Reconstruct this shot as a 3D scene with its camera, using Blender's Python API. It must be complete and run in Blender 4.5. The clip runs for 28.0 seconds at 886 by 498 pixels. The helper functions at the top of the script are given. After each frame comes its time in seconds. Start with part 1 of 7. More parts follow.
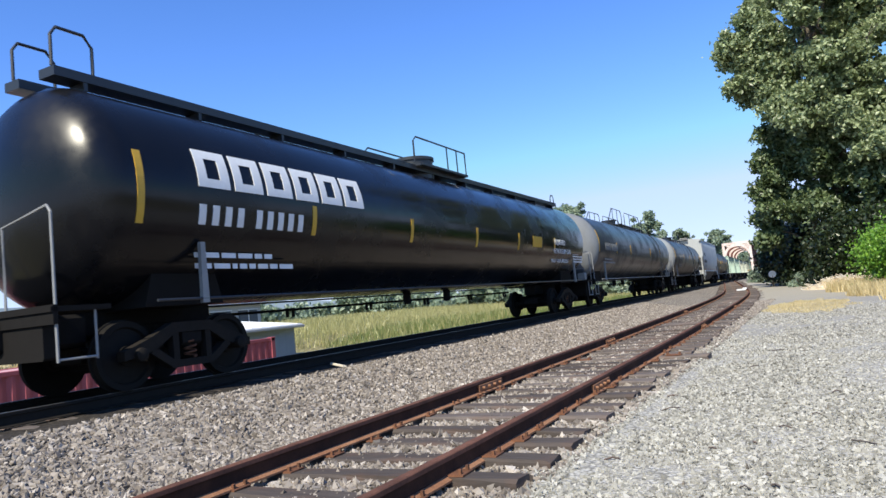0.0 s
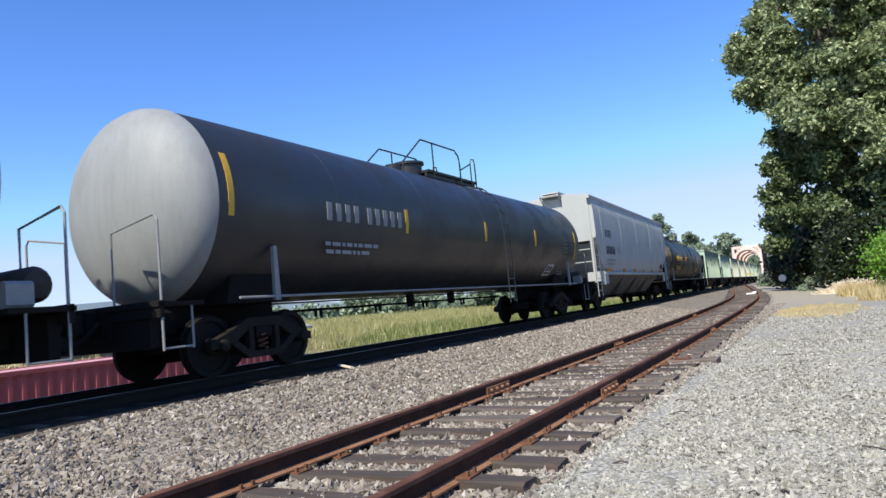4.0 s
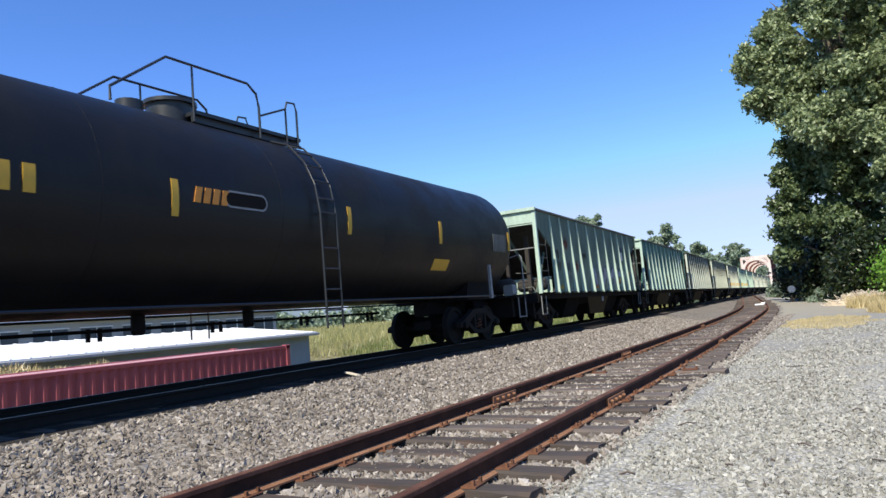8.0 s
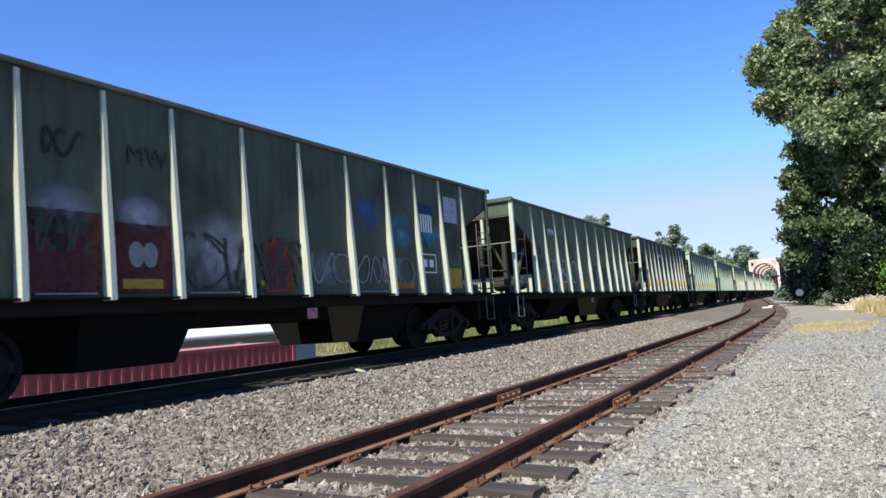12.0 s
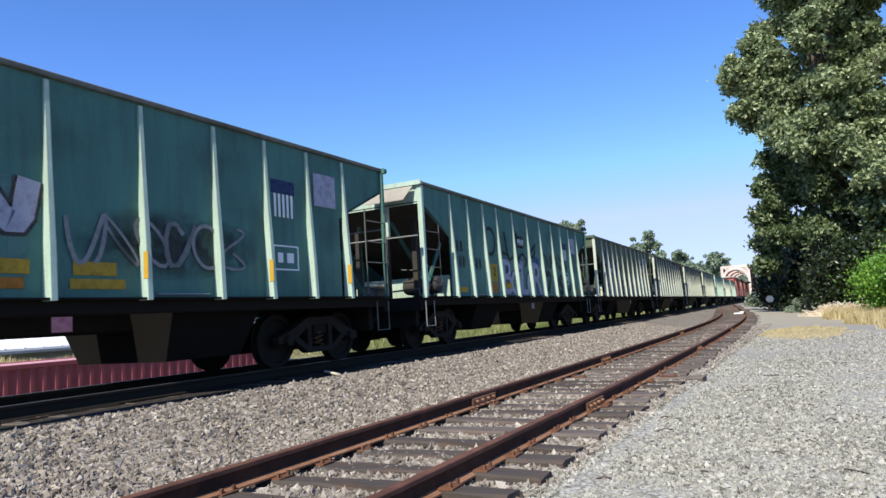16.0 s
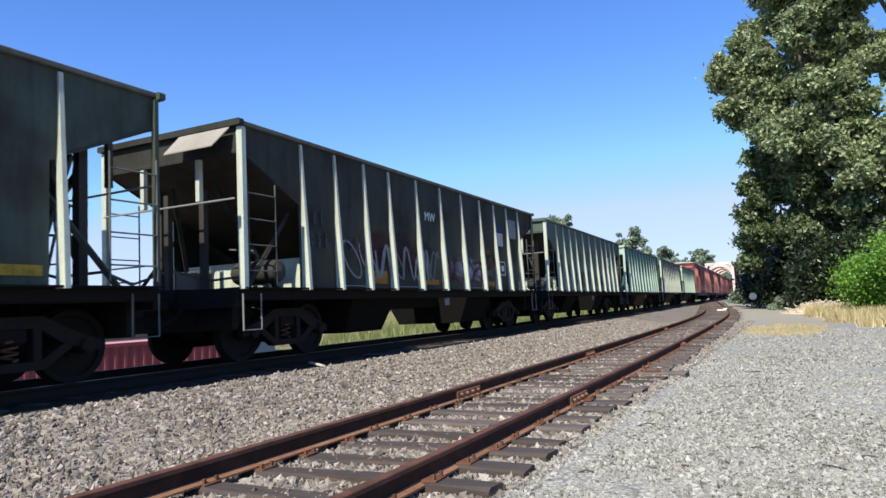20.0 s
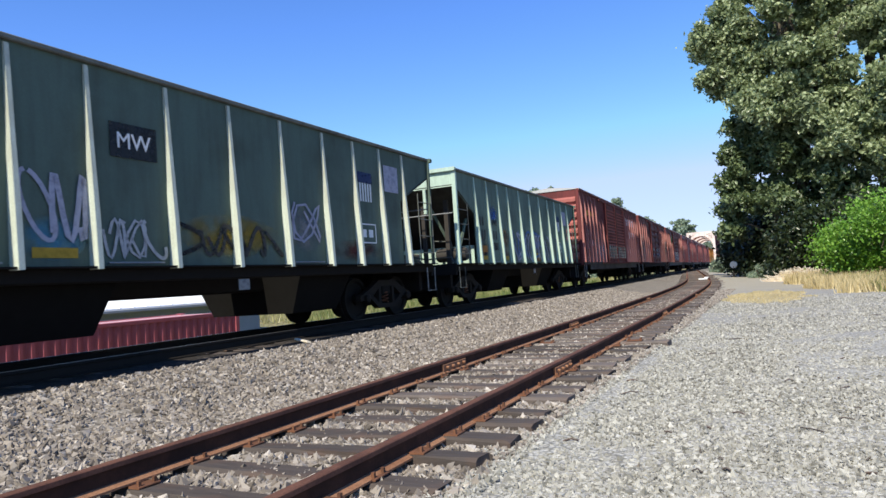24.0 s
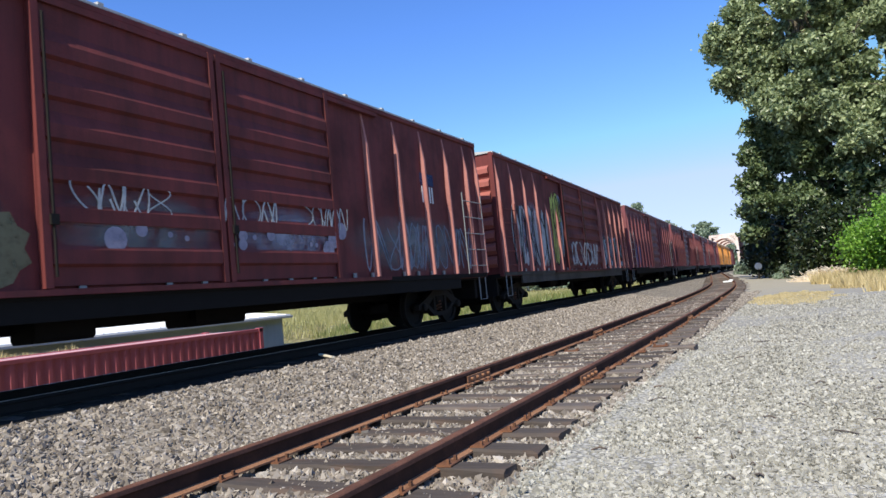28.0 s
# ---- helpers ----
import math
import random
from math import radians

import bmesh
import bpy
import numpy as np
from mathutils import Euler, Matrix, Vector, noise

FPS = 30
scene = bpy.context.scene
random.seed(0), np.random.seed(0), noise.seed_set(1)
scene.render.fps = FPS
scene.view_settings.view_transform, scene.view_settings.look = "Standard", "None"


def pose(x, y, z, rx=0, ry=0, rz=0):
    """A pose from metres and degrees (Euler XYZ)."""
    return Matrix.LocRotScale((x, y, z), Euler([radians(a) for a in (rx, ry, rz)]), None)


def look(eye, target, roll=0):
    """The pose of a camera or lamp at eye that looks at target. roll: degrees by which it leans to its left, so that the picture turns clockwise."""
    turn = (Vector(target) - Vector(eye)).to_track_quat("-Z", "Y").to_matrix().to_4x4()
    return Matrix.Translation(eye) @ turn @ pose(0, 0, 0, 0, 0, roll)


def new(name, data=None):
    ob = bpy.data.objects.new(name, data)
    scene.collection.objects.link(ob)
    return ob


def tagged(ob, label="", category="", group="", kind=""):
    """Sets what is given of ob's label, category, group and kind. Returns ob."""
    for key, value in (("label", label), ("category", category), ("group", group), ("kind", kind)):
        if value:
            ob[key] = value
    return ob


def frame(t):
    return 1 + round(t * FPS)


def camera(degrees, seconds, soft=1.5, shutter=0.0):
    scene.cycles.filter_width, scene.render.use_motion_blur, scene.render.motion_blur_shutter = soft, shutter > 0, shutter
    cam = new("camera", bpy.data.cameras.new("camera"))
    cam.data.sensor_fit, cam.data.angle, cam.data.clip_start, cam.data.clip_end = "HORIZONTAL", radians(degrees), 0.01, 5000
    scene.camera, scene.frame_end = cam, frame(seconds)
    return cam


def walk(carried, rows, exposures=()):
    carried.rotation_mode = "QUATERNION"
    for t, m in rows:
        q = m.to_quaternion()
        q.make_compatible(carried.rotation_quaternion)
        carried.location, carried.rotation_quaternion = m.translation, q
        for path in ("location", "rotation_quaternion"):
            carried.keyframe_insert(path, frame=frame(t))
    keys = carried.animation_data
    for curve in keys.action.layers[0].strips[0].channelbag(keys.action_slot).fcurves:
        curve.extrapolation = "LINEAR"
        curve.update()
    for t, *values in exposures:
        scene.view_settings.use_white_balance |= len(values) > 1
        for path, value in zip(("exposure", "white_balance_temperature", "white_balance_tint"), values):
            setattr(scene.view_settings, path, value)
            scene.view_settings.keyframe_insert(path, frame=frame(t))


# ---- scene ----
# ---- camera: a hand-held view from one spot beside the siding ----
cam = camera(66.0, 28.0, 1.5, 0.04)
EYE = (0.0, 0.0, 1.012)
PATH = [   # seconds, tilt, lean, turn
    (0.0, 94.73, 5.80, 28.77),
    (0.5, 94.86, 5.58, 28.81),
    (1.0, 94.92, 5.38, 28.83),
    (1.5, 95.04, 5.19, 28.98),
    (2.0, 95.04, 5.61, 29.08),
    (2.5, 95.10, 6.27, 29.20),
    (3.0, 95.10, 6.40, 29.24),
    (3.5, 95.06, 5.92, 29.29),
    (5.5, 94.85, 4.98, 29.67),
    (6.0, 94.87, 5.47, 29.66),
    (6.5, 94.98, 4.94, 29.55),
    (7.0, 94.94, 4.77, 29.49),
    (7.5, 95.17, 4.99, 29.63),
    (8.0, 95.70, 4.94, 30.01),
    (8.5, 95.94, 4.94, 30.11),
    (9.0, 95.99, 4.88, 30.11),
    (9.5, 95.96, 4.99, 30.07),
    (10.0, 95.93, 4.86, 30.14),
    (10.5, 95.88, 4.86, 30.45),
    (11.0, 95.79, 4.55, 30.66),
    (11.5, 95.66, 4.28, 30.72),
    (12.0, 95.54, 3.97, 30.51),
    (12.5, 95.44, 3.70, 29.92),
    (14.5, 95.36, 3.85, 29.10),
    (15.0, 95.51, 3.54, 28.81),
    (15.5, 95.58, 3.68, 28.68),
    (16.0, 95.69, 3.53, 28.48),
    (16.5, 95.74, 3.40, 28.31),
    (17.0, 95.75, 3.62, 28.14),
    (17.5, 95.68, 3.41, 27.93),
    (18.0, 95.48, 3.33, 27.72),
    (18.5, 95.36, 3.35, 27.61),
    (19.0, 95.35, 2.98, 27.54),
    (19.5, 95.21, 3.11, 27.45),
    (20.0, 95.03, 2.77, 27.30),
    (20.5, 94.79, 2.95, 27.23),
    (21.0, 94.46, 2.70, 27.09),
    (21.5, 94.00, 2.82, 27.07),
    (23.5, 92.90, 4.06, 26.16),
    (24.0, 92.79, 3.88, 26.00),
    (24.5, 92.61, 3.60, 25.86),
    (25.0, 92.83, 3.51, 25.90),
    (25.5, 93.00, 3.72, 26.03),
    (26.0, 93.05, 4.86, 26.20),
    (26.5, 93.17, 5.42, 26.41),
    (27.0, 93.43, 6.05, 26.93),
    (27.5, 93.78, 5.74, 27.33),
    (28.0, 93.89, 5.68, 27.81),
]
walk(cam, [(t, pose(*EYE, tilt, lean, turn)) for t, tilt, lean, turn in PATH],
     [(0.0, 0.45), (2.2, 0.46), (3.2, 0.38), (6.0, 0.38), (8.0, 0.34), (12.0, 0.34), (20.0, 0.35), (28.0, 0.36)])

# ---- world, sun and exposure ----
SUN_AZ, SUN_EL = 177.0, 46.0     # degrees clockwise from +y, and above the horizon


def daylight():
    world = bpy.data.worlds.new("sky")
    scene.world = world
    world.use_nodes = True
    nt = world.node_tree
    nt.nodes.clear()
    sky = nt.nodes.new("ShaderNodeTexSky")
    sky.sky_type = "NISHITA"
    sky.sun_disc = False
    sky.sun_elevation = radians(SUN_EL)
    sky.sun_rotation = radians(SUN_AZ)
    sky.air_density, sky.dust_density, sky.ozone_density = 0.75, 0.0, 2.2
    bg = nt.nodes.new("ShaderNodeBackground")
    bg.inputs["Strength"].default_value = 0.185
    out = nt.nodes.new("ShaderNodeOutputWorld")
    deep = nt.nodes.new("ShaderNodeHueSaturation")
    deep.inputs["Saturation"].default_value = 1.22
    nt.links.new(sky.outputs[0], deep.inputs["Color"])
    tint = nt.nodes.new("ShaderNodeMix")
    tint.data_type, tint.blend_type = "RGBA", "MULTIPLY"
    tint.inputs[0].default_value = 1.0
    tint.inputs[7].default_value = (1.04, 0.958, 1.15, 1)
    nt.links.new(deep.outputs[0], tint.inputs[6])
    pale = nt.nodes.new("ShaderNodeMix")   # keeps the horizon a pale blue
    pale.data_type, pale.blend_type = "RGBA", "DARKEN"
    pale.inputs[0].default_value = 0.85
    pale.inputs[7].default_value = (2.45, 3.0, 4.15, 1)
    nt.links.new(tint.outputs[2], pale.inputs[6])
    nt.links.new(pale.outputs[2], bg.inputs[0])
    nt.links.new(bg.outputs[0], out.inputs[0])
    sun = bpy.data.lights.new("sun", "SUN")
    sun.energy, sun.angle, sun.color = 5.0, radians(0.55), (1.0, 0.93, 0.76)
    az, el = radians(SUN_AZ), radians(SUN_EL)
    way = Vector((math.sin(az) * math.cos(el), math.cos(az) * math.cos(el), math.sin(el)))
    new("sun", sun).matrix_world = look(way * 200, (0, 0, 0))


daylight()

# ---- materials ----


def srgb(r, g, b):
    return tuple((c / 255 / 12.92 if c <= 10 else ((c / 255 + 0.055) / 1.055) ** 2.4) for c in (r, g, b)) + (1,)


class Nodes:
    """A small helper to wire one node material."""

    def __init__(self, name):
        self.mat = bpy.data.materials.new(name)
        self.mat.use_nodes = True
        self.nt = self.mat.node_tree
        self.bsdf = self.nt.nodes["Principled BSDF"]
        self.coord = self.nt.nodes.new("ShaderNodeTexCoord")

    def add(self, kind, **sockets):
        node = self.nt.nodes.new(kind)
        for key, value in sockets.items():
            self.put(node.inputs[key.replace("_", " ")], value)
        return node

    def put(self, socket, value):
        if hasattr(value, "is_output"):
            self.nt.links.new(value, socket)
        else:
            socket.default_value = value

    def noise(self, scale, detail=4, rough=0.6, space="Object", stretch=None):
        v = self.coord.outputs[space]
        if stretch:
            m = self.add("ShaderNodeMapping", Vector=v)
            m.inputs["Scale"].default_value = stretch
            v = m.outputs[0]
        n = self.add("ShaderNodeTexNoise", Vector=v, Scale=scale, Detail=detail, Roughness=rough)
        return n.outputs["Fac"]

    def ramp(self, fac, stops):
        r = self.nt.nodes.new("ShaderNodeValToRGB")
        self.put(r.inputs[0], fac)
        els = r.color_ramp.elements
        while len(els) < len(stops):
            els.new(0.5)
        for e, (p, c) in zip(els, stops):
            e.position, e.color = p, c if len(c) == 4 else (*c, 1)
        return r.outputs[0]

    def mix(self, fac, a, b, mode="MIX"):
        m = self.nt.nodes.new("ShaderNodeMix")
        m.data_type, m.blend_type = "RGBA", mode
        self.put(m.inputs[0], fac)
        self.put(m.inputs[6], a)
        self.put(m.inputs[7], b)
        return m.outputs[2]

    def bump(self, height, strength=0.3, distance=0.01):
        b = self.add("ShaderNodeBump", Strength=strength, Distance=distance, Height=height)
        self.put(self.bsdf.inputs["Normal"], b.outputs[0])

    def done(self, color, rough=0.6, metal=0.0, spec=0.5):
        self.put(self.bsdf.inputs["Base Color"], color)
        self.put(self.bsdf.inputs["Roughness"], rough)
        self.put(self.bsdf.inputs["Metallic"], metal)
        self.put(self.bsdf.inputs["Specular IOR Level"], spec)
        return self.mat


def grey(v, a=1):
    return (v, v, v, a)


def painted(name, color, dirt, rough=0.45, amount=0.5, streak=6.0, metal=0.0, spec=0.5):
    """Weathered paint on steel: streaks that run down, patches of dirt and fine grain."""
    n = Nodes(name)
    streaks = n.ramp(n.noise(streak, 5, 0.65, stretch=(1, 1, 0.12)), [(0.42, grey(0)), (0.72, grey(1))])
    patches = n.ramp(n.noise(0.9, 5, 0.6), [(0.45, grey(0)), (0.75, grey(1))])
    grain = n.noise(38, 3, 0.6)
    c = n.mix(patches, color, n.mix(amount, color, dirt))
    f = n.add("ShaderNodeMath")
    f.operation = "MULTIPLY"
    n.put(f.inputs[0], streaks)
    n.put(f.inputs[1], amount * 0.8)
    c = n.mix(f.outputs[0], c, dirt)
    c = n.mix(n.ramp(grain, [(0.35, grey(0)), (0.7, grey(0.22))]), c, dirt)
    n.bump(n.noise(1.3, 3, 0.5), 0.25, 0.02)
    r = n.ramp(patches, [(0, grey(rough)), (1, grey(min(1, rough + 0.25)))])
    return n.done(c, r, metal, spec)


def plain(name, color, rough=0.6, metal=0.0, vary=0.25, scale=9.0, spec=0.5):
    n = Nodes(name)
    dark = (color[0] * (1 - vary), color[1] * (1 - vary), color[2] * (1 - vary), 1)
    lite = (min(1, color[0] * (1 + vary)), min(1, color[1] * (1 + vary)), min(1, color[2] * (1 + vary)), 1)
    c = n.mix(n.noise(scale, 5, 0.65), dark, lite)
    n.bump(n.noise(scale * 6, 3, 0.6), 0.2, 0.004)
    return n.done(c, rough, metal, spec)


def stone_material(name, tones, dust):
    """Crushed stone: one tone a stone, by island, with fine grain."""
    n = Nodes(name)
    geo = n.add("ShaderNodeNewGeometry")
    k = len(tones)
    base = n.ramp(geo.outputs["Random Per Island"], [(i / (k - 1), t) for i, t in enumerate(tones)])
    c = n.mix(n.ramp(n.noise(45, 4, 0.7), [(0.35, grey(0)), (0.75, grey(0.55))]), base, dust)
    n.bump(n.noise(120, 3, 0.6), 0.4, 0.003)
    return n.done(c, 0.9, 0, 0.25)


def ground_material(name, low, high, fleck, fleck_scale, wide=0.35, drive=False):
    n = Nodes(name)
    big = n.noise(wide, 6, 0.62)
    c = n.mix(n.ramp(big, [(0.35, grey(0)), (0.68, grey(1))]), low, high)
    v = n.add("ShaderNodeTexVoronoi", Vector=n.coord.outputs["Object"], Scale=fleck_scale)
    c = n.mix(n.ramp(v.outputs["Color"], [(0.25, grey(0)), (0.8, grey(0.75))]), c, fleck)
    c = n.mix(n.ramp(v.outputs["Distance"], [(0.35, grey(0)), (0.75, grey(0.7))]), c, (low[0] * 0.35, low[1] * 0.35, low[2] * 0.35, 1))
    if drive:
        # a wheel-packed, finer and greyer drive further out in the lot, and bare straw-coloured dirt at its edge
        sep = n.add("ShaderNodeSeparateXYZ", Vector=n.coord.outputs["Object"])
        for axis, edge, span, tone, most in ((1, 14.5, 5.0, (0.27, 0.262, 0.245, 1), 0.8), (1, 33.0, 9.0, (0.40, 0.35, 0.25, 1), 0.5)):
            f = n.add("ShaderNodeMath")
            f.operation = "MULTIPLY_ADD"
            n.put(f.inputs[0], n.noise(0.22, 4, 0.6))
            n.put(f.inputs[1], 14.0)
            n.put(f.inputs[2], sep.outputs[axis])
            g = n.nt.nodes.new("ShaderNodeMapRange")
            n.put(g.inputs[0], f.outputs[0])
            g.inputs[1].default_value, g.inputs[2].default_value = edge + 7 - span / 2, edge + 7 + span / 2
            g.inputs[4].default_value = most
            c = n.mix(g.outputs[0], c, tone)
    n.bump(v.outputs["Distance"], 0.6, 0.02)
    return n.done(c, 0.95, 0, 0.2)


def leaf_material(name, dark, light, thin=0.25):
    n = Nodes(name)
    geo = n.add("ShaderNodeNewGeometry")
    c = n.mix(geo.outputs["Random Per Island"], dark, light)
    c = n.mix(n.ramp(n.noise(0.35, 3, 0.6), [(0.35, grey(0)), (0.7, grey(0.5))]), c, dark)
    n.put(n.bsdf.inputs["Subsurface Weight"], 0.0)
    n.done(c, 0.38, 0, 0.5)
    tr = n.add("ShaderNodeBsdfTranslucent", Color=c)
    mx = n.nt.nodes.new("ShaderNodeMixShader")
    mx.inputs[0].default_value = thin
    n.nt.links.new(n.bsdf.outputs[0], mx.inputs[1])
    n.nt.links.new(tr.outputs[0], mx.inputs[2])
    n.nt.links.new(mx.outputs[0], n.nt.nodes["Material Output"].inputs[0])
    return n.mat


def tie_material():
    n = Nodes("tie_timber")
    info = n.add("ShaderNodeObjectInfo")
    tone = n.ramp(info.outputs["Random"], [(0, (0.06, 0.05, 0.045)), (0.5, (0.12, 0.098, 0.088)), (1, (0.19, 0.16, 0.145))])
    grain = n.noise(14, 6, 0.7, stretch=(0.12, 1, 1))
    c = n.mix(n.ramp(grain, [(0.35, grey(0)), (0.7, grey(0.8))]), tone, (0.045, 0.037, 0.033, 1))
    c = n.mix(n.ramp(n.noise(2.2, 4, 0.6), [(0.5, grey(0)), (0.75, grey(0.45))]), c, (0.16, 0.085, 0.055, 1))
    n.bump(grain, 0.8, 0.012)
    return n.done(c, 0.85, 0, 0.25)


def rust_material(name, base, hot, rough=0.75):
    n = Nodes(name)
    c = n.mix(n.ramp(n.noise(3.5, 6, 0.65), [(0.35, grey(0)), (0.7, grey(1))]), base, hot)
    c = n.mix(n.ramp(n.noise(55, 4, 0.7), [(0.4, grey(0)), (0.75, grey(0.5))]), c, (0.03, 0.018, 0.014, 1))
    n.bump(n.noise(80, 4, 0.7), 0.4, 0.004)
    return n.done(c, rough, 0.0, 0.18)


def bark_material():
    n = Nodes("bark")
    g = n.noise(9, 6, 0.7, stretch=(1, 1, 0.2))
    c = n.mix(g, (0.05, 0.042, 0.034, 1), (0.26, 0.22, 0.17, 1))
    n.bump(g, 0.9, 0.05)
    return n.done(c, 0.9, 0, 0.2)


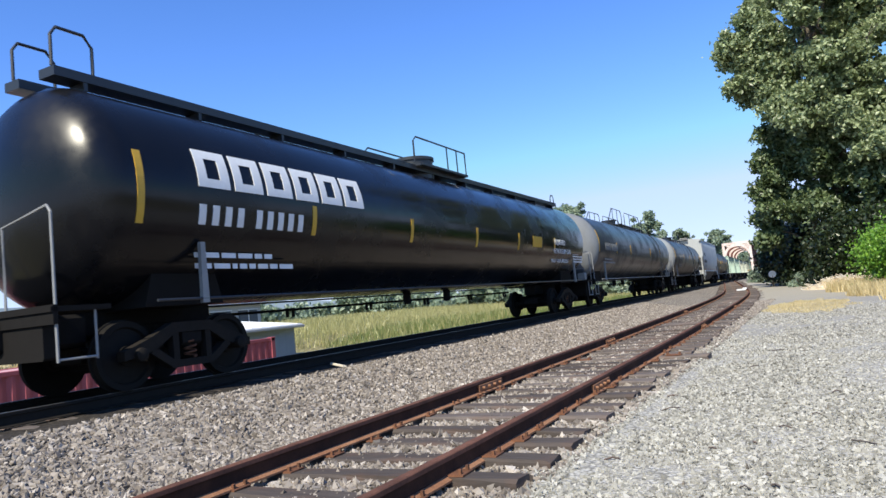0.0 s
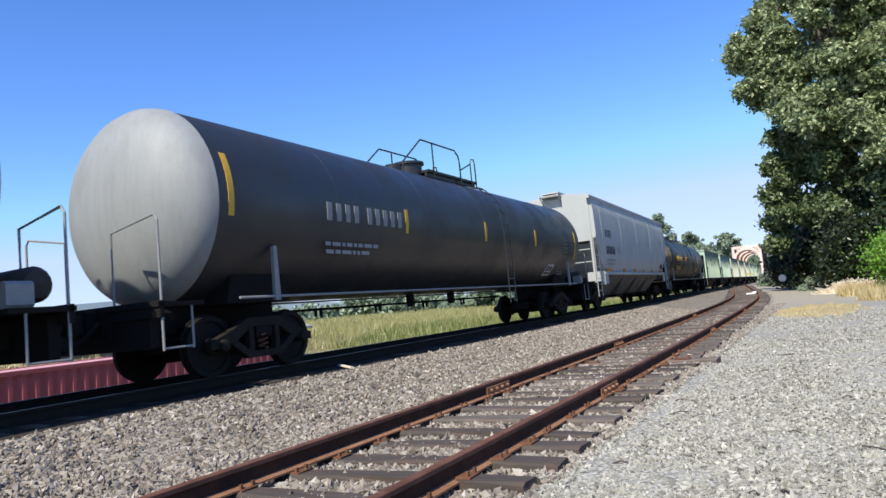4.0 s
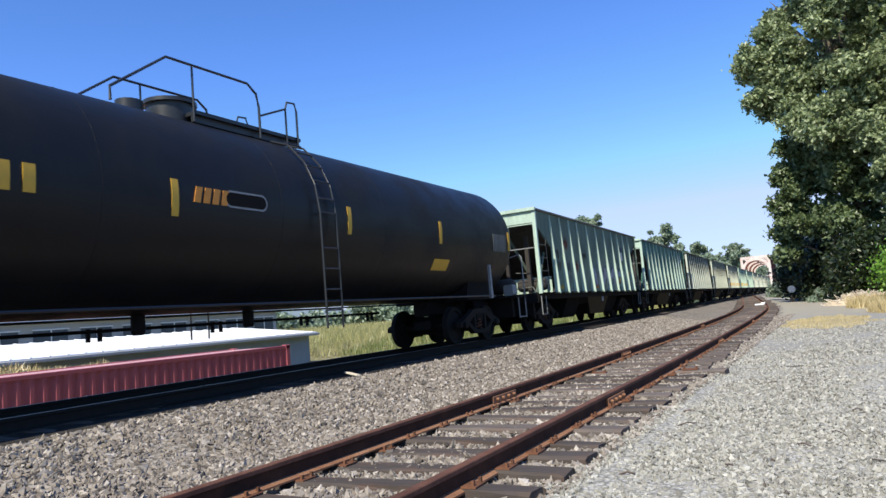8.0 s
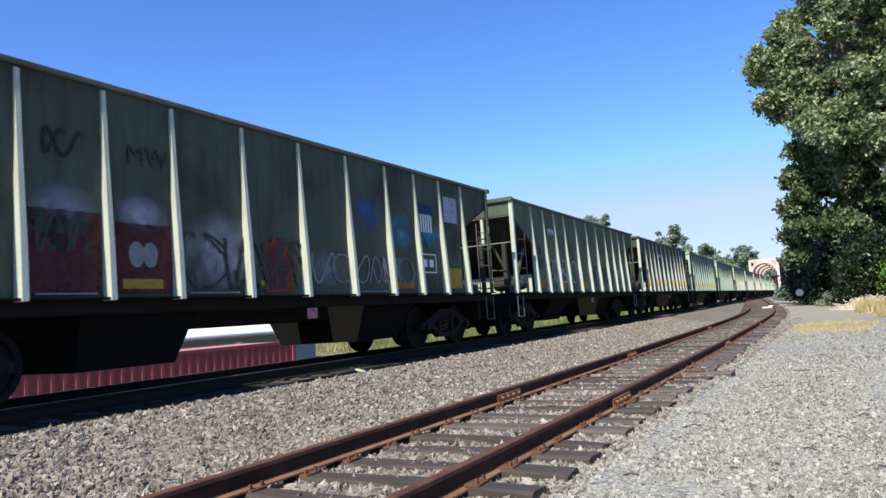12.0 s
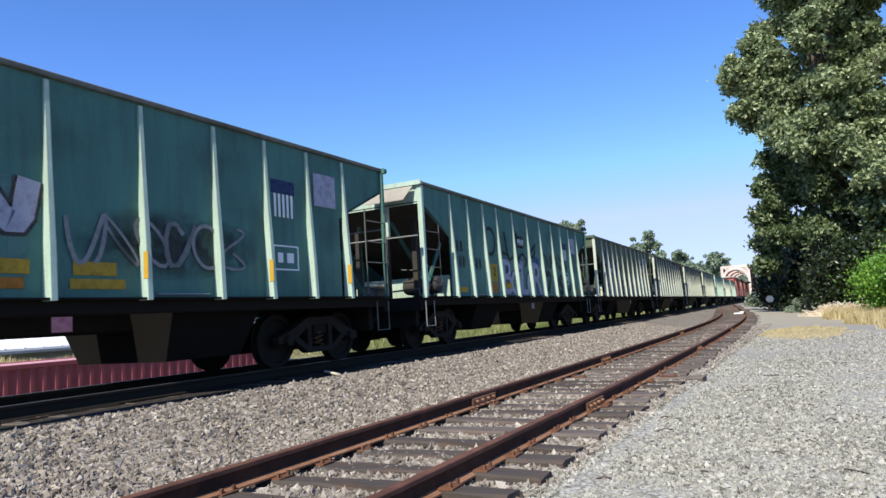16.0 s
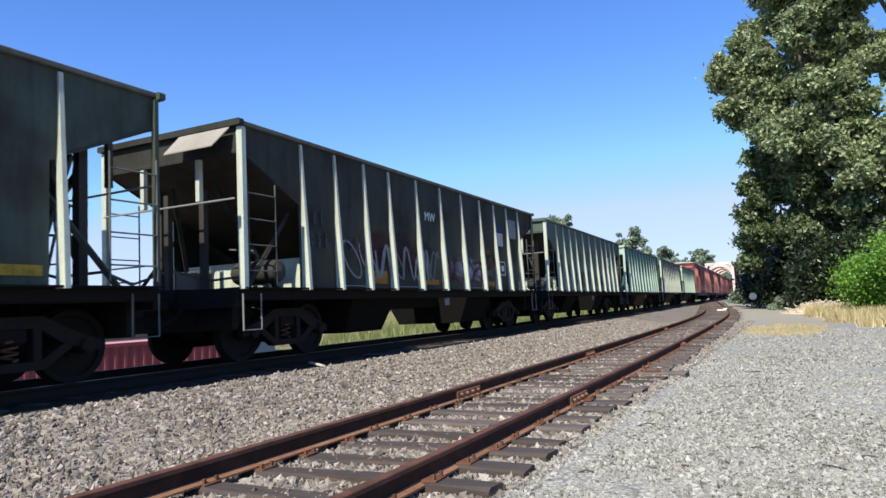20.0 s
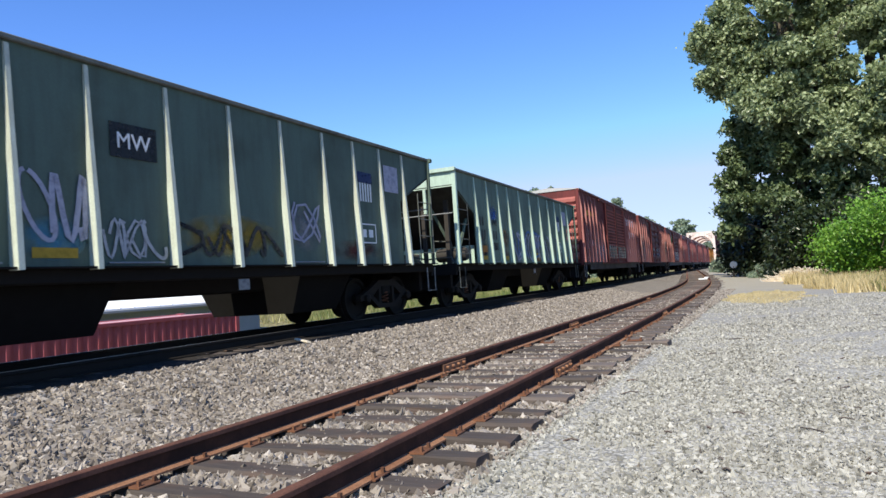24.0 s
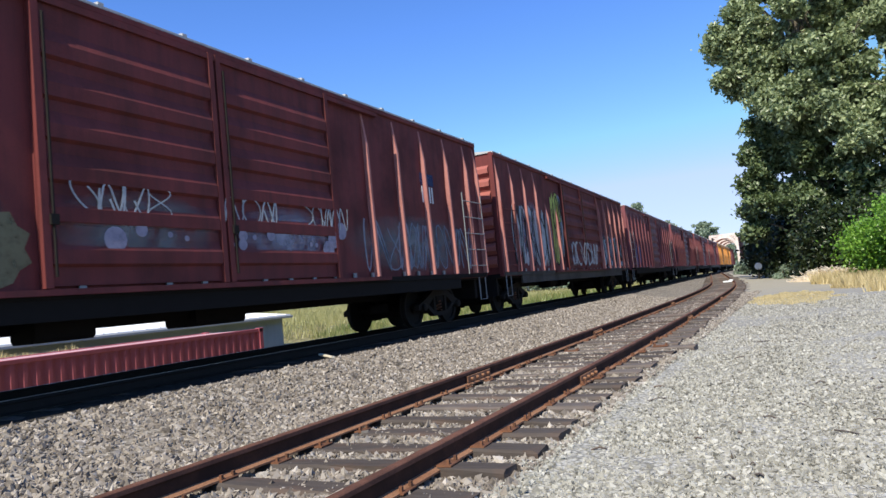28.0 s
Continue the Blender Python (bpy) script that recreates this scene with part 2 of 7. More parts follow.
M = {
    "ballast": stone_material("ballast_stone", [(0.055, 0.047, 0.04), (0.18, 0.153, 0.13), (0.26, 0.226, 0.195), (0.38, 0.34, 0.30), (0.12, 0.103, 0.088), (0.55, 0.50, 0.45)], (0.25, 0.212, 0.178, 1)),
    "gravel": stone_material("gravel_stone", [(0.10, 0.096, 0.084), (0.265, 0.256, 0.226), (0.36, 0.35, 0.31), (0.47, 0.457, 0.41), (0.20, 0.192, 0.168), (0.58, 0.565, 0.515)], (0.30, 0.286, 0.25, 1)),
    "ground": ground_material("gravel_ground", (0.29, 0.278, 0.245, 1), (0.43, 0.415, 0.375, 1), (0.56, 0.545, 0.505, 1), 30, 0.35, True),
    # darker than its stones: the shadow in their gaps is put into the tone
    "bed": ground_material("ballast_bed", (0.15, 0.128, 0.105, 1), (0.25, 0.22, 0.185, 1), (0.42, 0.38, 0.33, 1), 19),
    # near-black ballast: the train's shadow band is painted into this colour
    "shade_bed": ground_material("train_shade_ballast", (0.022, 0.019, 0.017, 1), (0.045, 0.038, 0.032, 1), (0.07, 0.06, 0.05, 1), 19),
    "earth": ground_material("dry_earth", (0.22, 0.19, 0.12, 1), (0.16, 0.19, 0.07, 1), (0.34, 0.29, 0.15, 1), 7, 0.2),
    "tie": tie_material(),
    # rust, toned down for the rail's shaded side
    "rail": rust_material("rusty_rail", (0.036, 0.019, 0.014, 1), (0.085, 0.038, 0.024, 1), 0.9),
    "railhead": rust_material("rusty_rail_head", (0.10, 0.047, 0.034, 1), (0.19, 0.088, 0.06, 1), 0.8),
    # rust again, with the sunlight on foot and joint bars painted in
    "foot": rust_material("sunlit_rust_foot", (0.26, 0.125, 0.07, 1), (0.36, 0.19, 0.11, 1), 0.85),
    # faded paint, and sunlight on the roof painted in as a paler pink
    "container_roof": painted("sunlit_faded_pink_roof", (0.62, 0.36, 0.37, 1), (0.42, 0.2, 0.2, 1), 0.7, 0.5, 2.0),
    "plate": rust_material("rusty_plate", (0.12, 0.058, 0.036, 1), (0.22, 0.098, 0.055, 1)),
    "steel": plain("worn_rail_steel", (0.10, 0.095, 0.09, 1), 0.5, 0.6),
    "under": plain("grimy_black_steel", (0.012, 0.011, 0.0105, 1), 0.85, 0, 0.25, 9, 0.12),
    "frame": plain("brown_black_cast_steel", (0.018, 0.0155, 0.0135, 1), 0.8, 0, 0.3, 9, 0.15),
    "wheel": plain("dark_wheel_steel", (0.013, 0.012, 0.011, 1), 0.75, 0, 0.25, 9, 0.15),
    "pipe": plain("grey_grab_iron", (0.23, 0.235, 0.24, 1), 0.55),
    "blackpipe": plain("black_handrail", (0.02, 0.022, 0.026, 1), 0.4),
    "white": plain("white_stencil", (0.72, 0.73, 0.74, 1), 0.6, 0, 0.12),
    "yellow": plain("yellow_reflector", (0.56, 0.33, 0.03, 1), 0.5, 0, 0.15),
    "orange": plain("orange_stencil", (0.55, 0.22, 0.03, 1), 0.6, 0, 0.2),
    "black_tank": painted("gloss_black_tank", (0.004, 0.0045, 0.0065, 1), (0.009, 0.009, 0.010, 1), 0.17, 0.3, 6.0, 0, 0.32),
    "satin_tank": painted("satin_black_tank", (0.0075, 0.008, 0.0095, 1), (0.015, 0.0145, 0.015, 1), 0.42, 0.35, 6.0, 0, 0.26),
    "slate_tank": painted("dull_slate_tank", (0.021, 0.025, 0.032, 1), (0.014, 0.015, 0.018, 1), 0.38, 0.5, 6.0, 0, 0.6),
    "grey_tank": painted("weathered_grey_tank", (0.034, 0.042, 0.055, 1), (0.018, 0.02, 0.025, 1), 0.3, 0.5, 6.0, 0, 0.4),
    "grey_head": painted("pale_grey_tank_head", (0.18, 0.195, 0.215, 1), (0.12, 0.12, 0.115, 1), 0.6, 0.4),
    "white_head": painted("pale_white_tank_head", (0.27, 0.285, 0.30, 1), (0.17, 0.17, 0.165, 1), 0.6, 0.5),
    # black that stands for the shade round the chutes between the trucks
    "chute_shade": plain("shade_black_chute", (0.010, 0.0095, 0.009, 1), 0.9, 0, 0.3, 6, 0.05),
    "brown_head": painted("dusty_brown_tank_head", (0.13, 0.115, 0.10, 1), (0.06, 0.055, 0.05, 1), 0.6, 0.5),
    "furx": painted("pale_grey_covered_hopper", (0.42, 0.44, 0.45, 1), (0.27, 0.27, 0.26, 1), 0.5, 0.3, 3.0),
    # grime on the bays, with the shade below the body painted in too
    "grimy_shaded_bay": painted("grimy_shaded_brown_bay", (0.13, 0.12, 0.105, 1), (0.05, 0.043, 0.037, 1), 0.75, 0.7),
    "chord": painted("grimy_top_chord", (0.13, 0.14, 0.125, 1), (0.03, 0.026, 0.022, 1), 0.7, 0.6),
    "slope": painted("dark_brown_slope_sheet", (0.045, 0.04, 0.035, 1), (0.02, 0.015, 0.012, 1), 0.75, 0.7),
    "flap": painted("bent_tan_grey_flap", (0.36, 0.33, 0.28, 1), (0.2, 0.17, 0.14, 1), 0.7, 0.4),
    "roofgrey": plain("hopper_roof_grey", (0.42, 0.42, 0.42, 1), 0.6),
    "red_box": painted("weathered_oxide_red_boxcar", (0.165, 0.036, 0.035, 1), (0.048, 0.02, 0.02, 1), 0.7, 0.75, 4.0, 0, 0.25),
    # paler red for the posts: sun on their front faces is painted in
    "red_post": painted("sunlit_red_post", (0.46, 0.20, 0.18, 1), (0.18, 0.07, 0.065, 1), 0.7, 0.6, 5.0, 0, 0.2),
    # brighter red with sunlight mixed in, for end walls and louvre ribs
    "red_end": painted("sunlit_red_end", (0.38, 0.125, 0.105, 1), (0.2, 0.07, 0.06, 1), 0.75, 0.45, 4.0, 0, 0.2),
    "red_box2": painted("faded_red_boxcar", (0.19, 0.045, 0.055, 1), (0.09, 0.04, 0.045, 1), 0.6, 0.5, 4.0),
    "orange_box": painted("orange_boxcar", (0.60, 0.25, 0.05, 1), (0.3, 0.13, 0.05, 1), 0.6, 0.4, 4.0),
    "container": painted("faded_red_container", (0.42, 0.10, 0.13, 1), (0.24, 0.075, 0.09, 1), 0.55, 0.4, 3.0),
    "leaf": leaf_material("cottonwood_leaves", (0.085, 0.125, 0.045, 1), (0.56, 0.64, 0.37, 1), 0.34),
    # two darker leaf tones with the shade under the crowns painted in
    "leaf_shade": leaf_material("shaded_green_leaves", (0.045, 0.075, 0.024, 1), (0.26, 0.33, 0.16, 1), 0.28),
    "leaf_dark": leaf_material("shade_dark_leaves", (0.014, 0.024, 0.010, 1), (0.05, 0.075, 0.026, 1), 0.15),
    # pale grey-green: haze of distance is painted into the leaf colour
    "leaf_far": leaf_material("hazed_foliage", (0.17, 0.24, 0.17, 1), (0.38, 0.45, 0.33, 1)),
    "leaf_bush": leaf_material("bright_green_leaves", (0.10, 0.24, 0.025, 1), (0.24, 0.42, 0.06, 1), 0.35),
    "bark": bark_material(),
    "straw": leaf_material("dry_grass", (0.42, 0.33, 0.16, 1), (0.74, 0.62, 0.36, 1), 0.2),
    "field": leaf_material("yellow_green_field_grass", (0.24, 0.25, 0.09, 1), (0.56, 0.50, 0.24, 1), 0.25),
    "grass": leaf_material("green_grass", (0.10, 0.16, 0.04, 1), (0.30, 0.33, 0.12, 1), 0.3),
    "bridge": painted("faded_pink_white_bridge_paint", (0.74, 0.66, 0.63, 1), (0.42, 0.22, 0.18, 1), 0.7, 0.45, 2.0),
    # red-brown inner steel, with the shade inside the truss mixed into it
    "bridge_red": painted("red_brown_bridge_steel", (0.15, 0.045, 0.038, 1), (0.08, 0.04, 0.034, 1), 0.7, 0.5),
    "concrete": plain("pale_concrete", (0.48, 0.46, 0.43, 1), 0.85),
    "roof_white": painted("white_metal_roof", (0.80, 0.81, 0.82, 1), (0.6, 0.6, 0.58, 1), 0.5, 0.25),
    "wall_blue": painted("grey_blue_siding", (0.30, 0.36, 0.42, 1), (0.22, 0.25, 0.28, 1), 0.7, 0.3),
    "wall_grey": painted("light_grey_wall", (0.42, 0.43, 0.44, 1), (0.3, 0.3, 0.3, 1), 0.8, 0.3),
    "glass": plain("grey_window_glass", (0.10, 0.115, 0.13, 1), 0.12, 0, 0.1),
    # the haze that turns far hills blue sits in this base colour
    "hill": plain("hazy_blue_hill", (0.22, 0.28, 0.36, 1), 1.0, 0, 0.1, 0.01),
    "straw_dirt": plain("pale_dry_dirt", (0.56, 0.44, 0.29, 1), 0.95, 0, 0.35, 3),
    "wood": plain("pale_scrap_wood", (0.62, 0.55, 0.44, 1), 0.8),
}
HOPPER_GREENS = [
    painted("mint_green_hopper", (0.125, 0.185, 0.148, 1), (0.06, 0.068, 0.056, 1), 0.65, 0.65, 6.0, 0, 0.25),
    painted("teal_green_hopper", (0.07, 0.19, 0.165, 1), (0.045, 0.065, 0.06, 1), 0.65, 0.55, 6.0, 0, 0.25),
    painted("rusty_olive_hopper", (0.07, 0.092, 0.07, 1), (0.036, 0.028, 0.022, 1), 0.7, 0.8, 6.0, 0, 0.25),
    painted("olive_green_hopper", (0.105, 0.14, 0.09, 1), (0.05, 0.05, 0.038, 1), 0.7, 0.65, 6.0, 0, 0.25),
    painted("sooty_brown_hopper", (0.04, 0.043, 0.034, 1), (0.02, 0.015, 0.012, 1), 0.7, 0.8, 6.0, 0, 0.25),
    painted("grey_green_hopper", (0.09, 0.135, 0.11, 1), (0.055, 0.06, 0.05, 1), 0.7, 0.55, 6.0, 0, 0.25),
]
# pale tones for ribs and sun-facing ends, sunlight put into the colour
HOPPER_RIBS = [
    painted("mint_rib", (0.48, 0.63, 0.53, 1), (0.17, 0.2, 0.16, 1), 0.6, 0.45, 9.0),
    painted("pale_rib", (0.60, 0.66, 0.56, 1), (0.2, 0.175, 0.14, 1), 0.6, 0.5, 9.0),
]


def haze_material(name, color, edge=0.15):
    """Thin spray paint whose cover fades towards the rim of its patch."""
    n = Nodes(name)
    m = n.add("ShaderNodeMapping", Vector=n.coord.outputs["Generated"])
    m.inputs["Location"].default_value = (0, -1, -1)
    m.inputs["Scale"].default_value = (0, 2, 2)
    d = n.nt.nodes.new("ShaderNodeVectorMath")
    d.operation = "LENGTH"
    n.nt.links.new(m.outputs[0], d.inputs[0])
    rim = n.ramp(d.outputs["Value"], [(edge, grey(1)), (0.98, grey(0))])
    cover = n.ramp(n.noise(2.6, 5, 0.65), [(0.36, grey(0.05)), (0.62, grey(0.85))])
    n.put(n.bsdf.inputs["Alpha"], n.mix(1.0, rim, cover, "MULTIPLY"))
    return n.done(n.mix(n.noise(7, 4, 0.6), color, (color[0] * 0.6, color[1] * 0.6, color[2] * 0.6, 1)), 0.7, 0, 0.3)

# ---- mesh helpers ----


class Geo:
    """A list of vertices and faces that grows shape by shape."""

    def __init__(self):
        self.v, self.f = [], []

    def add(self, verts, faces):
        o = len(self.v)
        self.v += [tuple(p) for p in verts]
        self.f += [tuple(i + o for i in f) for f in faces]
        return self

    def box(self, x, y, z, sx, sy, sz, c=0.0):
        """A block by its centre and size; c chamfers its upright and lying edges along y."""
        if c:
            hx, hz = sx / 2, sz / 2
            prof = [(-hx + c, -hz), (hx - c, -hz), (hx, -hz + c), (hx, hz - c), (hx - c, hz), (-hx + c, hz), (-hx, hz - c), (-hx, -hz + c)]
            return self.extrude([(x + a, z + b) for a, b in prof], y - sy / 2, y + sy / 2)
        hx, hy, hz = sx / 2, sy / 2, sz / 2
        p = [(x + i * hx, y + j * hy, z + k * hz) for k in (-1, 1) for j in (-1, 1) for i in (-1, 1)]
        return self.add(p, [(0, 2, 3, 1), (4, 5, 7, 6), (0, 1, 5, 4), (2, 6, 7, 3), (0, 4, 6, 2), (1, 3, 7, 5)])

    def extrude(self, prof, y0, y1):
        """A profile in x, z drawn from y0 to y1."""
        n = len(prof)
        p = [(a, y0, b) for a, b in prof] + [(a, y1, b) for a, b in prof]
        f = [(i, (i + 1) % n, (i + 1) % n + n, i + n) for i in range(n)]
        return self.add(p, f + [tuple(range(n))[::-1], tuple(range(n, 2 * n))])

    def slab(self, poly, x0, x1):
        """A polygon in y, z with thickness from x0 to x1."""
        n = len(poly)
        p = [(x0, a, b) for a, b in poly] + [(x1, a, b) for a, b in poly]
        f = [(i, (i + 1) % n, (i + 1) % n + n, i + n) for i in range(n)]
        return self.add(p, f + [tuple(range(n))[::-1], tuple(range(n, 2 * n))])

    def tube(self, pts, r, n=6):
        pts = [Vector(p) for p in pts]
        rings = []
        for i, p in enumerate(pts):
            a, b = pts[max(i - 1, 0)], pts[min(i + 1, len(pts) - 1)]
            d = (b - a).normalized()
            u = d.cross(Vector((0.13, 0.27, 0.95)) if abs(d.z) < 0.9 else Vector((1, 0.1, 0))).normalized()
            w = d.cross(u)
            rings.append([p + (u * math.cos(q) + w * math.sin(q)) * r for q in [2 * math.pi * k / n for k in range(n)]])
        verts = [p for ring in rings for p in ring]
        f = [(i * n + k, i * n + (k + 1) % n, (i + 1) * n + (k + 1) % n, (i + 1) * n + k) for i in range(len(pts) - 1) for k in range(n)]
        f += [tuple(range(n))[::-1], tuple(range(len(verts) - n, len(verts)))]
        return self.add(verts, f)

    def lathe(self, prof, n=24, axis="y", at=(0, 0, 0)):
        """A profile of (radius, place along the axis), turned round it."""
        verts, f = [], []
        for r, a in prof:
            for k in range(n):
                q = 2 * math.pi * k / n
                c, s = r * math.cos(q), r * math.sin(q)
                p = {"y": (c, a, s), "x": (a, c, s), "z": (c, s, a)}[axis]
                verts.append((p[0] + at[0], p[1] + at[1], p[2] + at[2]))
        for i in range(len(prof) - 1):
            for k in range(n):
                f.append((i * n + k, i * n + (k + 1) % n, (i + 1) * n + (k + 1) % n, (i + 1) * n + k))
        f += [tuple(range(n))[::-1], tuple(range(len(verts) - n, len(verts)))]
        return self.add(verts, f)

    def mesh(self, name, smooth=False, fix=True):
        me = bpy.data.meshes.new(name)
        me.from_pydata(self.v, [], self.f)
        if fix:
            bm = bmesh.new()
            bm.from_mesh(me)
            bmesh.ops.recalc_face_normals(bm, faces=bm.faces)
            bm.to_mesh(me)
            bm.free()
        if smooth:
            me.polygons.foreach_set("use_smooth", [True] * len(me.polygons))
            me.set_sharp_from_angle(angle=radians(38))
        me.update()
        return me


def part(name, shape, material, parent=None, label="", at=None, smooth=False):
    """Links a shape (or a mesh that alike parts share) as one object, under its thing."""
    me = shape if isinstance(shape, bpy.types.Mesh) else shape.mesh(name, smooth)
    if not me.materials:
        me.materials.append(material)
    ob = new(name, me)
    if ob.material_slots[0].material != material:
        ob.material_slots[0].link = "OBJECT"
        ob.material_slots[0].material = material
    if parent:
        ob.parent = parent
    if at is not None:
        ob.matrix_basis = at if isinstance(at, Matrix) else Matrix.Translation(at)
    if label:
        ob["label"] = label
    return ob


def grid_mesh(name, xs, ys, height):
    """A sheet over the lines xs and ys with the height of the land."""
    nx, ny = len(xs), len(ys)
    verts = [(x, y, height(x, y)) for y in ys for x in xs]
    faces = [(j * nx + i, j * nx + i + 1, (j + 1) * nx + i + 1, (j + 1) * nx + i) for j in range(ny - 1) for i in range(nx - 1)]
    me = bpy.data.meshes.new(name)
    me.from_pydata(verts, [], faces)
    me.polygons.foreach_set("use_smooth", [True] * len(faces))
    me.update()
    return me


# ---- the two tracks ----
MAIN_Z, CAR_Z, SIDE_Z = 0.315, 0.39, 0.0


def main_x(y):
    """The centre of the main track: straight, a bend to the left, straight again."""
    if y < 0:
        return -8.86
    if y < 28:
        return -8.86 - y * y / 1360
    return -9.436 - (y - 28) * 0.041


def side_x(y):
    """The centre of the siding, which leaves for the main track past 35 m."""
    if y < 0:
        return -3.19
    if y < 35:
        return -3.19 - y * y / 1820
    d = y - 35
    if d < 20:
        return -3.863 - 0.0385 * d - d * d / 560
    return -5.347 - 0.11 * (d - 20)


def side_z(y):
    """The siding's rails climb to the main line's height towards the points."""
    return MAIN_Z * smooth_step(28, 112, y)


def smooth_step(a, b, v):
    t = min(max((v - a) / (b - a), 0), 1)   # a > b gives a falling step
    return t * t * (3 - 2 * t)


def land(x, y):
    """The height of the ground: lot, ballast shoulders, the low yard behind the main track and the far field."""
    lot = -0.285 - 0.05 * smooth_step(-1, 6, x)
    m = x - main_x(y)
    shoulder = 0.13
    if m >= 0:
        # from the main track's shoulder down to the siding's bed, then to the lot
        k = smooth_step(1.55, 3.9, m)
        z = shoulder + (-0.21 - shoulder) * k
        s = x - side_x(y)
        up = side_z(y) * smooth_step(4.5, 1.4, s)
        if y < 112 and s > -1.6:
            z = -0.262 + side_z(y) if -1.25 < s < 1.5 else (min(z, -0.21 + side_z(y)) if s < 0 else lot + up)
        elif y >= 112:
            z = shoulder + (lot - shoulder) * smooth_step(2.2, 5.0, m)
        else:
            z = max(z, -0.245 + side_z(y))
        return z
    low = -1.95 + 1.95 * smooth_step(17, 34, y)
    far = low + (0.75 - low) * smooth_step(20, 48, -x) * smooth_step(22, 45, y)
    far = far + (0.0 - far) * smooth_step(60, 160, -x)
    k = smooth_step(1.7, 4.2, -m)
    return shoulder + (far - shoulder) * k


def noisy_land(x, y):
    z = land(x, y)
    if abs(x) < 60 and y < 120:
        z += 0.025 * noise.noise((x * 1.3, y * 1.3, 0)) + 0.02 * noise.noise((x * 0.3, y * 0.3, 5))
    return z


def lines(stops):
    out = []
    for a, b, step in stops:
        n = max(1, round((b - a) / step))
        out += [a + (b - a) * i / n for i in range(n)]
    return out + [stops[-1][1]]


def build_ground():
    xs = lines([(-3000, -300, 450), (-300, -60, 20), (-60, -14, 2), (-14, 8, 0.25), (8, 40, 2), (40, 300, 20), (300, 3000, 450)])
    ys = lines([(-600, -60, 60), (-60, -4, 4), (-4, 24, 0.4), (24, 70, 1.0), (70, 260, 6), (260, 500, 30), (500, 3500, 500)])
    me = grid_mesh("ground", xs, ys, noisy_land)
    for key in ("ground", "bed", "earth", "shade_bed"):
        me.materials.append(M[key])
    for poly in me.polygons:
        c = poly.center
        m, s = c.x - main_x(c.y), c.x - side_x(c.y)
        if m < -3.2 or c.x > 7.5 or (c.y > 52 and s > 4.5) or (c.y > 24 and c.x > 3.5):
            poly.material_index = 2
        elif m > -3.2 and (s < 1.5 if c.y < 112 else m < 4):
            # dark strip as wide as the shadow along the cars
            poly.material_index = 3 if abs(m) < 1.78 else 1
    ob = new("ground", me)
    return tagged(ob, "grey gravel lot and ballast bed with dry earth beyond the tracks", "ground", kind="structure")


def crushed_stones(name, count, place, size, material, label, seed):
    """Many loose angular stones as one joined mesh."""
    rng = np.random.default_rng(seed)
    base = np.array([(1, 0.1, 0), (0, 1, 0.1), (-1, 0, 0.1), (0.1, -1, 0), (0, 0.1, 1), (0.1, 0, -1)], float) * 1.18
    tri = np.array([(0, 1, 4), (1, 2, 4), (2, 3, 4), (3, 0, 4), (1, 0, 5), (2, 1, 5), (3, 2, 5), (0, 3, 5)])
    pts = place(rng, count)
    n = len(pts)
    r = size * np.clip(np.exp(rng.normal(0, 0.3, n)), 0.45, 1.7)
    shape = base[None] * (1 + rng.uniform(-0.25, 0.3, (n, 6, 1))) + rng.uniform(-0.42, 0.42, (n, 6, 3))
    shape *= np.stack([rng.uniform(0.8, 1.45, n), rng.uniform(0.75, 1.15, n), rng.uniform(0.5, 0.85, n)], 1)[:, None]
    q = rng.normal(size=(n, 4))
    q /= np.linalg.norm(q, axis=1)[:, None]
    w, x, y, z = q.T
    rot = np.stack([np.stack([1 - 2 * (y * y + z * z), 2 * (x * y - z * w), 2 * (x * z + y * w)], 1),
                    np.stack([2 * (x * y + z * w), 1 - 2 * (x * x + z * z), 2 * (y * z - x * w)], 1),
                    np.stack([2 * (x * z - y * w), 2 * (y * z + x * w), 1 - 2 * (x * x + y * y)], 1)], 1)
    v = np.einsum("nij,nkj->nki", rot, shape) * r[:, None, None] + pts[:, None]
    me = bpy.data.meshes.new(name)
    me.from_pydata(v.reshape(-1, 3), [], (tri[None] + 6 * np.arange(n)[:, None, None]).reshape(-1, 3))
    me.materials.append(material)
    me.update()
    return tagged(new(name, me), label, "gravel", kind="stuff")


def ballast_places(rng, count):
    y = 1.2 + 34 * rng.random(count) ** 1.8
    x = rng.uniform(-7.75, -1.8, count)
    keep, out = [], []
    for a, b in zip(x, y):
        s = a - side_x(b)
        # stones stop at the wavy rim of the painted shadow strip
        if a * a + b * b < 13 or a - main_x(b) < 1.74 + 0.12 * noise.noise((a, b * 0.8, 4)):
            continue
        z = land(a, b) + rng.uniform(-0.012, 0.018)
        if abs(s) < 1.3:
            z = (-0.226 if abs(s) < 0.66 else -0.252) + rng.uniform(-0.02, 0.014)
        elif s > 0:
            z = -0.262 + rng.uniform(-0.02, 0.014)
        out.append((a, b, z))
    return np.array(out)


def gravel_places(rng, count):
    y = 3.2 + 24 * rng.random(count) ** 1.9
    x = -2.05 + rng.random(count) * (2.45 + 0.24 * y)
    return np.array([(a, b, land(a, b) + rng.uniform(-0.008, 0.012)) for a, b in zip(x, y)])


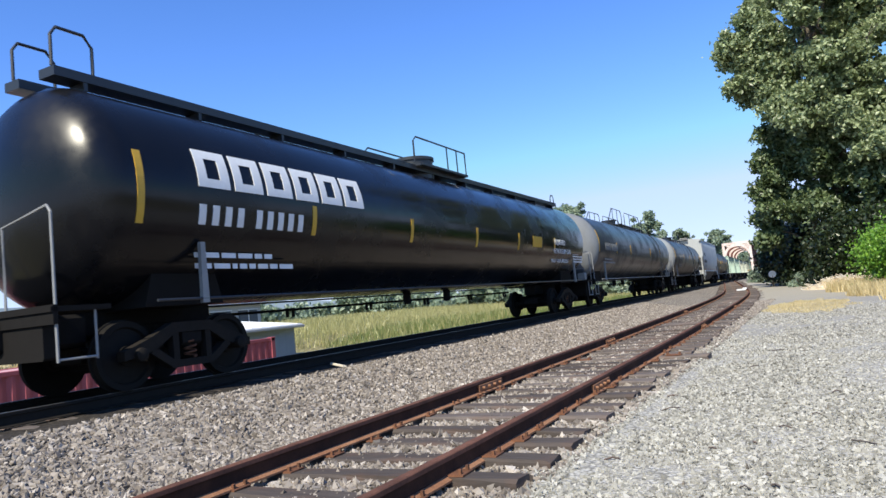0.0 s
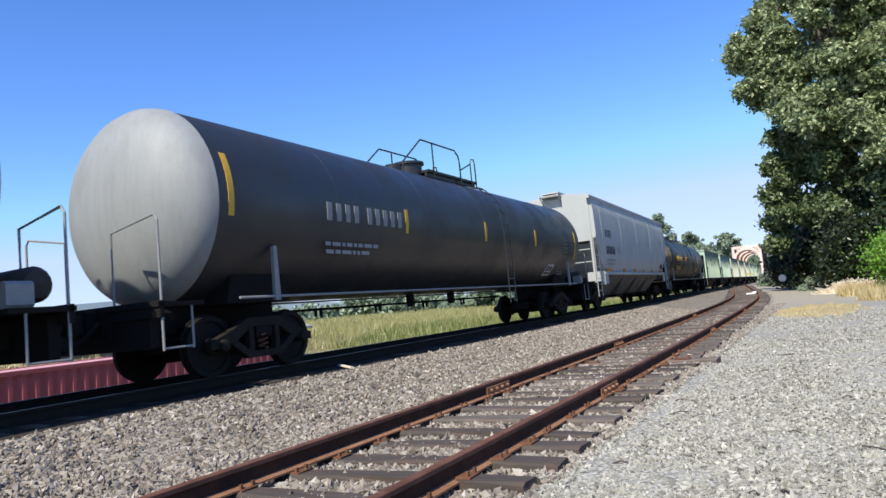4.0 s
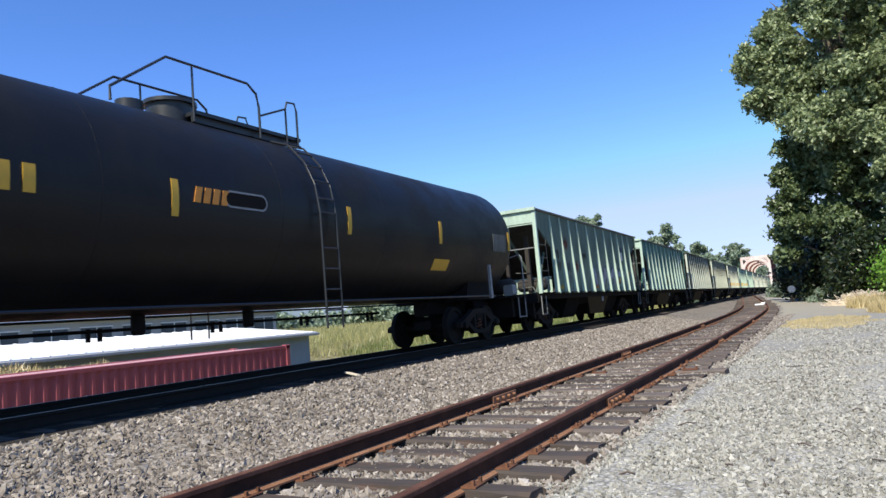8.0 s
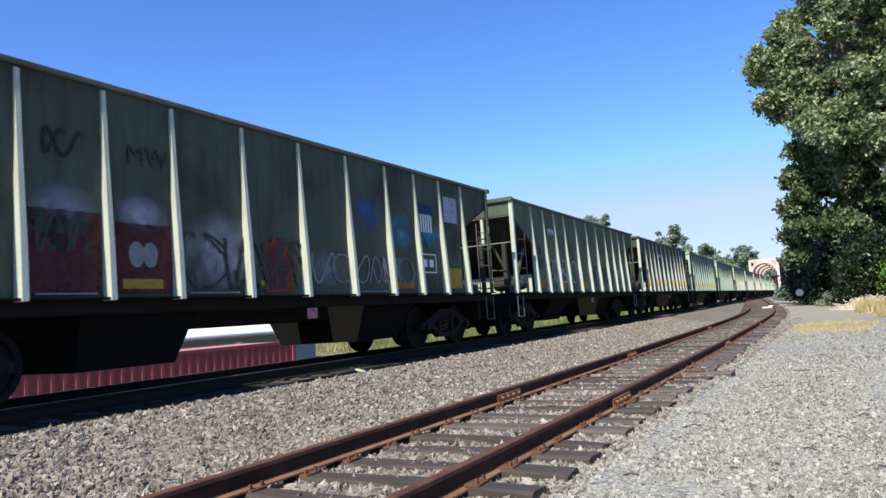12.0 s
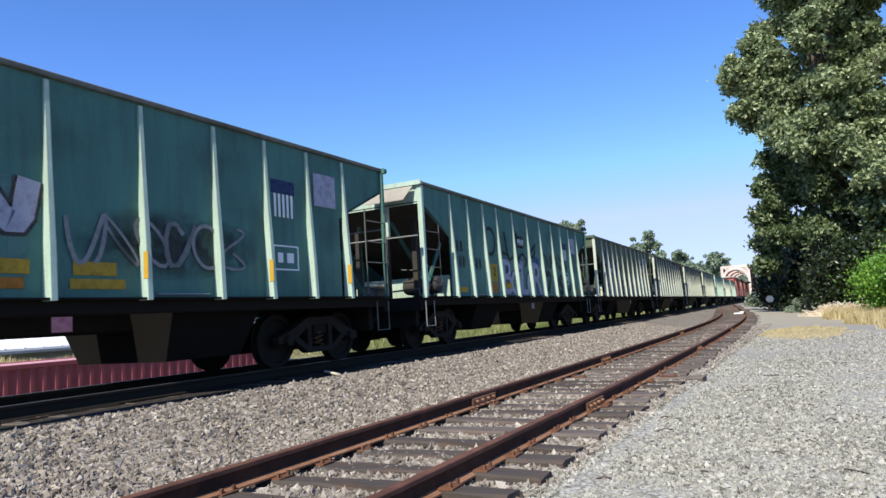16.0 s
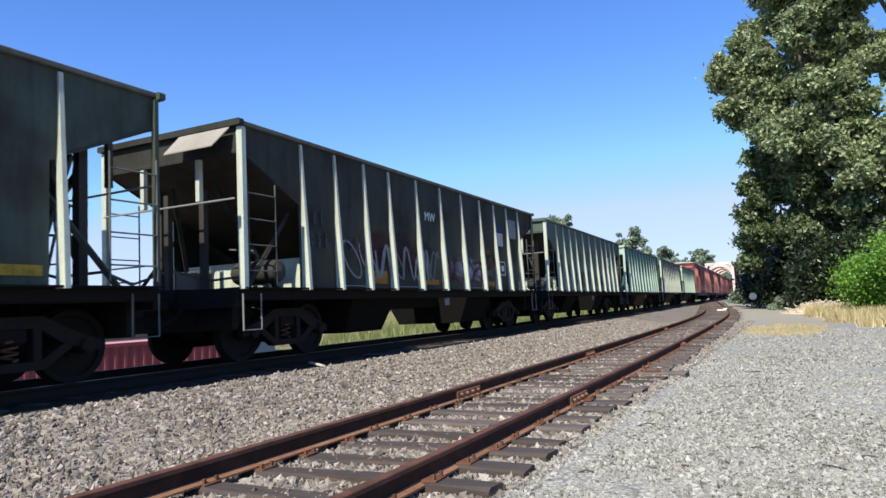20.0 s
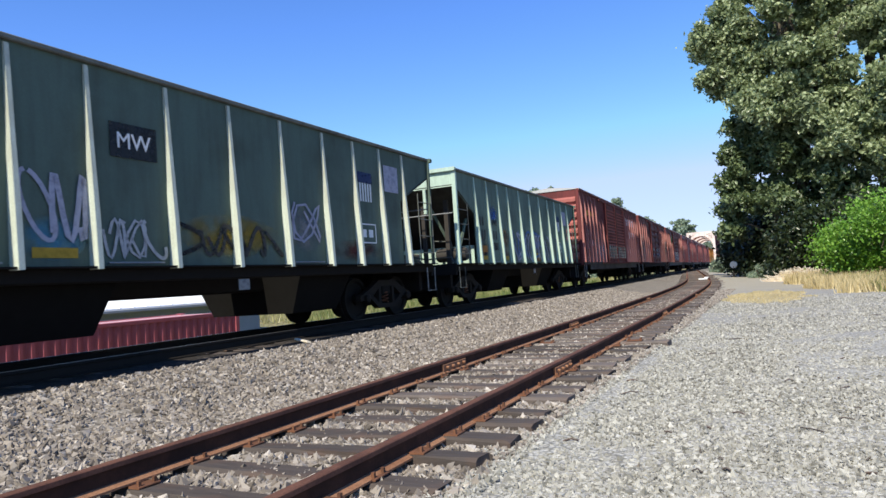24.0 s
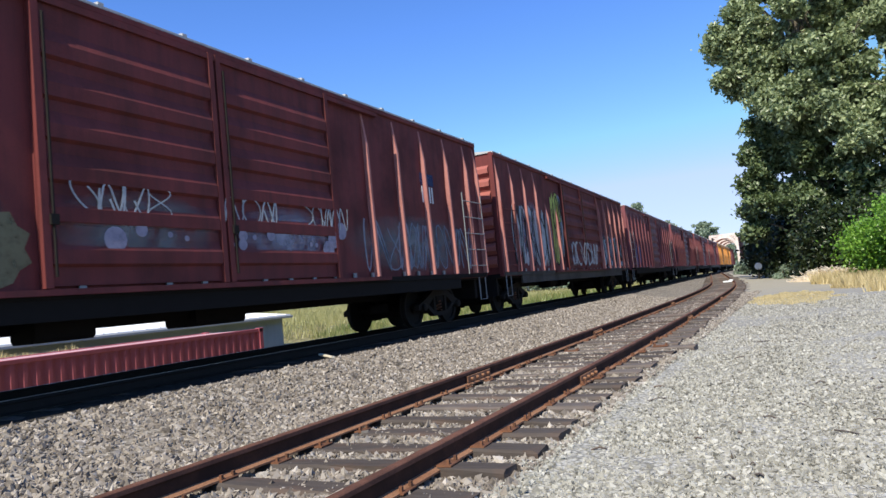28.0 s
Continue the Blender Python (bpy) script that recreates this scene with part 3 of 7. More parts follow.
RAIL_PROFILE = [(-0.07, -0.165), (0.07, -0.165), (0.07, -0.155), (0.012, -0.135), (0.009, -0.045), (0.036, -0.036), (0.036, -0.006), (0.028, 0.0),
                (-0.028, 0.0), (-0.036, -0.006), (-0.036, -0.036), (-0.009, -0.045), (-0.012, -0.135), (-0.07, -0.155)]


def swept(profile, centre, offset, z, stations, dz=0.0, climb=lambda y: 0.0):
    """A rail profile carried along a track."""
    g = Geo()
    n = len(profile)
    for y in stations:
        d = (centre(y + 0.1) - centre(y - 0.1)) / 0.2
        k = 1 / math.hypot(1, d)
        for a, b in profile:
            o = offset + a
            g.v.append((centre(y) + o * k, y - o * d * k, z + b + dz + climb(y)))
    for i in range(len(stations) - 1):
        for k in range(n):
            g.f.append((i * n + k, i * n + (k + 1) % n, (i + 1) * n + (k + 1) % n, (i + 1) * n + k))
    g.f += [tuple(range(n))[::-1], tuple(range(len(g.v) - n, len(g.v)))]
    return g


def track_pose(centre, y, z, dx=0.0):
    d = (centre(y + 0.1) - centre(y - 0.1)) / 0.2
    k = 1 / math.hypot(1, d)
    return pose(centre(y) + dx * k, y - dx * d * k, z, 0, 0, -math.degrees(math.atan(d)))


def tie_mesh(rng, length, width, height):
    """A worn timber with rounded, split edges."""
    g = Geo()
    hx, c = length / 2, 0.02
    prof = [(-width / 2, -height), (width / 2, -height), (width / 2, -c), (width / 2 - c, 0), (-width / 2 + c, 0), (-width / 2, -c)]
    xs = [-hx, -hx * 0.6, -hx * 0.2, hx * 0.25, hx * 0.62, hx]
    n = len(prof)
    for i, x in enumerate(xs):
        e = 0.025 if i in (0, len(xs) - 1) else 0.0
        for a, b in prof:
            g.v.append((x + rng.uniform(-0.03, 0.03) * (e > 0), a * (1 - e) + rng.uniform(-0.012, 0.012), b + rng.uniform(-0.012, 0.006) - e * 0.3))
    for i in range(len(xs) - 1):
        for k in range(n):
            g.f.append((i * n + k, i * n + (k + 1) % n, (i + 1) * n + (k + 1) % n, (i + 1) * n + k))
    g.f += [tuple(range(n))[::-1], tuple(range(len(g.v) - n, len(g.v)))]
    return g.mesh("tie")


def build_siding():
    top = new("siding_track")
    tagged(top, "rusty unused rail siding on weathered timber ties", "railway track", kind="structure")
    rng = random.Random(4)
    body = [(a, b) for a, b in RAIL_PROFILE]
    head = [(-0.037, -0.034), (0.037, -0.034), (0.037, -0.004), (0.029, 0.003), (-0.029, 0.003), (-0.037, -0.004)]
    st = [-30, -20, -10] + [-3 + 1.5 * i for i in range(85)]
    joints = {-0.7525: [8.28, 14.6, 25.8], 0.7525: [8.2, 17.8, 27.9]}
    foot = [(-0.072, -0.166), (0.072, -0.166), (0.072, -0.152), (0.018, -0.132), (-0.018, -0.132), (-0.072, -0.152)]
    for off, dz in ((-0.7525, 0.0), (0.7525, -0.037)):
        rail = part("rail", swept(body, side_x, off, SIDE_Z, st, dz, side_z), M["rail"], top, "dull brown rusted rail")
        part("rail_head", swept(head, side_x, off, SIDE_Z, st, dz, side_z), M["railhead"], rail)
        part("rail_foot", swept(foot, side_x, off, SIDE_Z, st, dz, side_z), M["foot"], rail, "rusted rail foot with sunlight in its orange-brown")
        for jy in joints[off]:
            for side in (-1, 1):
                g = Geo()
                g.box(side * 0.028, 0, -0.092, 0.03, 0.72, 0.085, 0.006)
                for k in range(4):
                    g.lathe([(0.02, 0), (0.02, 0.03), (0.012, 0.036)], 6, "x", (side * 0.043 if side > 0 else -0.075, -0.26 + 0.173 * k, -0.092))
                part("joint_bar", g, M["foot"], rail, "rusted bolted joint bar", at=track_pose(side_x, jy, SIDE_Z + dz, off))
    meshes = [tie_mesh(rng, 2.6, rng.uniform(0.215, 0.255), 0.17) for _ in range(8)]
    plates = Geo().box(0, 0, 0.006, 0.25, 0.17, 0.014, 0.004)
    for sx in (-0.095, 0.095):
        for sy in (-0.06, 0.06):
            plates.box(sx, sy, 0.03, 0.022, 0.022, 0.035)
    plate_mesh = plates.mesh("tie_plate")
    near = [4.28, 4.83, 5.42, 5.91, 6.57, 7.22, 7.85]
    ys = [0.4 - 0.55 * k for k in range(24, 0, -1)] + [0.4, 0.95, 1.5, 2.05, 2.6, 3.17, 3.73] + near
    y = 8.4
    while y < 112:
        ys.append(y + rng.uniform(-0.06, 0.06))
        y += 0.555
    for y in ys:
        m = track_pose(side_x, y, SIDE_Z - 0.178 + side_z(y), rng.uniform(-0.05, 0.05) + (0.25 if rng.random() < 0.06 else 0)) @ pose(0, 0, rng.uniform(-0.012, 0.006), 0, rng.uniform(-0.4, 1.4), rng.uniform(-2.4, 2.4))
        t = part("tie", rng.choice(meshes), M["tie"], top, at=m)
        if y < 30:
            for off in (-0.7525, 0.7525):
                part("tie_plate", plate_mesh, M["plate"], t, at=(off, 0, 0.002))
    # derail block painted white at the points
    g = Geo().box(0, 0, 0.02, 0.6, 0.3, 0.10, 0.03).box(0.22, 0.1, 0.09, 0.26, 0.4, 0.1, 0.03)
    ob = part("switch_point_block", g, M["white"], at=pose(-4.62, 51.0, 0.0))
    tagged(ob, "small white painted block at the siding's switch points", "track block")
    return top


def build_main_track():
    top = new("main_track")
    tagged(top, "busy main line with worn bright rails on shaded ballast", "railway track", kind="structure")
    st = [-40, -20, 0] + [2.5 * i for i in range(1, 20)] + [60, 90, 130, 200, 300, 450, 620]
    for off in (-0.7525, 0.7525):
        part("rail", swept(RAIL_PROFILE, main_x, off, MAIN_Z, st), M["frame"], top, "dark rail with a bright head")
        part("rail_head", swept([(-0.03, -0.002), (0.03, -0.002), (0.03, 0.003), (-0.03, 0.003)], main_x, off, MAIN_Z, st), M["steel"], top)
    rng = random.Random(8)
    meshes = [tie_mesh(rng, 2.6, 0.23, 0.18) for _ in range(4)]
    y = -9.0
    while y < 58:
        part("tie", rng.choice(meshes), M["tie"], top, at=track_pose(main_x, y, MAIN_Z - 0.178, rng.uniform(-0.03, 0.03)))
        y += 0.52
    return top


build_ground()
build_siding()
build_main_track()
crushed_stones("ballast_stones", 150000, ballast_places, 0.0225, M["ballast"], "loose angular brown-grey ballast stones along the tracks", 11)
crushed_stones("gravel_stones", 95000, gravel_places, 0.0145, M["gravel"], "pale grey crushed gravel strewn over the lot", 12)

# ---- the freight train ----
# Each car stands in its own space: y runs along it (front end at -y), z up from the rail, +x faces the lot.


def cached(key, make, store={}):
    if key not in store:
        store[key] = make()
    return store[key]


def wheel_mesh():
    g = Geo().lathe([(0.0, -0.07), (0.13, -0.07), (0.13, -0.02), (0.36, -0.01), (0.38, -0.05), (0.455, -0.055), (0.46, 0.045), (0.485, 0.05), (0.485, 0.075), (0.36, 0.07), (0.14, 0.03), (0.12, 0.09), (0.0, 0.09)], 28, "x")
    return g.mesh("wheel", True)


def side_frame_mesh():
    """A cast truck side frame with its two windows, spring nest and axle boxes."""
    g = Geo()
    g.slab([(-1.12, 0.52), (-0.72, 0.66), (-0.35, 0.84), (0.35, 0.84), (0.72, 0.66), (1.12, 0.52), (1.12, 0.40), (0.86, 0.44), (0.62, 0.50), (0.3, 0.70), (-0.3, 0.70), (-0.62, 0.50), (-0.86, 0.44), (-1.12, 0.40)], -0.07, 0.07)
    g.slab([(-0.72, 0.46), (-0.36, 0.22), (0.36, 0.22), (0.72, 0.46), (0.62, 0.52), (0.32, 0.32), (-0.32, 0.32), (-0.62, 0.52)], -0.07, 0.07)
    for s in (-1, 1):
        g.slab([(s * 0.24, 0.30), (s * 0.34, 0.30), (s * 0.34, 0.72), (s * 0.24, 0.72)], -0.06, 0.06)
        g.lathe([(0.09, -0.09), (0.09, 0.13), (0.05, 0.15)], 12, "x", (0, s * 0.89, 0.46))
    return g.mesh("side_frame", True)


def spring_mesh():
    pts = [(0.07 * math.cos(a), 0.09 * math.sin(a), 0.34 + 0.012 * a) for a in [0.7 * i for i in range(28)]]
    g = Geo().tube(pts, 0.014, 5)
    return g.mesh("springs", True)


def add_truck(car, y):
    bol = cached("bolster", lambda: Geo().box(0, 0, 0.62, 2.1, 0.34, 0.22, 0.04).box(0, 0, 0.80, 0.5, 0.5, 0.16, 0.03).box(0, -0.55, 0.42, 1.7, 0.12, 0.12).box(0, 0.55, 0.42, 1.7, 0.12, 0.12).mesh("truck"))
    truck = part("truck", bol, M["under"], car, "black two-axle freight truck", at=(0, y, MAIN_Z - CAR_Z))
    frame_me, wheel_me, spring_me = cached("sf", side_frame_mesh), cached("wheel", wheel_mesh), cached("spring", spring_mesh)
    axle = cached("axle", lambda: Geo().lathe([(0.08, -0.9), (0.08, 0.9)], 10, "x").mesh("axle", True))
    # solid blocks for the rigging, added to fill the shaded truck openings black
    part("brake_rigging", cached("rig", lambda: Geo().box(0, -0.42, 0.45, 1.36, 0.62, 0.34, 0.06).box(0, 0.42, 0.45, 1.36, 0.62, 0.34, 0.06).box(0, 0, 0.52, 0.5, 2.3, 0.2, 0.03).mesh("brake_rigging")), M["under"], truck)
    for s in (-1, 1):
        part("side_frame", frame_me, M["frame"], truck, at=(s * 1.0, 0, 0))
        part("spring_nest", spring_me, M["plate"], truck, at=(s * 1.0, 0, 0))
        part("axle", axle, M["wheel"], truck, at=(0, s * 0.89, 0.46))
        for d in (-1, 1):
            part("wheel", wheel_me, M["wheel"], truck, at=pose(s * 0.76, d * 0.89, 0.46, 0, 0, 0 if s < 0 else 180))


def coupler_mesh():
    g = Geo().box(0, -0.3, 0, 0.16, 0.7, 0.18, 0.03)
    g.slab([(-0.62, -0.14), (-0.86, -0.14), (-0.9, 0.14), (-0.62, 0.14)], -0.16, 0.02)
    g.slab([(-0.66, -0.13), (-0.98, -0.1), (-0.98, 0.1), (-0.66, 0.13)], 0.05, 0.16)
    return g.mesh("coupler")


def add_couplers(car, half, z=0.86):
    me = cached("coupler", coupler_mesh)
    # draft gear, plus an added cross plate that closes the dark gap below
    gear = cached("gear", lambda: Geo().box(0, 0.55, 0, 0.9, 1.1, 0.42, 0.05).box(0, 0.12, -0.06, 2.4, 0.14, 0.54, 0.03).mesh("draft_gear"))
    hose = cached("hose", lambda: Geo().tube([(0.3, 0, 0.0), (0.34, -0.25, -0.2), (0.3, -0.5, -0.34), (0.16, -0.66, -0.28)], 0.03, 6).mesh("air_hose", True))
    for s in (-1, 1):
        part("draft_gear", gear, M["under"], car, at=pose(0, s * (half - 0.05), z - 0.08, 0, 0, 0 if s < 0 else 180))
        part("air_hose", hose, M["under"], car, at=pose(0, s * (half - 0.02), z, 0, 0, 0 if s < 0 else 180))
        part("coupler", me, M["frame"], car, at=pose(0, s * half, z, 0, 0, 0 if s < 0 else 180))


def ladder(x, y0, y1, z0, z1, rungs, r=0.014):
    g = Geo()
    g.tube([(x, y0, z0), (x, y0, z1)], r)
    g.tube([(x, y1, z0), (x, y1, z1)], r)
    for i in range(rungs):
        z = z0 + (z1 - z0) * (i + 0.5) / rungs
        g.tube([(x, y0, z), (x, y1, z)], r * 0.9)
    return g


def brake_wheel(x, y, z, r=0.27):
    g = Geo()
    ring = [(x + r * math.cos(a), y, z + r * math.sin(a)) for a in [2 * math.pi * i / 20 for i in range(21)]]
    g.tube(ring, 0.018, 6)
    for k in range(5):
        a = 2 * math.pi * k / 5
        g.tube([(x, y + 0.03, z), (x + r * math.cos(a), y, z + r * math.sin(a))], 0.012, 5)
    g.lathe([(0.05, y - 0.02), (0.05, y + 0.12)], 8, "y", (x, 0, z))
    return g


def bar(x, y0, y1, z0, z1, shell=None):
    """A thin painted bar; with shell it bends to the round tank."""
    g = Geo()
    n = max(1, round(abs(z1 - z0) / 0.06)) if shell else 1
    for i in range(n + 1):
        z = z0 + (z1 - z0) * i / n
        o, q = (shell(z, 0.012), shell(z, 0.001)) if shell else (x + 0.003, x - 0.003)
        g.v += [(o, y0, z), (o, y1, z), (q, y0, z), (q, y1, z)]
    for i in range(n):
        a, b = 4 * i, 4 * i + 4
        g.f += [(a, a + 1, b + 1, b), (a + 2, b + 2, b + 3, a + 3), (a, b, b + 2, a + 2), (a + 1, a + 3, b + 3, b + 1)]
    g.f += [(0, 2, 3, 1), (4 * n, 4 * n + 1, 4 * n + 3, 4 * n + 2)]
    return g


def marks(x, y0, y1, z, height, count, gaps=(), fill=0.62, shell=None):
    """A row of plain upright bars, one a character, from y0 to y1 at the middle height z."""
    step = (y1 - y0) / (count + len(gaps) * 0.6)
    p, out = y0, []
    for k in range(count):
        out.append(bar(x, p, p + step * fill, z - height / 2, z + height / 2, shell))
        p += step * (1.6 if k + 1 in gaps else 1)
    return out


def parts(name, shapes, material, parent, label=""):
    for g in shapes:
        part(name, g, material, parent, label)


def small_lines(x, y, z, rows, length, h, rng, step=1.6):
    """Lines of unreadable small lettering."""
    g = Geo()
    for i in range(rows):
        p, end = y, y + length * rng.uniform(0.6, 1.0)
        while p < end:
            w = rng.uniform(1.2, 4.5) * h
            g.box(x, p + w / 2, z - i * h * step, 0.005, w, h)
            p += w + h * 0.7
    return g


def lettering(words, size, x, y, z, material, parent, flat=0.004, spacing=1.0, bold=0.0):
    """Words in the built-in font on the side that faces +x, read from the lot."""
    cu = bpy.data.curves.new("lettering", "FONT")
    cu.body, cu.size, cu.extrude, cu.offset, cu.space_character = words, size, flat, bold, spacing
    ob = new("lettering", cu)
    me = bpy.data.meshes.new_from_object(ob.evaluated_get(bpy.context.evaluated_depsgraph_get()))
    bpy.data.objects.remove(ob)
    bpy.data.curves.remove(cu)
    me.materials.clear()
    return part("lettering", me, material, parent, "painted lettering: " + words.lower(), at=pose(x, y, z, 90, 0, 90))


def curve_on(x, pts, r):
    """A flat sprayed stroke on a side."""
    g = Geo()
    for _ in range(2 if len(pts) < 12 else 0):   # round the corners off
        cut = [pts[0]]
        for (a, b), (c, d) in zip(pts, pts[1:]):
            cut += [(a * 0.75 + c * 0.25, b * 0.75 + d * 0.25), (a * 0.25 + c * 0.75, b * 0.25 + d * 0.75)]
        pts = cut + [pts[-1]]
    ps = [Vector((0, a, b)) for a, b in pts]
    for i, p in enumerate(ps):
        d = (ps[min(i + 1, len(ps) - 1)] - ps[max(i - 1, 0)]).normalized()
        n = Vector((0, -d.z, d.y)) * r
        g.v += [(x, p.y + n.y, p.z + n.z), (x, p.y - n.y, p.z - n.z), (x - 0.004, p.y + n.y, p.z + n.z), (x - 0.004, p.y - n.y, p.z - n.z)]
    for i in range(len(ps) - 1):
        a, b = 4 * i, 4 * i + 4
        g.f += [(a, a + 1, b + 1, b), (a + 2, b + 2, b + 3, a + 3), (a, b, b + 2, a + 2), (a + 1, a + 3, b + 3, b + 1)]
    return g


def scribble(x, y0, y1, z0, z1, rng, r=0.03, n=5):
    """Unreadable tag: a run of looping strokes."""
    out = []
    for i in range(n):
        yc = y0 + (y1 - y0) * (i + 0.5) / n
        w, h = (y1 - y0) / n * 0.55, (z1 - z0) * 0.5
        ph, k1, k2 = rng.uniform(0, 6), rng.choice((1, 1, 2)), rng.choice((1, 2, 3))
        span = rng.uniform(3.5, 6.3)
        pts = [(yc + w * math.cos(k1 * a + ph), (z0 + z1) / 2 + h * math.sin(k2 * a + ph * 0.7)) for a in [span * j / 18 for j in range(19)]]
        out.append(curve_on(x + 0.0006 * i, pts, r * rng.uniform(0.7, 1.3)))
    return out


def spray_fill(x, y0, y1, z0, z1, rng, letters=5):
    """Fat throw-up letters: rounded blobs side by side."""
    out = []
    w = (y1 - y0) / letters
    for i in range(letters):
        yc, zc = y0 + w * (i + 0.5), (z0 + z1) / 2 + rng.uniform(-0.05, 0.05)
        pts = []
        for k in range(16):
            a = 2 * math.pi * k / 16
            rr = 1 + 0.22 * math.sin(3 * a + rng.uniform(0, 6)) + rng.uniform(-0.08, 0.08)
            pts.append((yc + w * 0.56 * rr * math.cos(a), zc + (z1 - z0) * 0.5 * rr * math.sin(a)))
        out.append(Geo().slab(pts, x - 0.004, x + 0.0015 * i))
    return out


SPRAY = {}


def spray(name, color):
    if name not in SPRAY:
        n = Nodes("spray_" + name)
        c = n.mix(n.noise(5, 5, 0.65), (color[0] * 0.7, color[1] * 0.7, color[2] * 0.7, 1), (*color, 1))
        n.put(n.bsdf.inputs["Alpha"], n.ramp(n.noise(9, 5, 0.7), [(0.3, grey(0.55)), (0.55, grey(0.97))]))
        SPRAY[name] = n.done(c, 0.65, 0, 0.3)
    return SPRAY[name]


# --- open ballast hopper ---


def hopper_side_mesh(sign, half):
    g = Geo()
    e = half - 1.45
    poly = [(-half, 3.62), (half, 3.62), (half, 3.18), (e, 2.52), (e, 1.10), (-e, 1.10), (-e, 2.52), (-half, 3.18)]
    n = len(poly)

    def xa(z):
        return sign * 1.48
    p = [(xa(b), a, b) for a, b in poly] + [(xa(b) - sign * 0.012, a, b) for a, b in poly]
    g.add(p, [(i, (i + 1) % n, (i + 1) % n + n, i + n) for i in range(n)])
    # faces as strips so that the concave outline stays right
    for o in (0, n):
        g.f += [tuple(o + len(g.v) - 2 * n + i for i in q) for q in ((0, 7, 2, 1), (7, 6, 3, 2), (6, 5, 4, 3))]
    return g.mesh("side_sheet")


def hopper_rib_mesh(sign):
    """A post that grows deeper towards its foot."""
    g = Geo()
    w = 0.035
    p = []
    for z, d in ((1.06, 0.165), (1.7, 0.14), (2.6, 0.085), (3.58, 0.03)):
        root = 1.478
        for y in (-w, w):
            for x in (root - 0.005, root + d):
                p.append((sign * x, y * (1.0 if z < 2.6 else 0.8), z))
    f = []
    for i in range(3):
        a, b = 4 * i, 4 * i + 4
        f += [(a, a + 1, b + 1, b), (a + 2, b + 2, b + 3, a + 3), (a + 1, a + 3, b + 3, b + 1), (a, b, b + 2, a + 2)]
    f += [(0, 2, 3, 1), (12, 13, 15, 14)]
    return g.add(p, f).mesh("rib")


# the side ribs stand closer together towards the ends
RIB_Y = (-5.4, -4.4, -3.4, -2.43, -1.2, 0.03, 1.27, 2.5, 3.55, 4.58, 5.6)


def build_hopper(index, half=6.93):
    rng = random.Random(100 + index)
    kind = (0, 1, 2, 3, 2, 1, 1, 3, 2, 4, 5, 1, 5, 0)[index % 14]
    paint = HOPPER_GREENS[kind]
    ribs = HOPPER_RIBS[0 if kind in (0, 1) else 1]
    car = new("ballast_hopper_car")
    looks = ("mint green open ballast hopper car with pale ribs and graffiti", "teal green open ballast hopper car with mint ribs and tags",
             "rust-stained dark olive open ballast hopper car with pale ribs", "faded olive green open ballast hopper car with tags", "sooty dark brown open ballast hopper car with pale ribs", "clean grey-green open ballast hopper car with pale ribs")
    tagged(car, looks[kind], "freight car", "cars of the freight train")
    for s in (-1, 1):
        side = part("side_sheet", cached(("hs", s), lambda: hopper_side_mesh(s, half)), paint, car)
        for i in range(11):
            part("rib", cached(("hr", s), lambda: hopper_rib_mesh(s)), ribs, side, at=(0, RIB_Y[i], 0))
        part("top_chord", cached(("tc", s), lambda: Geo().box(s * 1.475, 0, 3.645, 0.12, 2 * half + 0.06, 0.07, 0.015).mesh("top_chord")), M["chord"], car)
        part("side_sill", cached(("ss", s), lambda: Geo().box(s * 1.40, 0, 1.0, 0.14, 2 * half, 0.20, 0.02).box(s * 1.50, 0, 1.085, 0.24, 2 * half, 0.02).mesh("side_sill")), M["under"], car)
    for e in (-1, 1):
        end = cached(("he", e), lambda: Geo().add([(x, e * y, z + o) for o in (0, 0.02) for x, y, z in ((-1.52, half, 3.2), (1.52, half, 3.2), (1.4, half - 4.2, 1.3), (-1.4, half - 4.2, 1.3))],
                                                 [(0, 1, 2, 3), (4, 7, 6, 5), (0, 4, 5, 1), (1, 5, 6, 2), (2, 6, 7, 3), (3, 7, 4, 0)]).mesh("slope_sheet"))
        # the shadow on the slope sheet is put into its dark tone
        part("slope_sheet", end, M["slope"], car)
        # front parts take the pale sunlit tone, rear parts the darker shaded one
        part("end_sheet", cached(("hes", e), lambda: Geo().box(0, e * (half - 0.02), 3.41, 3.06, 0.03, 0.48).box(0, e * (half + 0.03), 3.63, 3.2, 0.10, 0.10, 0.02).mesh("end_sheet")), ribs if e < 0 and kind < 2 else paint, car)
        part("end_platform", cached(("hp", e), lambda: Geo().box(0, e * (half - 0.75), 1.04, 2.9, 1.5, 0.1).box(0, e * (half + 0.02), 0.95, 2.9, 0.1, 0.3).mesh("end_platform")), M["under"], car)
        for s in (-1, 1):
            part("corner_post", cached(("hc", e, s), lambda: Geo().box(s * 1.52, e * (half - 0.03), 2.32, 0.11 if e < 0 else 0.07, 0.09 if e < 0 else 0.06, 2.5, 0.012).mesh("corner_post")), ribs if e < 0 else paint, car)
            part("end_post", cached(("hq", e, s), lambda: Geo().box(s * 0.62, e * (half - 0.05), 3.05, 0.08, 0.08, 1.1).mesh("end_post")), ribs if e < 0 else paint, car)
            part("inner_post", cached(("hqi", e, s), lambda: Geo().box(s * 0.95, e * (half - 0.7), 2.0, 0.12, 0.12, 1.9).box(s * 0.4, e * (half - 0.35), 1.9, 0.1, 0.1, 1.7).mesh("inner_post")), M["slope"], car)
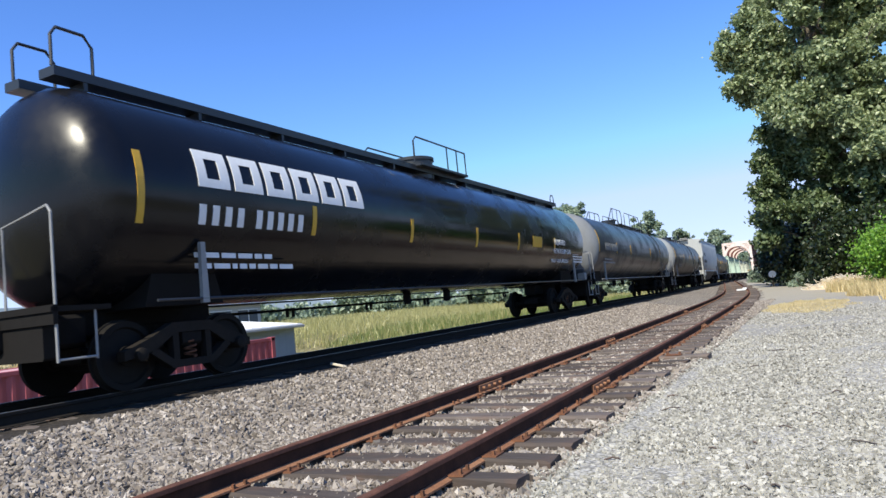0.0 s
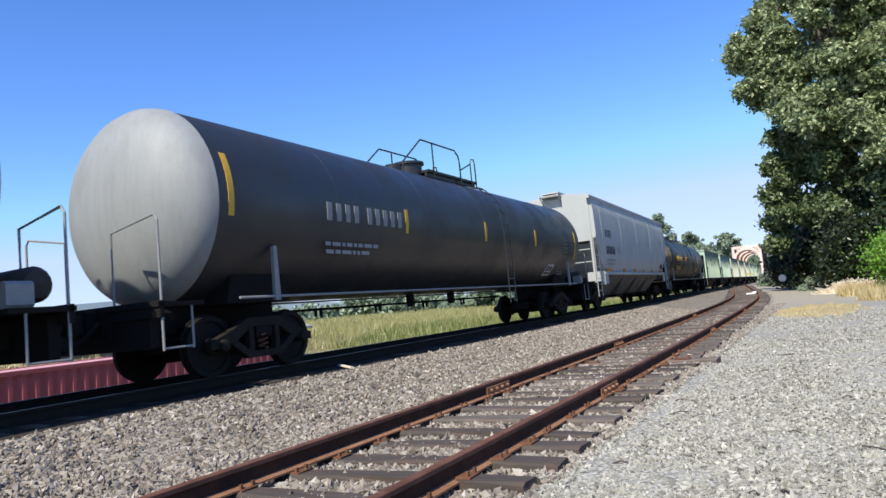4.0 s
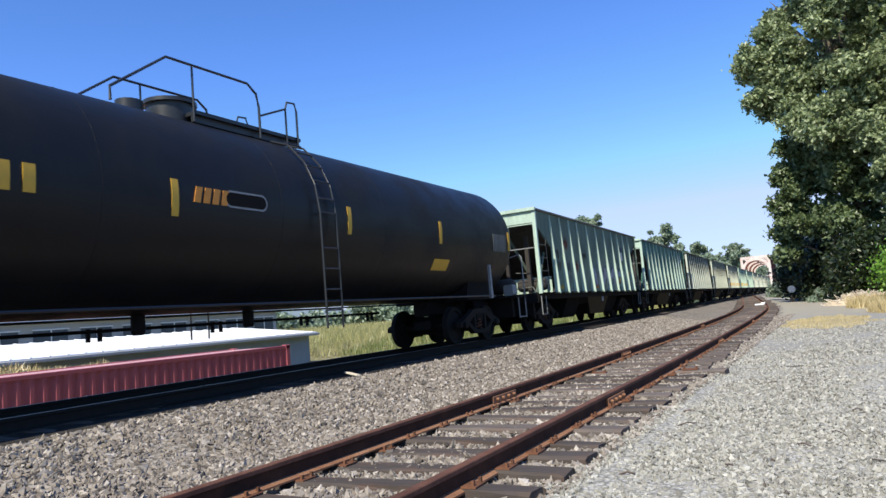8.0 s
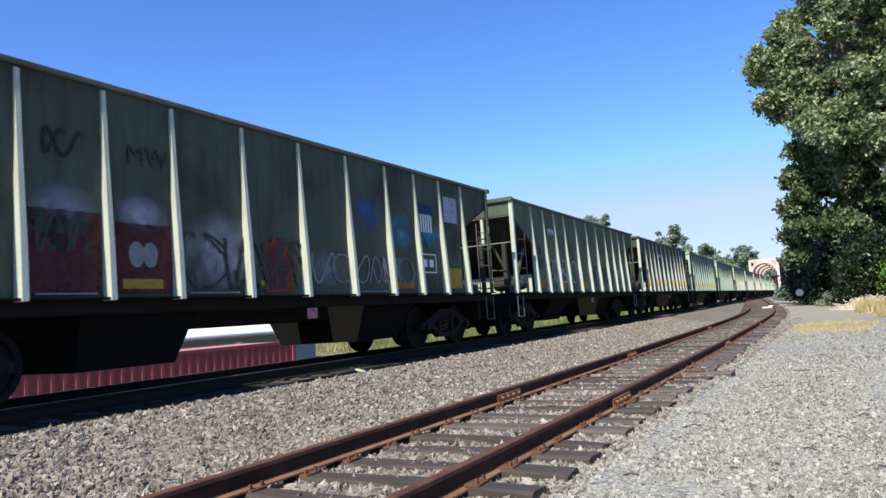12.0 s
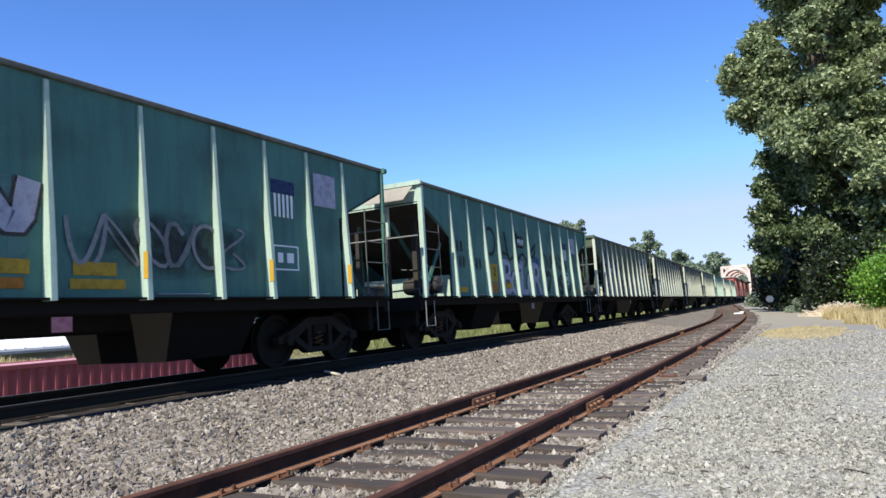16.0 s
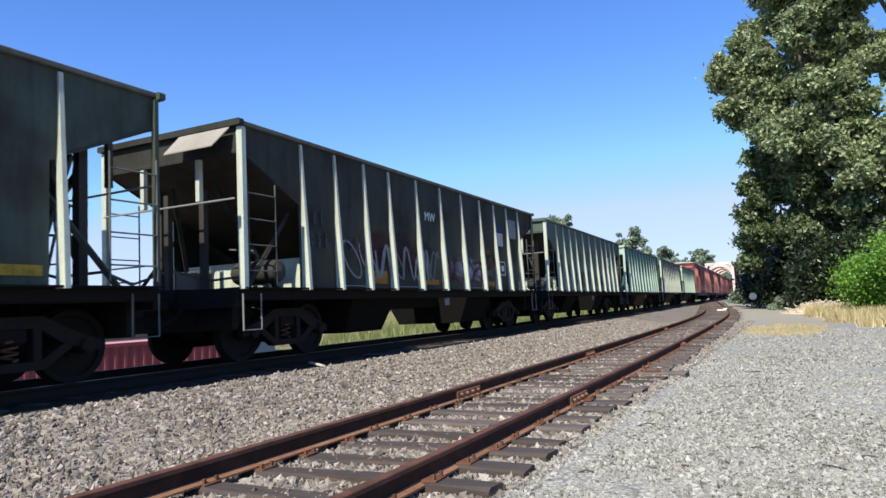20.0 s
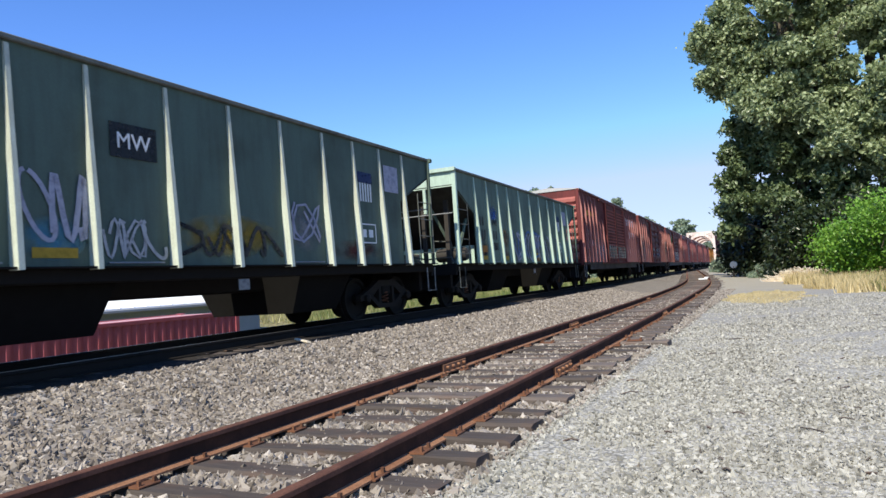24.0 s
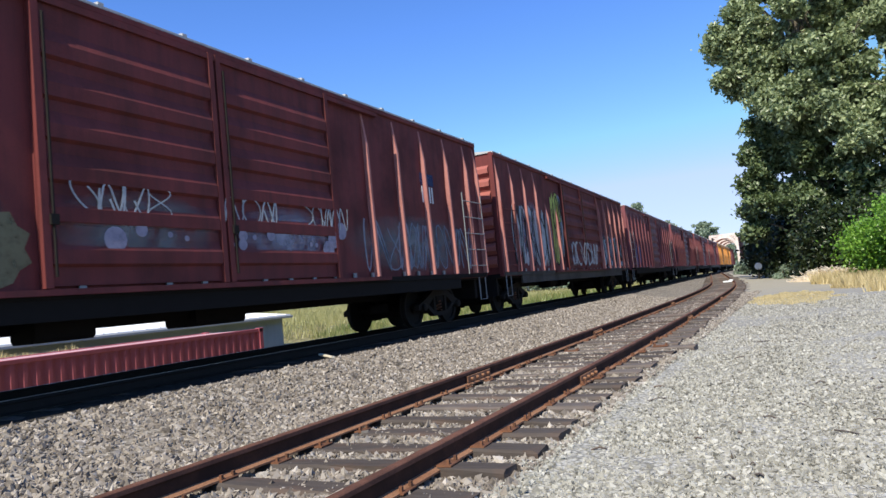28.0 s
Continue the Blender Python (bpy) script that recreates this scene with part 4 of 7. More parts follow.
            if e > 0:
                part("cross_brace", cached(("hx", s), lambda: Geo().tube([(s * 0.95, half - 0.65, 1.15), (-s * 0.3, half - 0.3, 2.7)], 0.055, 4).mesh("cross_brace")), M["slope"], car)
            part("brace", cached(("hb", e, s), lambda: Geo().tube([(s * 1.0, e * (half - 1.4), 1.1), (s * 0.45, e * (half - 0.5), 2.9)], 0.05, 4).tube([(s * 1.25, e * (half - 0.4), 1.1), (s * 1.2, e * (half - 1.5), 2.4)], 0.045, 4).mesh("brace")), paint, car)
            part("ladder", cached(("hl", e, s), lambda: ladder(s * 1.56, e * (half - 0.05), e * (half - 0.74), 1.15, 2.75, 4).mesh("ladder")), M["chord"], car)
            part("step", cached(("hst", e, s), lambda: Geo().tube([(s * 1.52, e * half, 1.0), (s * 1.52, e * half, 0.45), (s * 1.52, e * (half - 0.4), 0.45), (s * 1.52, e * (half - 0.4), 1.0)], 0.015).mesh("step")), M["chord"] if index % 3 else M["pipe"], car)
        part("bulkhead", cached(("hbk", e), lambda: Geo().box(0, e * (half - 1.62), 1.36, 2.7, 0.04, 0.54).box(0.75, e * (half - 1.5), 1.3, 0.06, 0.24, 0.4).box(-0.75, e * (half - 1.5), 1.3, 0.06, 0.24, 0.4).mesh("bulkhead")), ribs, car, "pale bulkhead under the slope sheet, sunlight put into its tone")
        part("brake_pipe", cached(("hbp", e), lambda: Geo().tube([(1.3, e * (half - 0.2), 1.12), (1.1, e * (half - 0.5), 1.3), (0.3, e * (half - 0.6), 1.28), (-0.6, e * (half - 0.55), 1.5), (-1.2, e * (half - 0.3), 1.3)], 0.022, 5).tube([(1.0, e * (half - 1.2), 1.1), (0.9, e * (half - 1.0), 1.75), (0.4, e * (half - 0.9), 1.8)], 0.02, 5).mesh("brake_pipe")), M["chord"], car)
        part("grab_iron", cached(("hg", e), lambda: Geo().tube([(-1.45, e * (half + 0.06), 2.45), (1.45, e * (half + 0.06), 2.45)], 0.016).tube([(-1.4, e * (half + 0.06), 1.55), (-0.5, e * (half + 0.06), 1.55)], 0.014).mesh("grab_iron")), M["pipe"], car)
    if index in (6, 8, 9, 12):
        part("end_flap", cached("hflap", lambda: Geo().add([(x, y, z + o) for o in (0, 0.02) for x, y, z in ((0.35, -half - 0.09, 3.54), (1.4, -half - 0.09, 3.54), (1.3, -half - 0.36, 3.22), (0.3, -half - 0.36, 3.22))],
                                                           [(0, 1, 2, 3), (4, 7, 6, 5), (0, 4, 5, 1), (1, 5, 6, 2), (2, 6, 7, 3), (3, 7, 4, 0)]).mesh("end_flap")), M["flap"], car, "bent tan-grey steel flap")
    part("brake_wheel", cached("hbw", lambda: brake_wheel(-0.55, half + 0.12, 2.15).mesh("brake_wheel")), M["frame"], car)
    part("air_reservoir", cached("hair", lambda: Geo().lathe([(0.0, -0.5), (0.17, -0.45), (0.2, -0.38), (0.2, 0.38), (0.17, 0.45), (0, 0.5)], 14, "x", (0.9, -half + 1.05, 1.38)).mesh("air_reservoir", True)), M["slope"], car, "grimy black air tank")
    part("brake_valve", cached("hval", lambda: Geo().box(-0.4, -half + 0.9, 1.3, 0.5, 0.35, 0.35, 0.04).mesh("brake_valve")), M["brown_head"], car)
    part("centre_sill", cached("hcs", lambda: Geo().box(0, 0, 0.98, 0.4, 2 * half + 0.2, 0.3).box(0, 0, 0.86, 0.8, 8.6, 0.36, 0.03).mesh("centre_sill")), M["under"], car)
    for k in (-2.75, 2.75):
        bay = cached("bay", lambda: Geo().add([(-1.3, -0.85, 1.0), (1.3, -0.85, 1.0), (1.3, 0.85, 1.0), (-1.3, 0.85, 1.0), (-0.95, -0.7, 0.24), (0.95, -0.7, 0.24), (0.95, 0.7, 0.24), (-0.95, 0.7, 0.24)],
                                              [(0, 1, 2, 3), (4, 7, 6, 5), (0, 4, 5, 1), (1, 5, 6, 2), (2, 6, 7, 3), (3, 7, 4, 0)]).mesh("hopper_bay"))
        # chutes coloured black for the shade they hang in
        part("hopper_bay", bay, M["chute_shade"], car, at=(0, k, 0))
    for y in (-half + 1.6, half - 1.6):
        add_truck(car, y)
    add_couplers(car, half)
    return car


SIDE_X = 1.488


def bay_y(k):
    """Where along a hopper the rib k stands; fractions lie in the bays between."""
    i = min(max(int(math.floor(k)), 0), 9)
    return RIB_Y[i] + (RIB_Y[i + 1] - RIB_Y[i]) * (k - i)


HAZES = {}


def haze(name, color):
    if name not in HAZES:
        HAZES[name] = haze_material("haze_" + name, (*color, 1))
    return HAZES[name]


INK = {"black": (0.02, 0.025, 0.03), "white": (0.48, 0.49, 0.51), "lilac": (0.42, 0.42, 0.52), "grey": (0.27, 0.28, 0.29), "maroon": (0.085, 0.014, 0.018), "red": (0.30, 0.045, 0.025), "orange": (0.40, 0.15, 0.02),
       "yellow": (0.46, 0.29, 0.03), "blue": (0.06, 0.15, 0.40), "sky": (0.10, 0.35, 0.50), "pink": (0.55, 0.22, 0.26), "teal": (0.05, 0.20, 0.20), "dark": (0.05, 0.05, 0.048)}


def cloud(car, k0, k1, z0, z1, tone, lift=0.0):
    """A sprayed patch with a faded rim, between two ribs of a hopper."""
    cloud_at(car, SIDE_X, bay_y(k0), bay_y(k1), z0, z1, tone, lift)


def cloud_at(car, x, y0, y1, z0, z1, tone, lift=0.0):
    pts = [((y0 + y1) / 2 + (y1 - y0) / 2 * c * min(1.0, 1.25 / max(abs(c), abs(s)) ** 0.3), (z0 + z1) / 2 + (z1 - z0) / 2 * s) for c, s in [(math.cos(a), math.sin(a)) for a in [2 * math.pi * i / 24 for i in range(24)]]]
    part("graffiti", Geo().slab(pts, x - 0.004, x + lift + 0.0005), haze(tone, INK[tone]), car, tone + " sprayed haze")


def block(car, k0, k1, z0, z1, tone, lift=0.003, name="graffiti", label=""):
    part(name, Geo().box(SIDE_X + lift, (bay_y(k0) + bay_y(k1)) / 2, (z0 + z1) / 2, 0.005, bay_y(k1) - bay_y(k0), z1 - z0), spray(tone, INK[tone]), car, label)


def tag(car, k0, k1, z0, z1, tone, r=0.022, n=5, seed=1, lift=0.012):
    parts("graffiti", scribble(SIDE_X + lift, bay_y(k0), bay_y(k1), z0, z1, random.Random(seed), r, n), spray(tone, INK[tone]), car, tone + " sprayed tag")


def throw_up(car, shapes, tone, outline):
    """Fat letter shapes, each a closed outline of strokes in bays and heights, with a darker rim."""
    for i, pts in enumerate(shapes):
        ps = [(bay_y(a), b) for a, b in pts]
        part("graffiti", curve_on(SIDE_X + 0.005 + 0.0008 * i, ps, 0.17), spray(outline, INK[outline]), car, outline + " letter outline")
        part("graffiti", curve_on(SIDE_X + 0.011 + 0.0008 * i, ps, 0.125), spray(tone, INK[tone]), car, tone + " fat letter stroke")


def hopper_signs(car, index):
    x = SIDE_X
    if index not in (3, 8):
        part("shield_sign", Geo().slab([(3.70, 2.78), (4.25, 2.78), (4.25, 3.0), (3.70, 3.0)], x - 0.004, x + 0.002), spray("navy", (0.02, 0.04, 0.12)), car, "dark blue shield emblem")
        for k in range(5):
            part("shield_stripe", cached(("stripe", k), lambda: Geo().box(x + 0.004, 3.77 + 0.1 * k, 2.58, 0.006, 0.05, 0.38).mesh("shield_stripe")), M["white"], car)
    g = Geo()
    for yy, zz, w, h in ((4.0, 1.92, 0.6, 0.025), (4.0, 1.54, 0.6, 0.025), (3.71, 1.73, 0.025, 0.36), (4.29, 1.73, 0.025, 0.36), (3.86, 1.73, 0.12, 0.16), (4.1, 1.73, 0.16, 0.16)):
        g.box(x, yy, zz, 0.006, w, h)
    part("stencil_frame", g, M["white"], car)
    if index not in (0, 3, 8, 10):
        block(car, 9.18, 9.78, 2.68, 3.26, "grey" if index in (8, 9) else "lilac", 0.004, "placard", "pale blank placard")
    # car marks: an upper short row and a lower long one, as plain bars
    tone = spray("dark", INK["dark"]) if index != 5 else spray("teal", INK["teal"])
    parts("stencil", marks(x + 0.004, bay_y(0.3), bay_y(0.75), 2.34, 0.26, 2, (), 0.4), tone, car)
    parts("stencil", marks(x + 0.004, bay_y(0.2), bay_y(0.85), 1.95, 0.27, 3, (), 0.42), tone, car)
    parts("stencil", marks(x + 0.004, bay_y(1.2), bay_y(1.85), 1.95, 0.27, 3, (), 0.42), tone, car)
    rng = random.Random(60 + index)
    for k in (0, 2, 4, 5, 7, 9):
        if rng.random() < 0.5:
            block(car, k + 0.22, k + 0.8, 1.2, 1.32 + (0.14 if rng.random() < 0.3 else 0), "yellow" if rng.random() < 0.6 else "orange", 0.004, "reflector", "worn yellow reflector panel")
    for k in (1, 3, 6):
        part("grab_rod", cached(("rod", k), lambda: Geo().tube([(x + 0.05, bay_y(k + 0.15), 1.14), (x + 0.05, bay_y(k + 0.85), 1.14)], 0.013).mesh("grab_rod")), M["pipe"], car)
    part("sill_plate", cached("splate", lambda: Geo().box(1.475, bay_y(5.15), 0.80, 0.012, 0.24, 0.17).mesh("sill_plate")), spray("pink" if index % 3 == 2 else "grey", INK["pink" if index % 3 == 2 else "grey"]), car, "small plate hung from the sill")
    if index in (4, 5):
        for k in (0, 2, 4, 6, 8, 10):
            for s in (-0.039,):
                part("rib_reflector", Geo().box(x + 0.12, bay_y(k) + s, 1.5, 0.08, 0.004, 0.34), M["yellow"], car, "yellow reflector on the rib")


def decorate_hopper(car, index):
    hopper_signs(car, index)
    x = SIDE_X
    if index in (0, 1):
        if index == 0:
            for k0, z0, tone in ((1.2, 2.5, "red"), (2.25, 1.7, "red")):
                cloud(car, k0, k0 + 0.6, z0, z0 + 0.5, tone, 0.001)
            cloud(car, 1.05, 1.95, 1.2, 2.4, "grey")
            lettering("MW", 0.26, x + 0.010, bay_y(3.3), 2.3, spray("dark", INK["dark"]), car)
            throw_up(car, [[(4.2, 1.3), (4.4, 2.05), (4.65, 1.35)], [(5.0, 1.9), (5.2, 1.3), (5.6, 1.5), (5.75, 2.0)], [(6.1, 1.35), (6.2, 2.05), (6.55, 1.6), (6.85, 2.05), (6.9, 1.35)], [(7.2, 1.3), (7.3, 2.0), (7.7, 1.7), (8.2, 2.0)]], "lilac", "dark")
            cloud(car, 4.0, 8.4, 1.12, 2.3, "white", 0.018)
            block(car, 7.25, 7.85, 1.5, 1.62, "yellow", 0.024, "reflector")
            block(car, 7.25, 7.85, 1.4, 1.49, "red", 0.024, "reflector")
            block(car, 9.2, 9.75, 1.8, 1.95, "yellow", 0.004, "reflector")
        else:
            cloud(car, 0.2, 0.9, 1.2, 1.6, "orange")
            cloud(car, 2.2, 2.8, 1.2, 2.0, "red")
            block(car, 4.25, 4.85, 1.45, 1.6, "yellow", 0.004, "reflector")
            block(car, 5.1, 5.6, 1.45, 1.6, "yellow", 0.004, "reflector")
            tag(car, 4.1, 6.8, 1.2, 2.0, "black", 0.03, 5, 4)
            cloud(car, 4.05, 7.9, 1.12, 1.8, "grey")
            tag(car, 6.1, 6.9, 1.5, 1.9, "dark", 0.02, 3, 5)
            cloud(car, 7.1, 7.8, 1.4, 2.1, "orange")
            lettering("R2", 0.26, x + 0.010, bay_y(7.25), 1.82, spray("orange", INK["orange"]), car)
    elif index == 2:
        lettering("MW", 0.34, x + 0.010, bay_y(2.3), 2.75, spray("dark", INK["dark"]), car)
        tag(car, 1.3, 1.7, 2.7, 3.0, "black", 0.025, 1, 4)
        for k0, k1, z1 in ((1.06, 1.94, 2.08), (2.06, 2.94, 2.0)):
            block(car, k0, k1, 1.14, z1, "maroon", 0.002, label="dark red painted block")
            cloud(car, k0, k1, 1.75, 2.4, "lilac", 0.004)
        tag(car, 1.2, 1.75, 1.6, 2.0, "dark", 0.03, 3, 6)
        for c in (2.42, 2.62):
            part("graffiti", Geo().slab([(bay_y(c) + 0.11 * math.cos(a), 1.62 + 0.16 * math.sin(a)) for a in [0.5 * i for i in range(12)]], x, x + 0.008), spray("grey", INK["grey"]), car)
        cloud(car, 3.05, 4.2, 1.15, 2.3, "white")
        tag(car, 3.1, 5.2, 1.2, 1.95, "dark", 0.025, 7, 8)
        sun_pts = [(bay_y(4.55) + r * math.cos(a), 1.6 + r * math.sin(a)) for a, r in [(2 * math.pi * i / 24, 0.42 if i % 2 else 0.33) for i in range(24)]]
        part("graffiti", Geo().slab(sun_pts, x, x + 0.009), spray("red", INK["red"]), car, "red sprayed sun with points")
        block(car, 4.3, 4.8, 1.14, 1.5, "red", 0.004)
        cloud(car, 4.15, 4.95, 1.2, 2.0, "dark", 0.0105)
        cloud(car, 5.1, 5.9, 1.2, 1.9, "grey")
        cloud(car, 6.1, 6.9, 2.2, 3.0, "blue")
        cloud(car, 7.1, 7.9, 1.9, 2.8, "sky")
        cloud(car, 8.0, 9.0, 2.0, 2.7, "sky")
        tag(car, 5.2, 7.8, 1.3, 1.8, "grey", 0.02, 6, 9)
        block(car, 9.2, 9.8, 1.45, 1.65, "yellow", 0.005, "reflector")
    elif index == 3:
        cloud(car, 1.1, 3.8, 1.2, 2.2, "grey")
        cloud(car, 5.1, 6.9, 1.2, 2.0, "white")
        tag(car, 1.2, 3.8, 1.4, 2.1, "white", 0.02, 5, 12)
        tag(car, 5.2, 7.8, 1.3, 2.0, "black", 0.02, 6, 13)
        lettering("MW", 0.3, x + 0.010, bay_y(1.35), 2.85, M["white"], car)
    elif index == 4:
        block(car, 3.3, 3.75, 2.68, 2.98, "maroon", 0.004, "placard", "maroon panel behind two letters")
        lettering("MW", 0.3, x + 0.012, bay_y(3.31), 2.85, M["white"], car)
        cloud(car, 3.05, 3.95, 1.9, 2.5, "blue")
        cloud(car, 4.05, 5.9, 2.0, 2.5, "blue")
        cloud(car, 2.1, 2.8, 1.5, 2.2, "orange")
        cloud(car, 7.1, 7.9, 2.1, 2.8, "red", 0.001)
        cloud(car, 6.1, 6.9, 1.6, 2.2, "orange", 0.001)
        cloud(car, 8.1, 8.9, 1.2, 2.0, "blue", 0.001)
        throw_up(car, [[(4.15, 1.98), (4.3, 1.28)], [(4.15, 1.6), (4.7, 1.5)], [(4.62, 2.0), (4.8, 1.25)], [(5.1, 1.9), (5.35, 1.62), (5.75, 1.85)], [(5.35, 1.62), (5.4, 1.25)], [(6.2, 1.85), (6.25, 1.5), (6.6, 1.3), (6.9, 1.6), (6.85, 1.9)], [(7.3, 1.4), (7.6, 1.25), (7.9, 1.9)]], "grey", "dark")
        cloud(car, 4.05, 7.95, 1.12, 1.7, "grey", 0.02)
    elif index == 5:
        tag(car, -0.85, 0.1, 2.6, 3.05, "white", 0.018, 3, 14)
        lettering("MW", 0.3, x + 0.010, bay_y(0.25), 2.85, M["white"], car)
        lettering("777", 0.28, x + 0.010, bay_y(1.25), 1.72, spray("black", INK["black"]), car)
        tag(car, 1.15, 1.6, 2.3, 2.75, "black", 0.03, 2, 15)
        tag(car, 2.1, 2.9, 1.9, 2.3, "white", 0.03, 3, 16)
        cloud(car, 2.15, 2.95, 1.3, 2.0, "orange")
        cloud(car, 1.9, 2.9, 1.6, 2.2, "red")
        throw_up(car, [[(3.3, 2.4), (3.3, 1.6)], [(3.25, 2.4), (3.75, 2.35), (3.9, 2.0), (3.75, 1.65), (3.3, 1.6)], [(4.3, 1.65), (4.35, 2.4), (4.75, 1.75), (4.85, 2.4)]], "lilac", "dark")
        cloud(car, 3.1, 5.0, 1.3, 2.6, "lilac")
        block(car, 4.2, 4.85, 1.36, 1.52, "yellow", 0.006, "reflector")
        block(car, 5.25, 5.7, 1.36, 1.52, "yellow", 0.006, "reflector")
        cloud(car, 5.1, 7.9, 1.3, 2.3, "dark")
        tag(car, 5.2, 7.5, 1.5, 2.1, "grey", 0.025, 6, 17)
    elif index == 6:
        block(car, 2.15, 2.85, 1.5, 1.98, "yellow", 0.003, "placard", "yellow panel with a numeral")
        lettering("2", 0.34, x + 0.010, bay_y(2.55), 1.66, spray("black", INK["black"]), car)
        throw = [[(bay_y(2.45 + 0.36 * math.cos(a)), 2.6 + 0.36 * math.sin(a)) for a in [0.33 * i - 1.9 for i in range(13)]], [(bay_y(3.1), 2.35), (bay_y(3.6), 2.3)], [(bay_y(3.45), 2.95), (bay_y(3.62), 2.1), (bay_y(3.95), 2.25)], [(bay_y(4.0), 2.7), (bay_y(4.3), 3.0)], [(bay_y(4.1), 2.05), (bay_y(4.6), 2.45), (bay_y(4.85), 2.2)], [(bay_y(4.75), 2.0), (bay_y(5.3), 2.55), (bay_y(5.65), 2.75)], [(bay_y(5.05), 2.4), (bay_y(5.4), 2.3), (bay_y(5.6), 2.6)]]
        for k, pts in enumerate(throw):
            part("graffiti", curve_on(x + 0.004 + 0.0005 * k, pts, 0.045), spray("black", INK["black"]), car, "black sprayed scrawl")
        block(car, 4.22, 4.68, 2.55, 2.92, "black", 0.008, "placard", "black panel with two white letters")
        lettering("MW", 0.28, x + 0.016, bay_y(4.27), 2.63, M["white"], car)
        lettering("BoiLeR", 1.42, x + 0.008, bay_y(3.12), 1.16, spray("dusk", (0.10, 0.11, 0.20)), car, 0.003, 0.80, 0.06)
        lettering("BoiLeR", 1.42, x + 0.016, bay_y(3.12), 1.16, spray("lilac", INK["lilac"]), car, 0.003, 0.80, 0.02)
        block(car, 3.25, 3.7, 1.32, 1.48, "yellow", 0.022, "reflector")
        for k, pts in enumerate(([(6.25, 1.85), (6.85, 1.85), (6.5, 1.25)], [(7.05, 1.8), (7.45, 1.8), (7.5, 1.3), (7.1, 1.3), (7.05, 1.8)], [(8.0, 1.75), (7.7, 1.75), (7.7, 1.5), (8.0, 1.45), (7.95, 1.22), (7.65, 1.25)], [(8.3, 1.7), (8.35, 1.25), (8.75, 1.3), (9.3, 1.7), (9.2, 1.2)])):
            part("graffiti", curve_on(x + 0.004 + 0.0006 * k, [(bay_y(a), b) for a, b in pts], 0.10), spray("black", INK["black"]), car, "black blocky tag")
        tag(car, 6.1, 8.6, 2.05, 2.5, "dark", 0.028, 6, 18, 0.003)
        cloud(car, 5.2, 6.0, 1.9, 2.4, "blue")
    elif index == 7:
        cloud(car, 0.08, 0.95, 2.2, 3.2, "blue")
        cloud(car, 1.08, 1.95, 2.1, 3.0, "blue")
        cloud(car, 2.08, 3.4, 2.0, 2.9, "blue")
        block(car, 0.1, 3.5, 2.12, 2.18, "blue", 0.002)
        for a, b in ((0.1, 0.95), (1.05, 1.9)):
            cloud(car, a - 0.05, b + 0.05, 1.1, 2.0, "pink", 0.002)
            cloud(car, a, b, 1.12, 1.9, "white", 0.004)
            cloud(car, a + 0.1, b, 1.15, 1.8, "lilac", 0.006)
        lettering("MW", 0.26, x + 0.010, bay_y(1.25), 2.2, M["white"], car)
        tag(car, 2.15, 2.85, 1.5, 1.8, "lilac", 0.03, 3, 20)
        cloud(car, 2.1, 2.9, 1.75, 2.2, "orange")
        cloud(car, 3.1, 4.9, 1.15, 1.95, "grey")
        tag(car, 3.1, 4.8, 1.2, 1.9, "dark", 0.05, 3, 21)
        lettering("MW", 0.26, x + 0.018, bay_y(4.2), 1.65, M["white"], car)
        tag(car, 6.05, 6.95, 1.55, 2.3, "white", 0.02, 4, 22)
        cloud(car, 7.2, 7.8, 1.5, 2.4, "blue")
        block(car, 8.2, 8.7, 1.45, 1.7, "black", 0.005, "placard")
    elif index == 8:
        block(car, 0.25, 0.7, 2.85, 3.15, "grey", 0.003, "placard", "pale blank placard")
        tag(car, 0.15, 0.9, 1.62, 1.85, "lilac", 0.035, 3, 23)
        block(car, 0.3, 0.85, 1.3, 1.55, "orange", 0.004, "reflector")
        cloud(car, 1.1, 1.9, 1.8, 2.5, "grey")
        lettering("741", 0.32, x + 0.010, bay_y(1.2), 1.7, spray("black", INK["black"]), car)
        cloud(car, 2.2, 2.9, 1.6, 2.2, "red")
        cloud(car, 3.1, 3.9, 1.5, 2.4, "blue")
        tag(car, 5.1, 6.9, 1.25, 1.8, "pink", 0.02, 5, 24)
        cloud(car, 5.0, 7.0, 1.2, 1.9, "lilac")
    elif index == 9:
        cloud(car, 1.1, 4.8, 1.3, 2.4, "maroon")
        tag(car, 1.2, 4.8, 1.3, 2.0, "grey", 0.025, 7, 25)
        lettering("MW", 0.3, x + 0.010, bay_y(4.3), 2.7, M["white"], car)
        cloud(car, 5.0, 7.9, 1.2, 2.0, "lilac")
        tag(car, 5.1, 7.5, 1.3, 1.85, "maroon", 0.03, 5, 26)
        cloud(car, 7.1, 8.0, 1.4, 2.3, "orange")
        tag(car, 7.2, 7.9, 1.7, 2.1, "dark", 0.05, 2, 27)
        block(car, 7.15, 7.85, 1.2, 1.33, "orange", 0.006, "reflector")
    elif index == 12:
        block(car, 3.25, 3.85, 2.5, 2.95, "black", 0.004, "placard", "black panel with two white letters")
        lettering("MW", 0.3, x + 0.012, bay_y(3.32), 2.62, M["white"], car)
        cloud(car, 2.05, 2.95, 1.15, 1.7, "sky")
        tag(car, 2.1, 2.9, 1.4, 2.2, "lilac", 0.03, 2, 41)
        tag(car, 3.1, 3.9, 1.2, 1.7, "white", 0.025, 3, 42)
        cloud(car, 4.05, 5.9, 1.2, 1.9, "yellow")
        tag(car, 4.1, 5.9, 1.25, 1.7, "dark", 0.03, 5, 43)
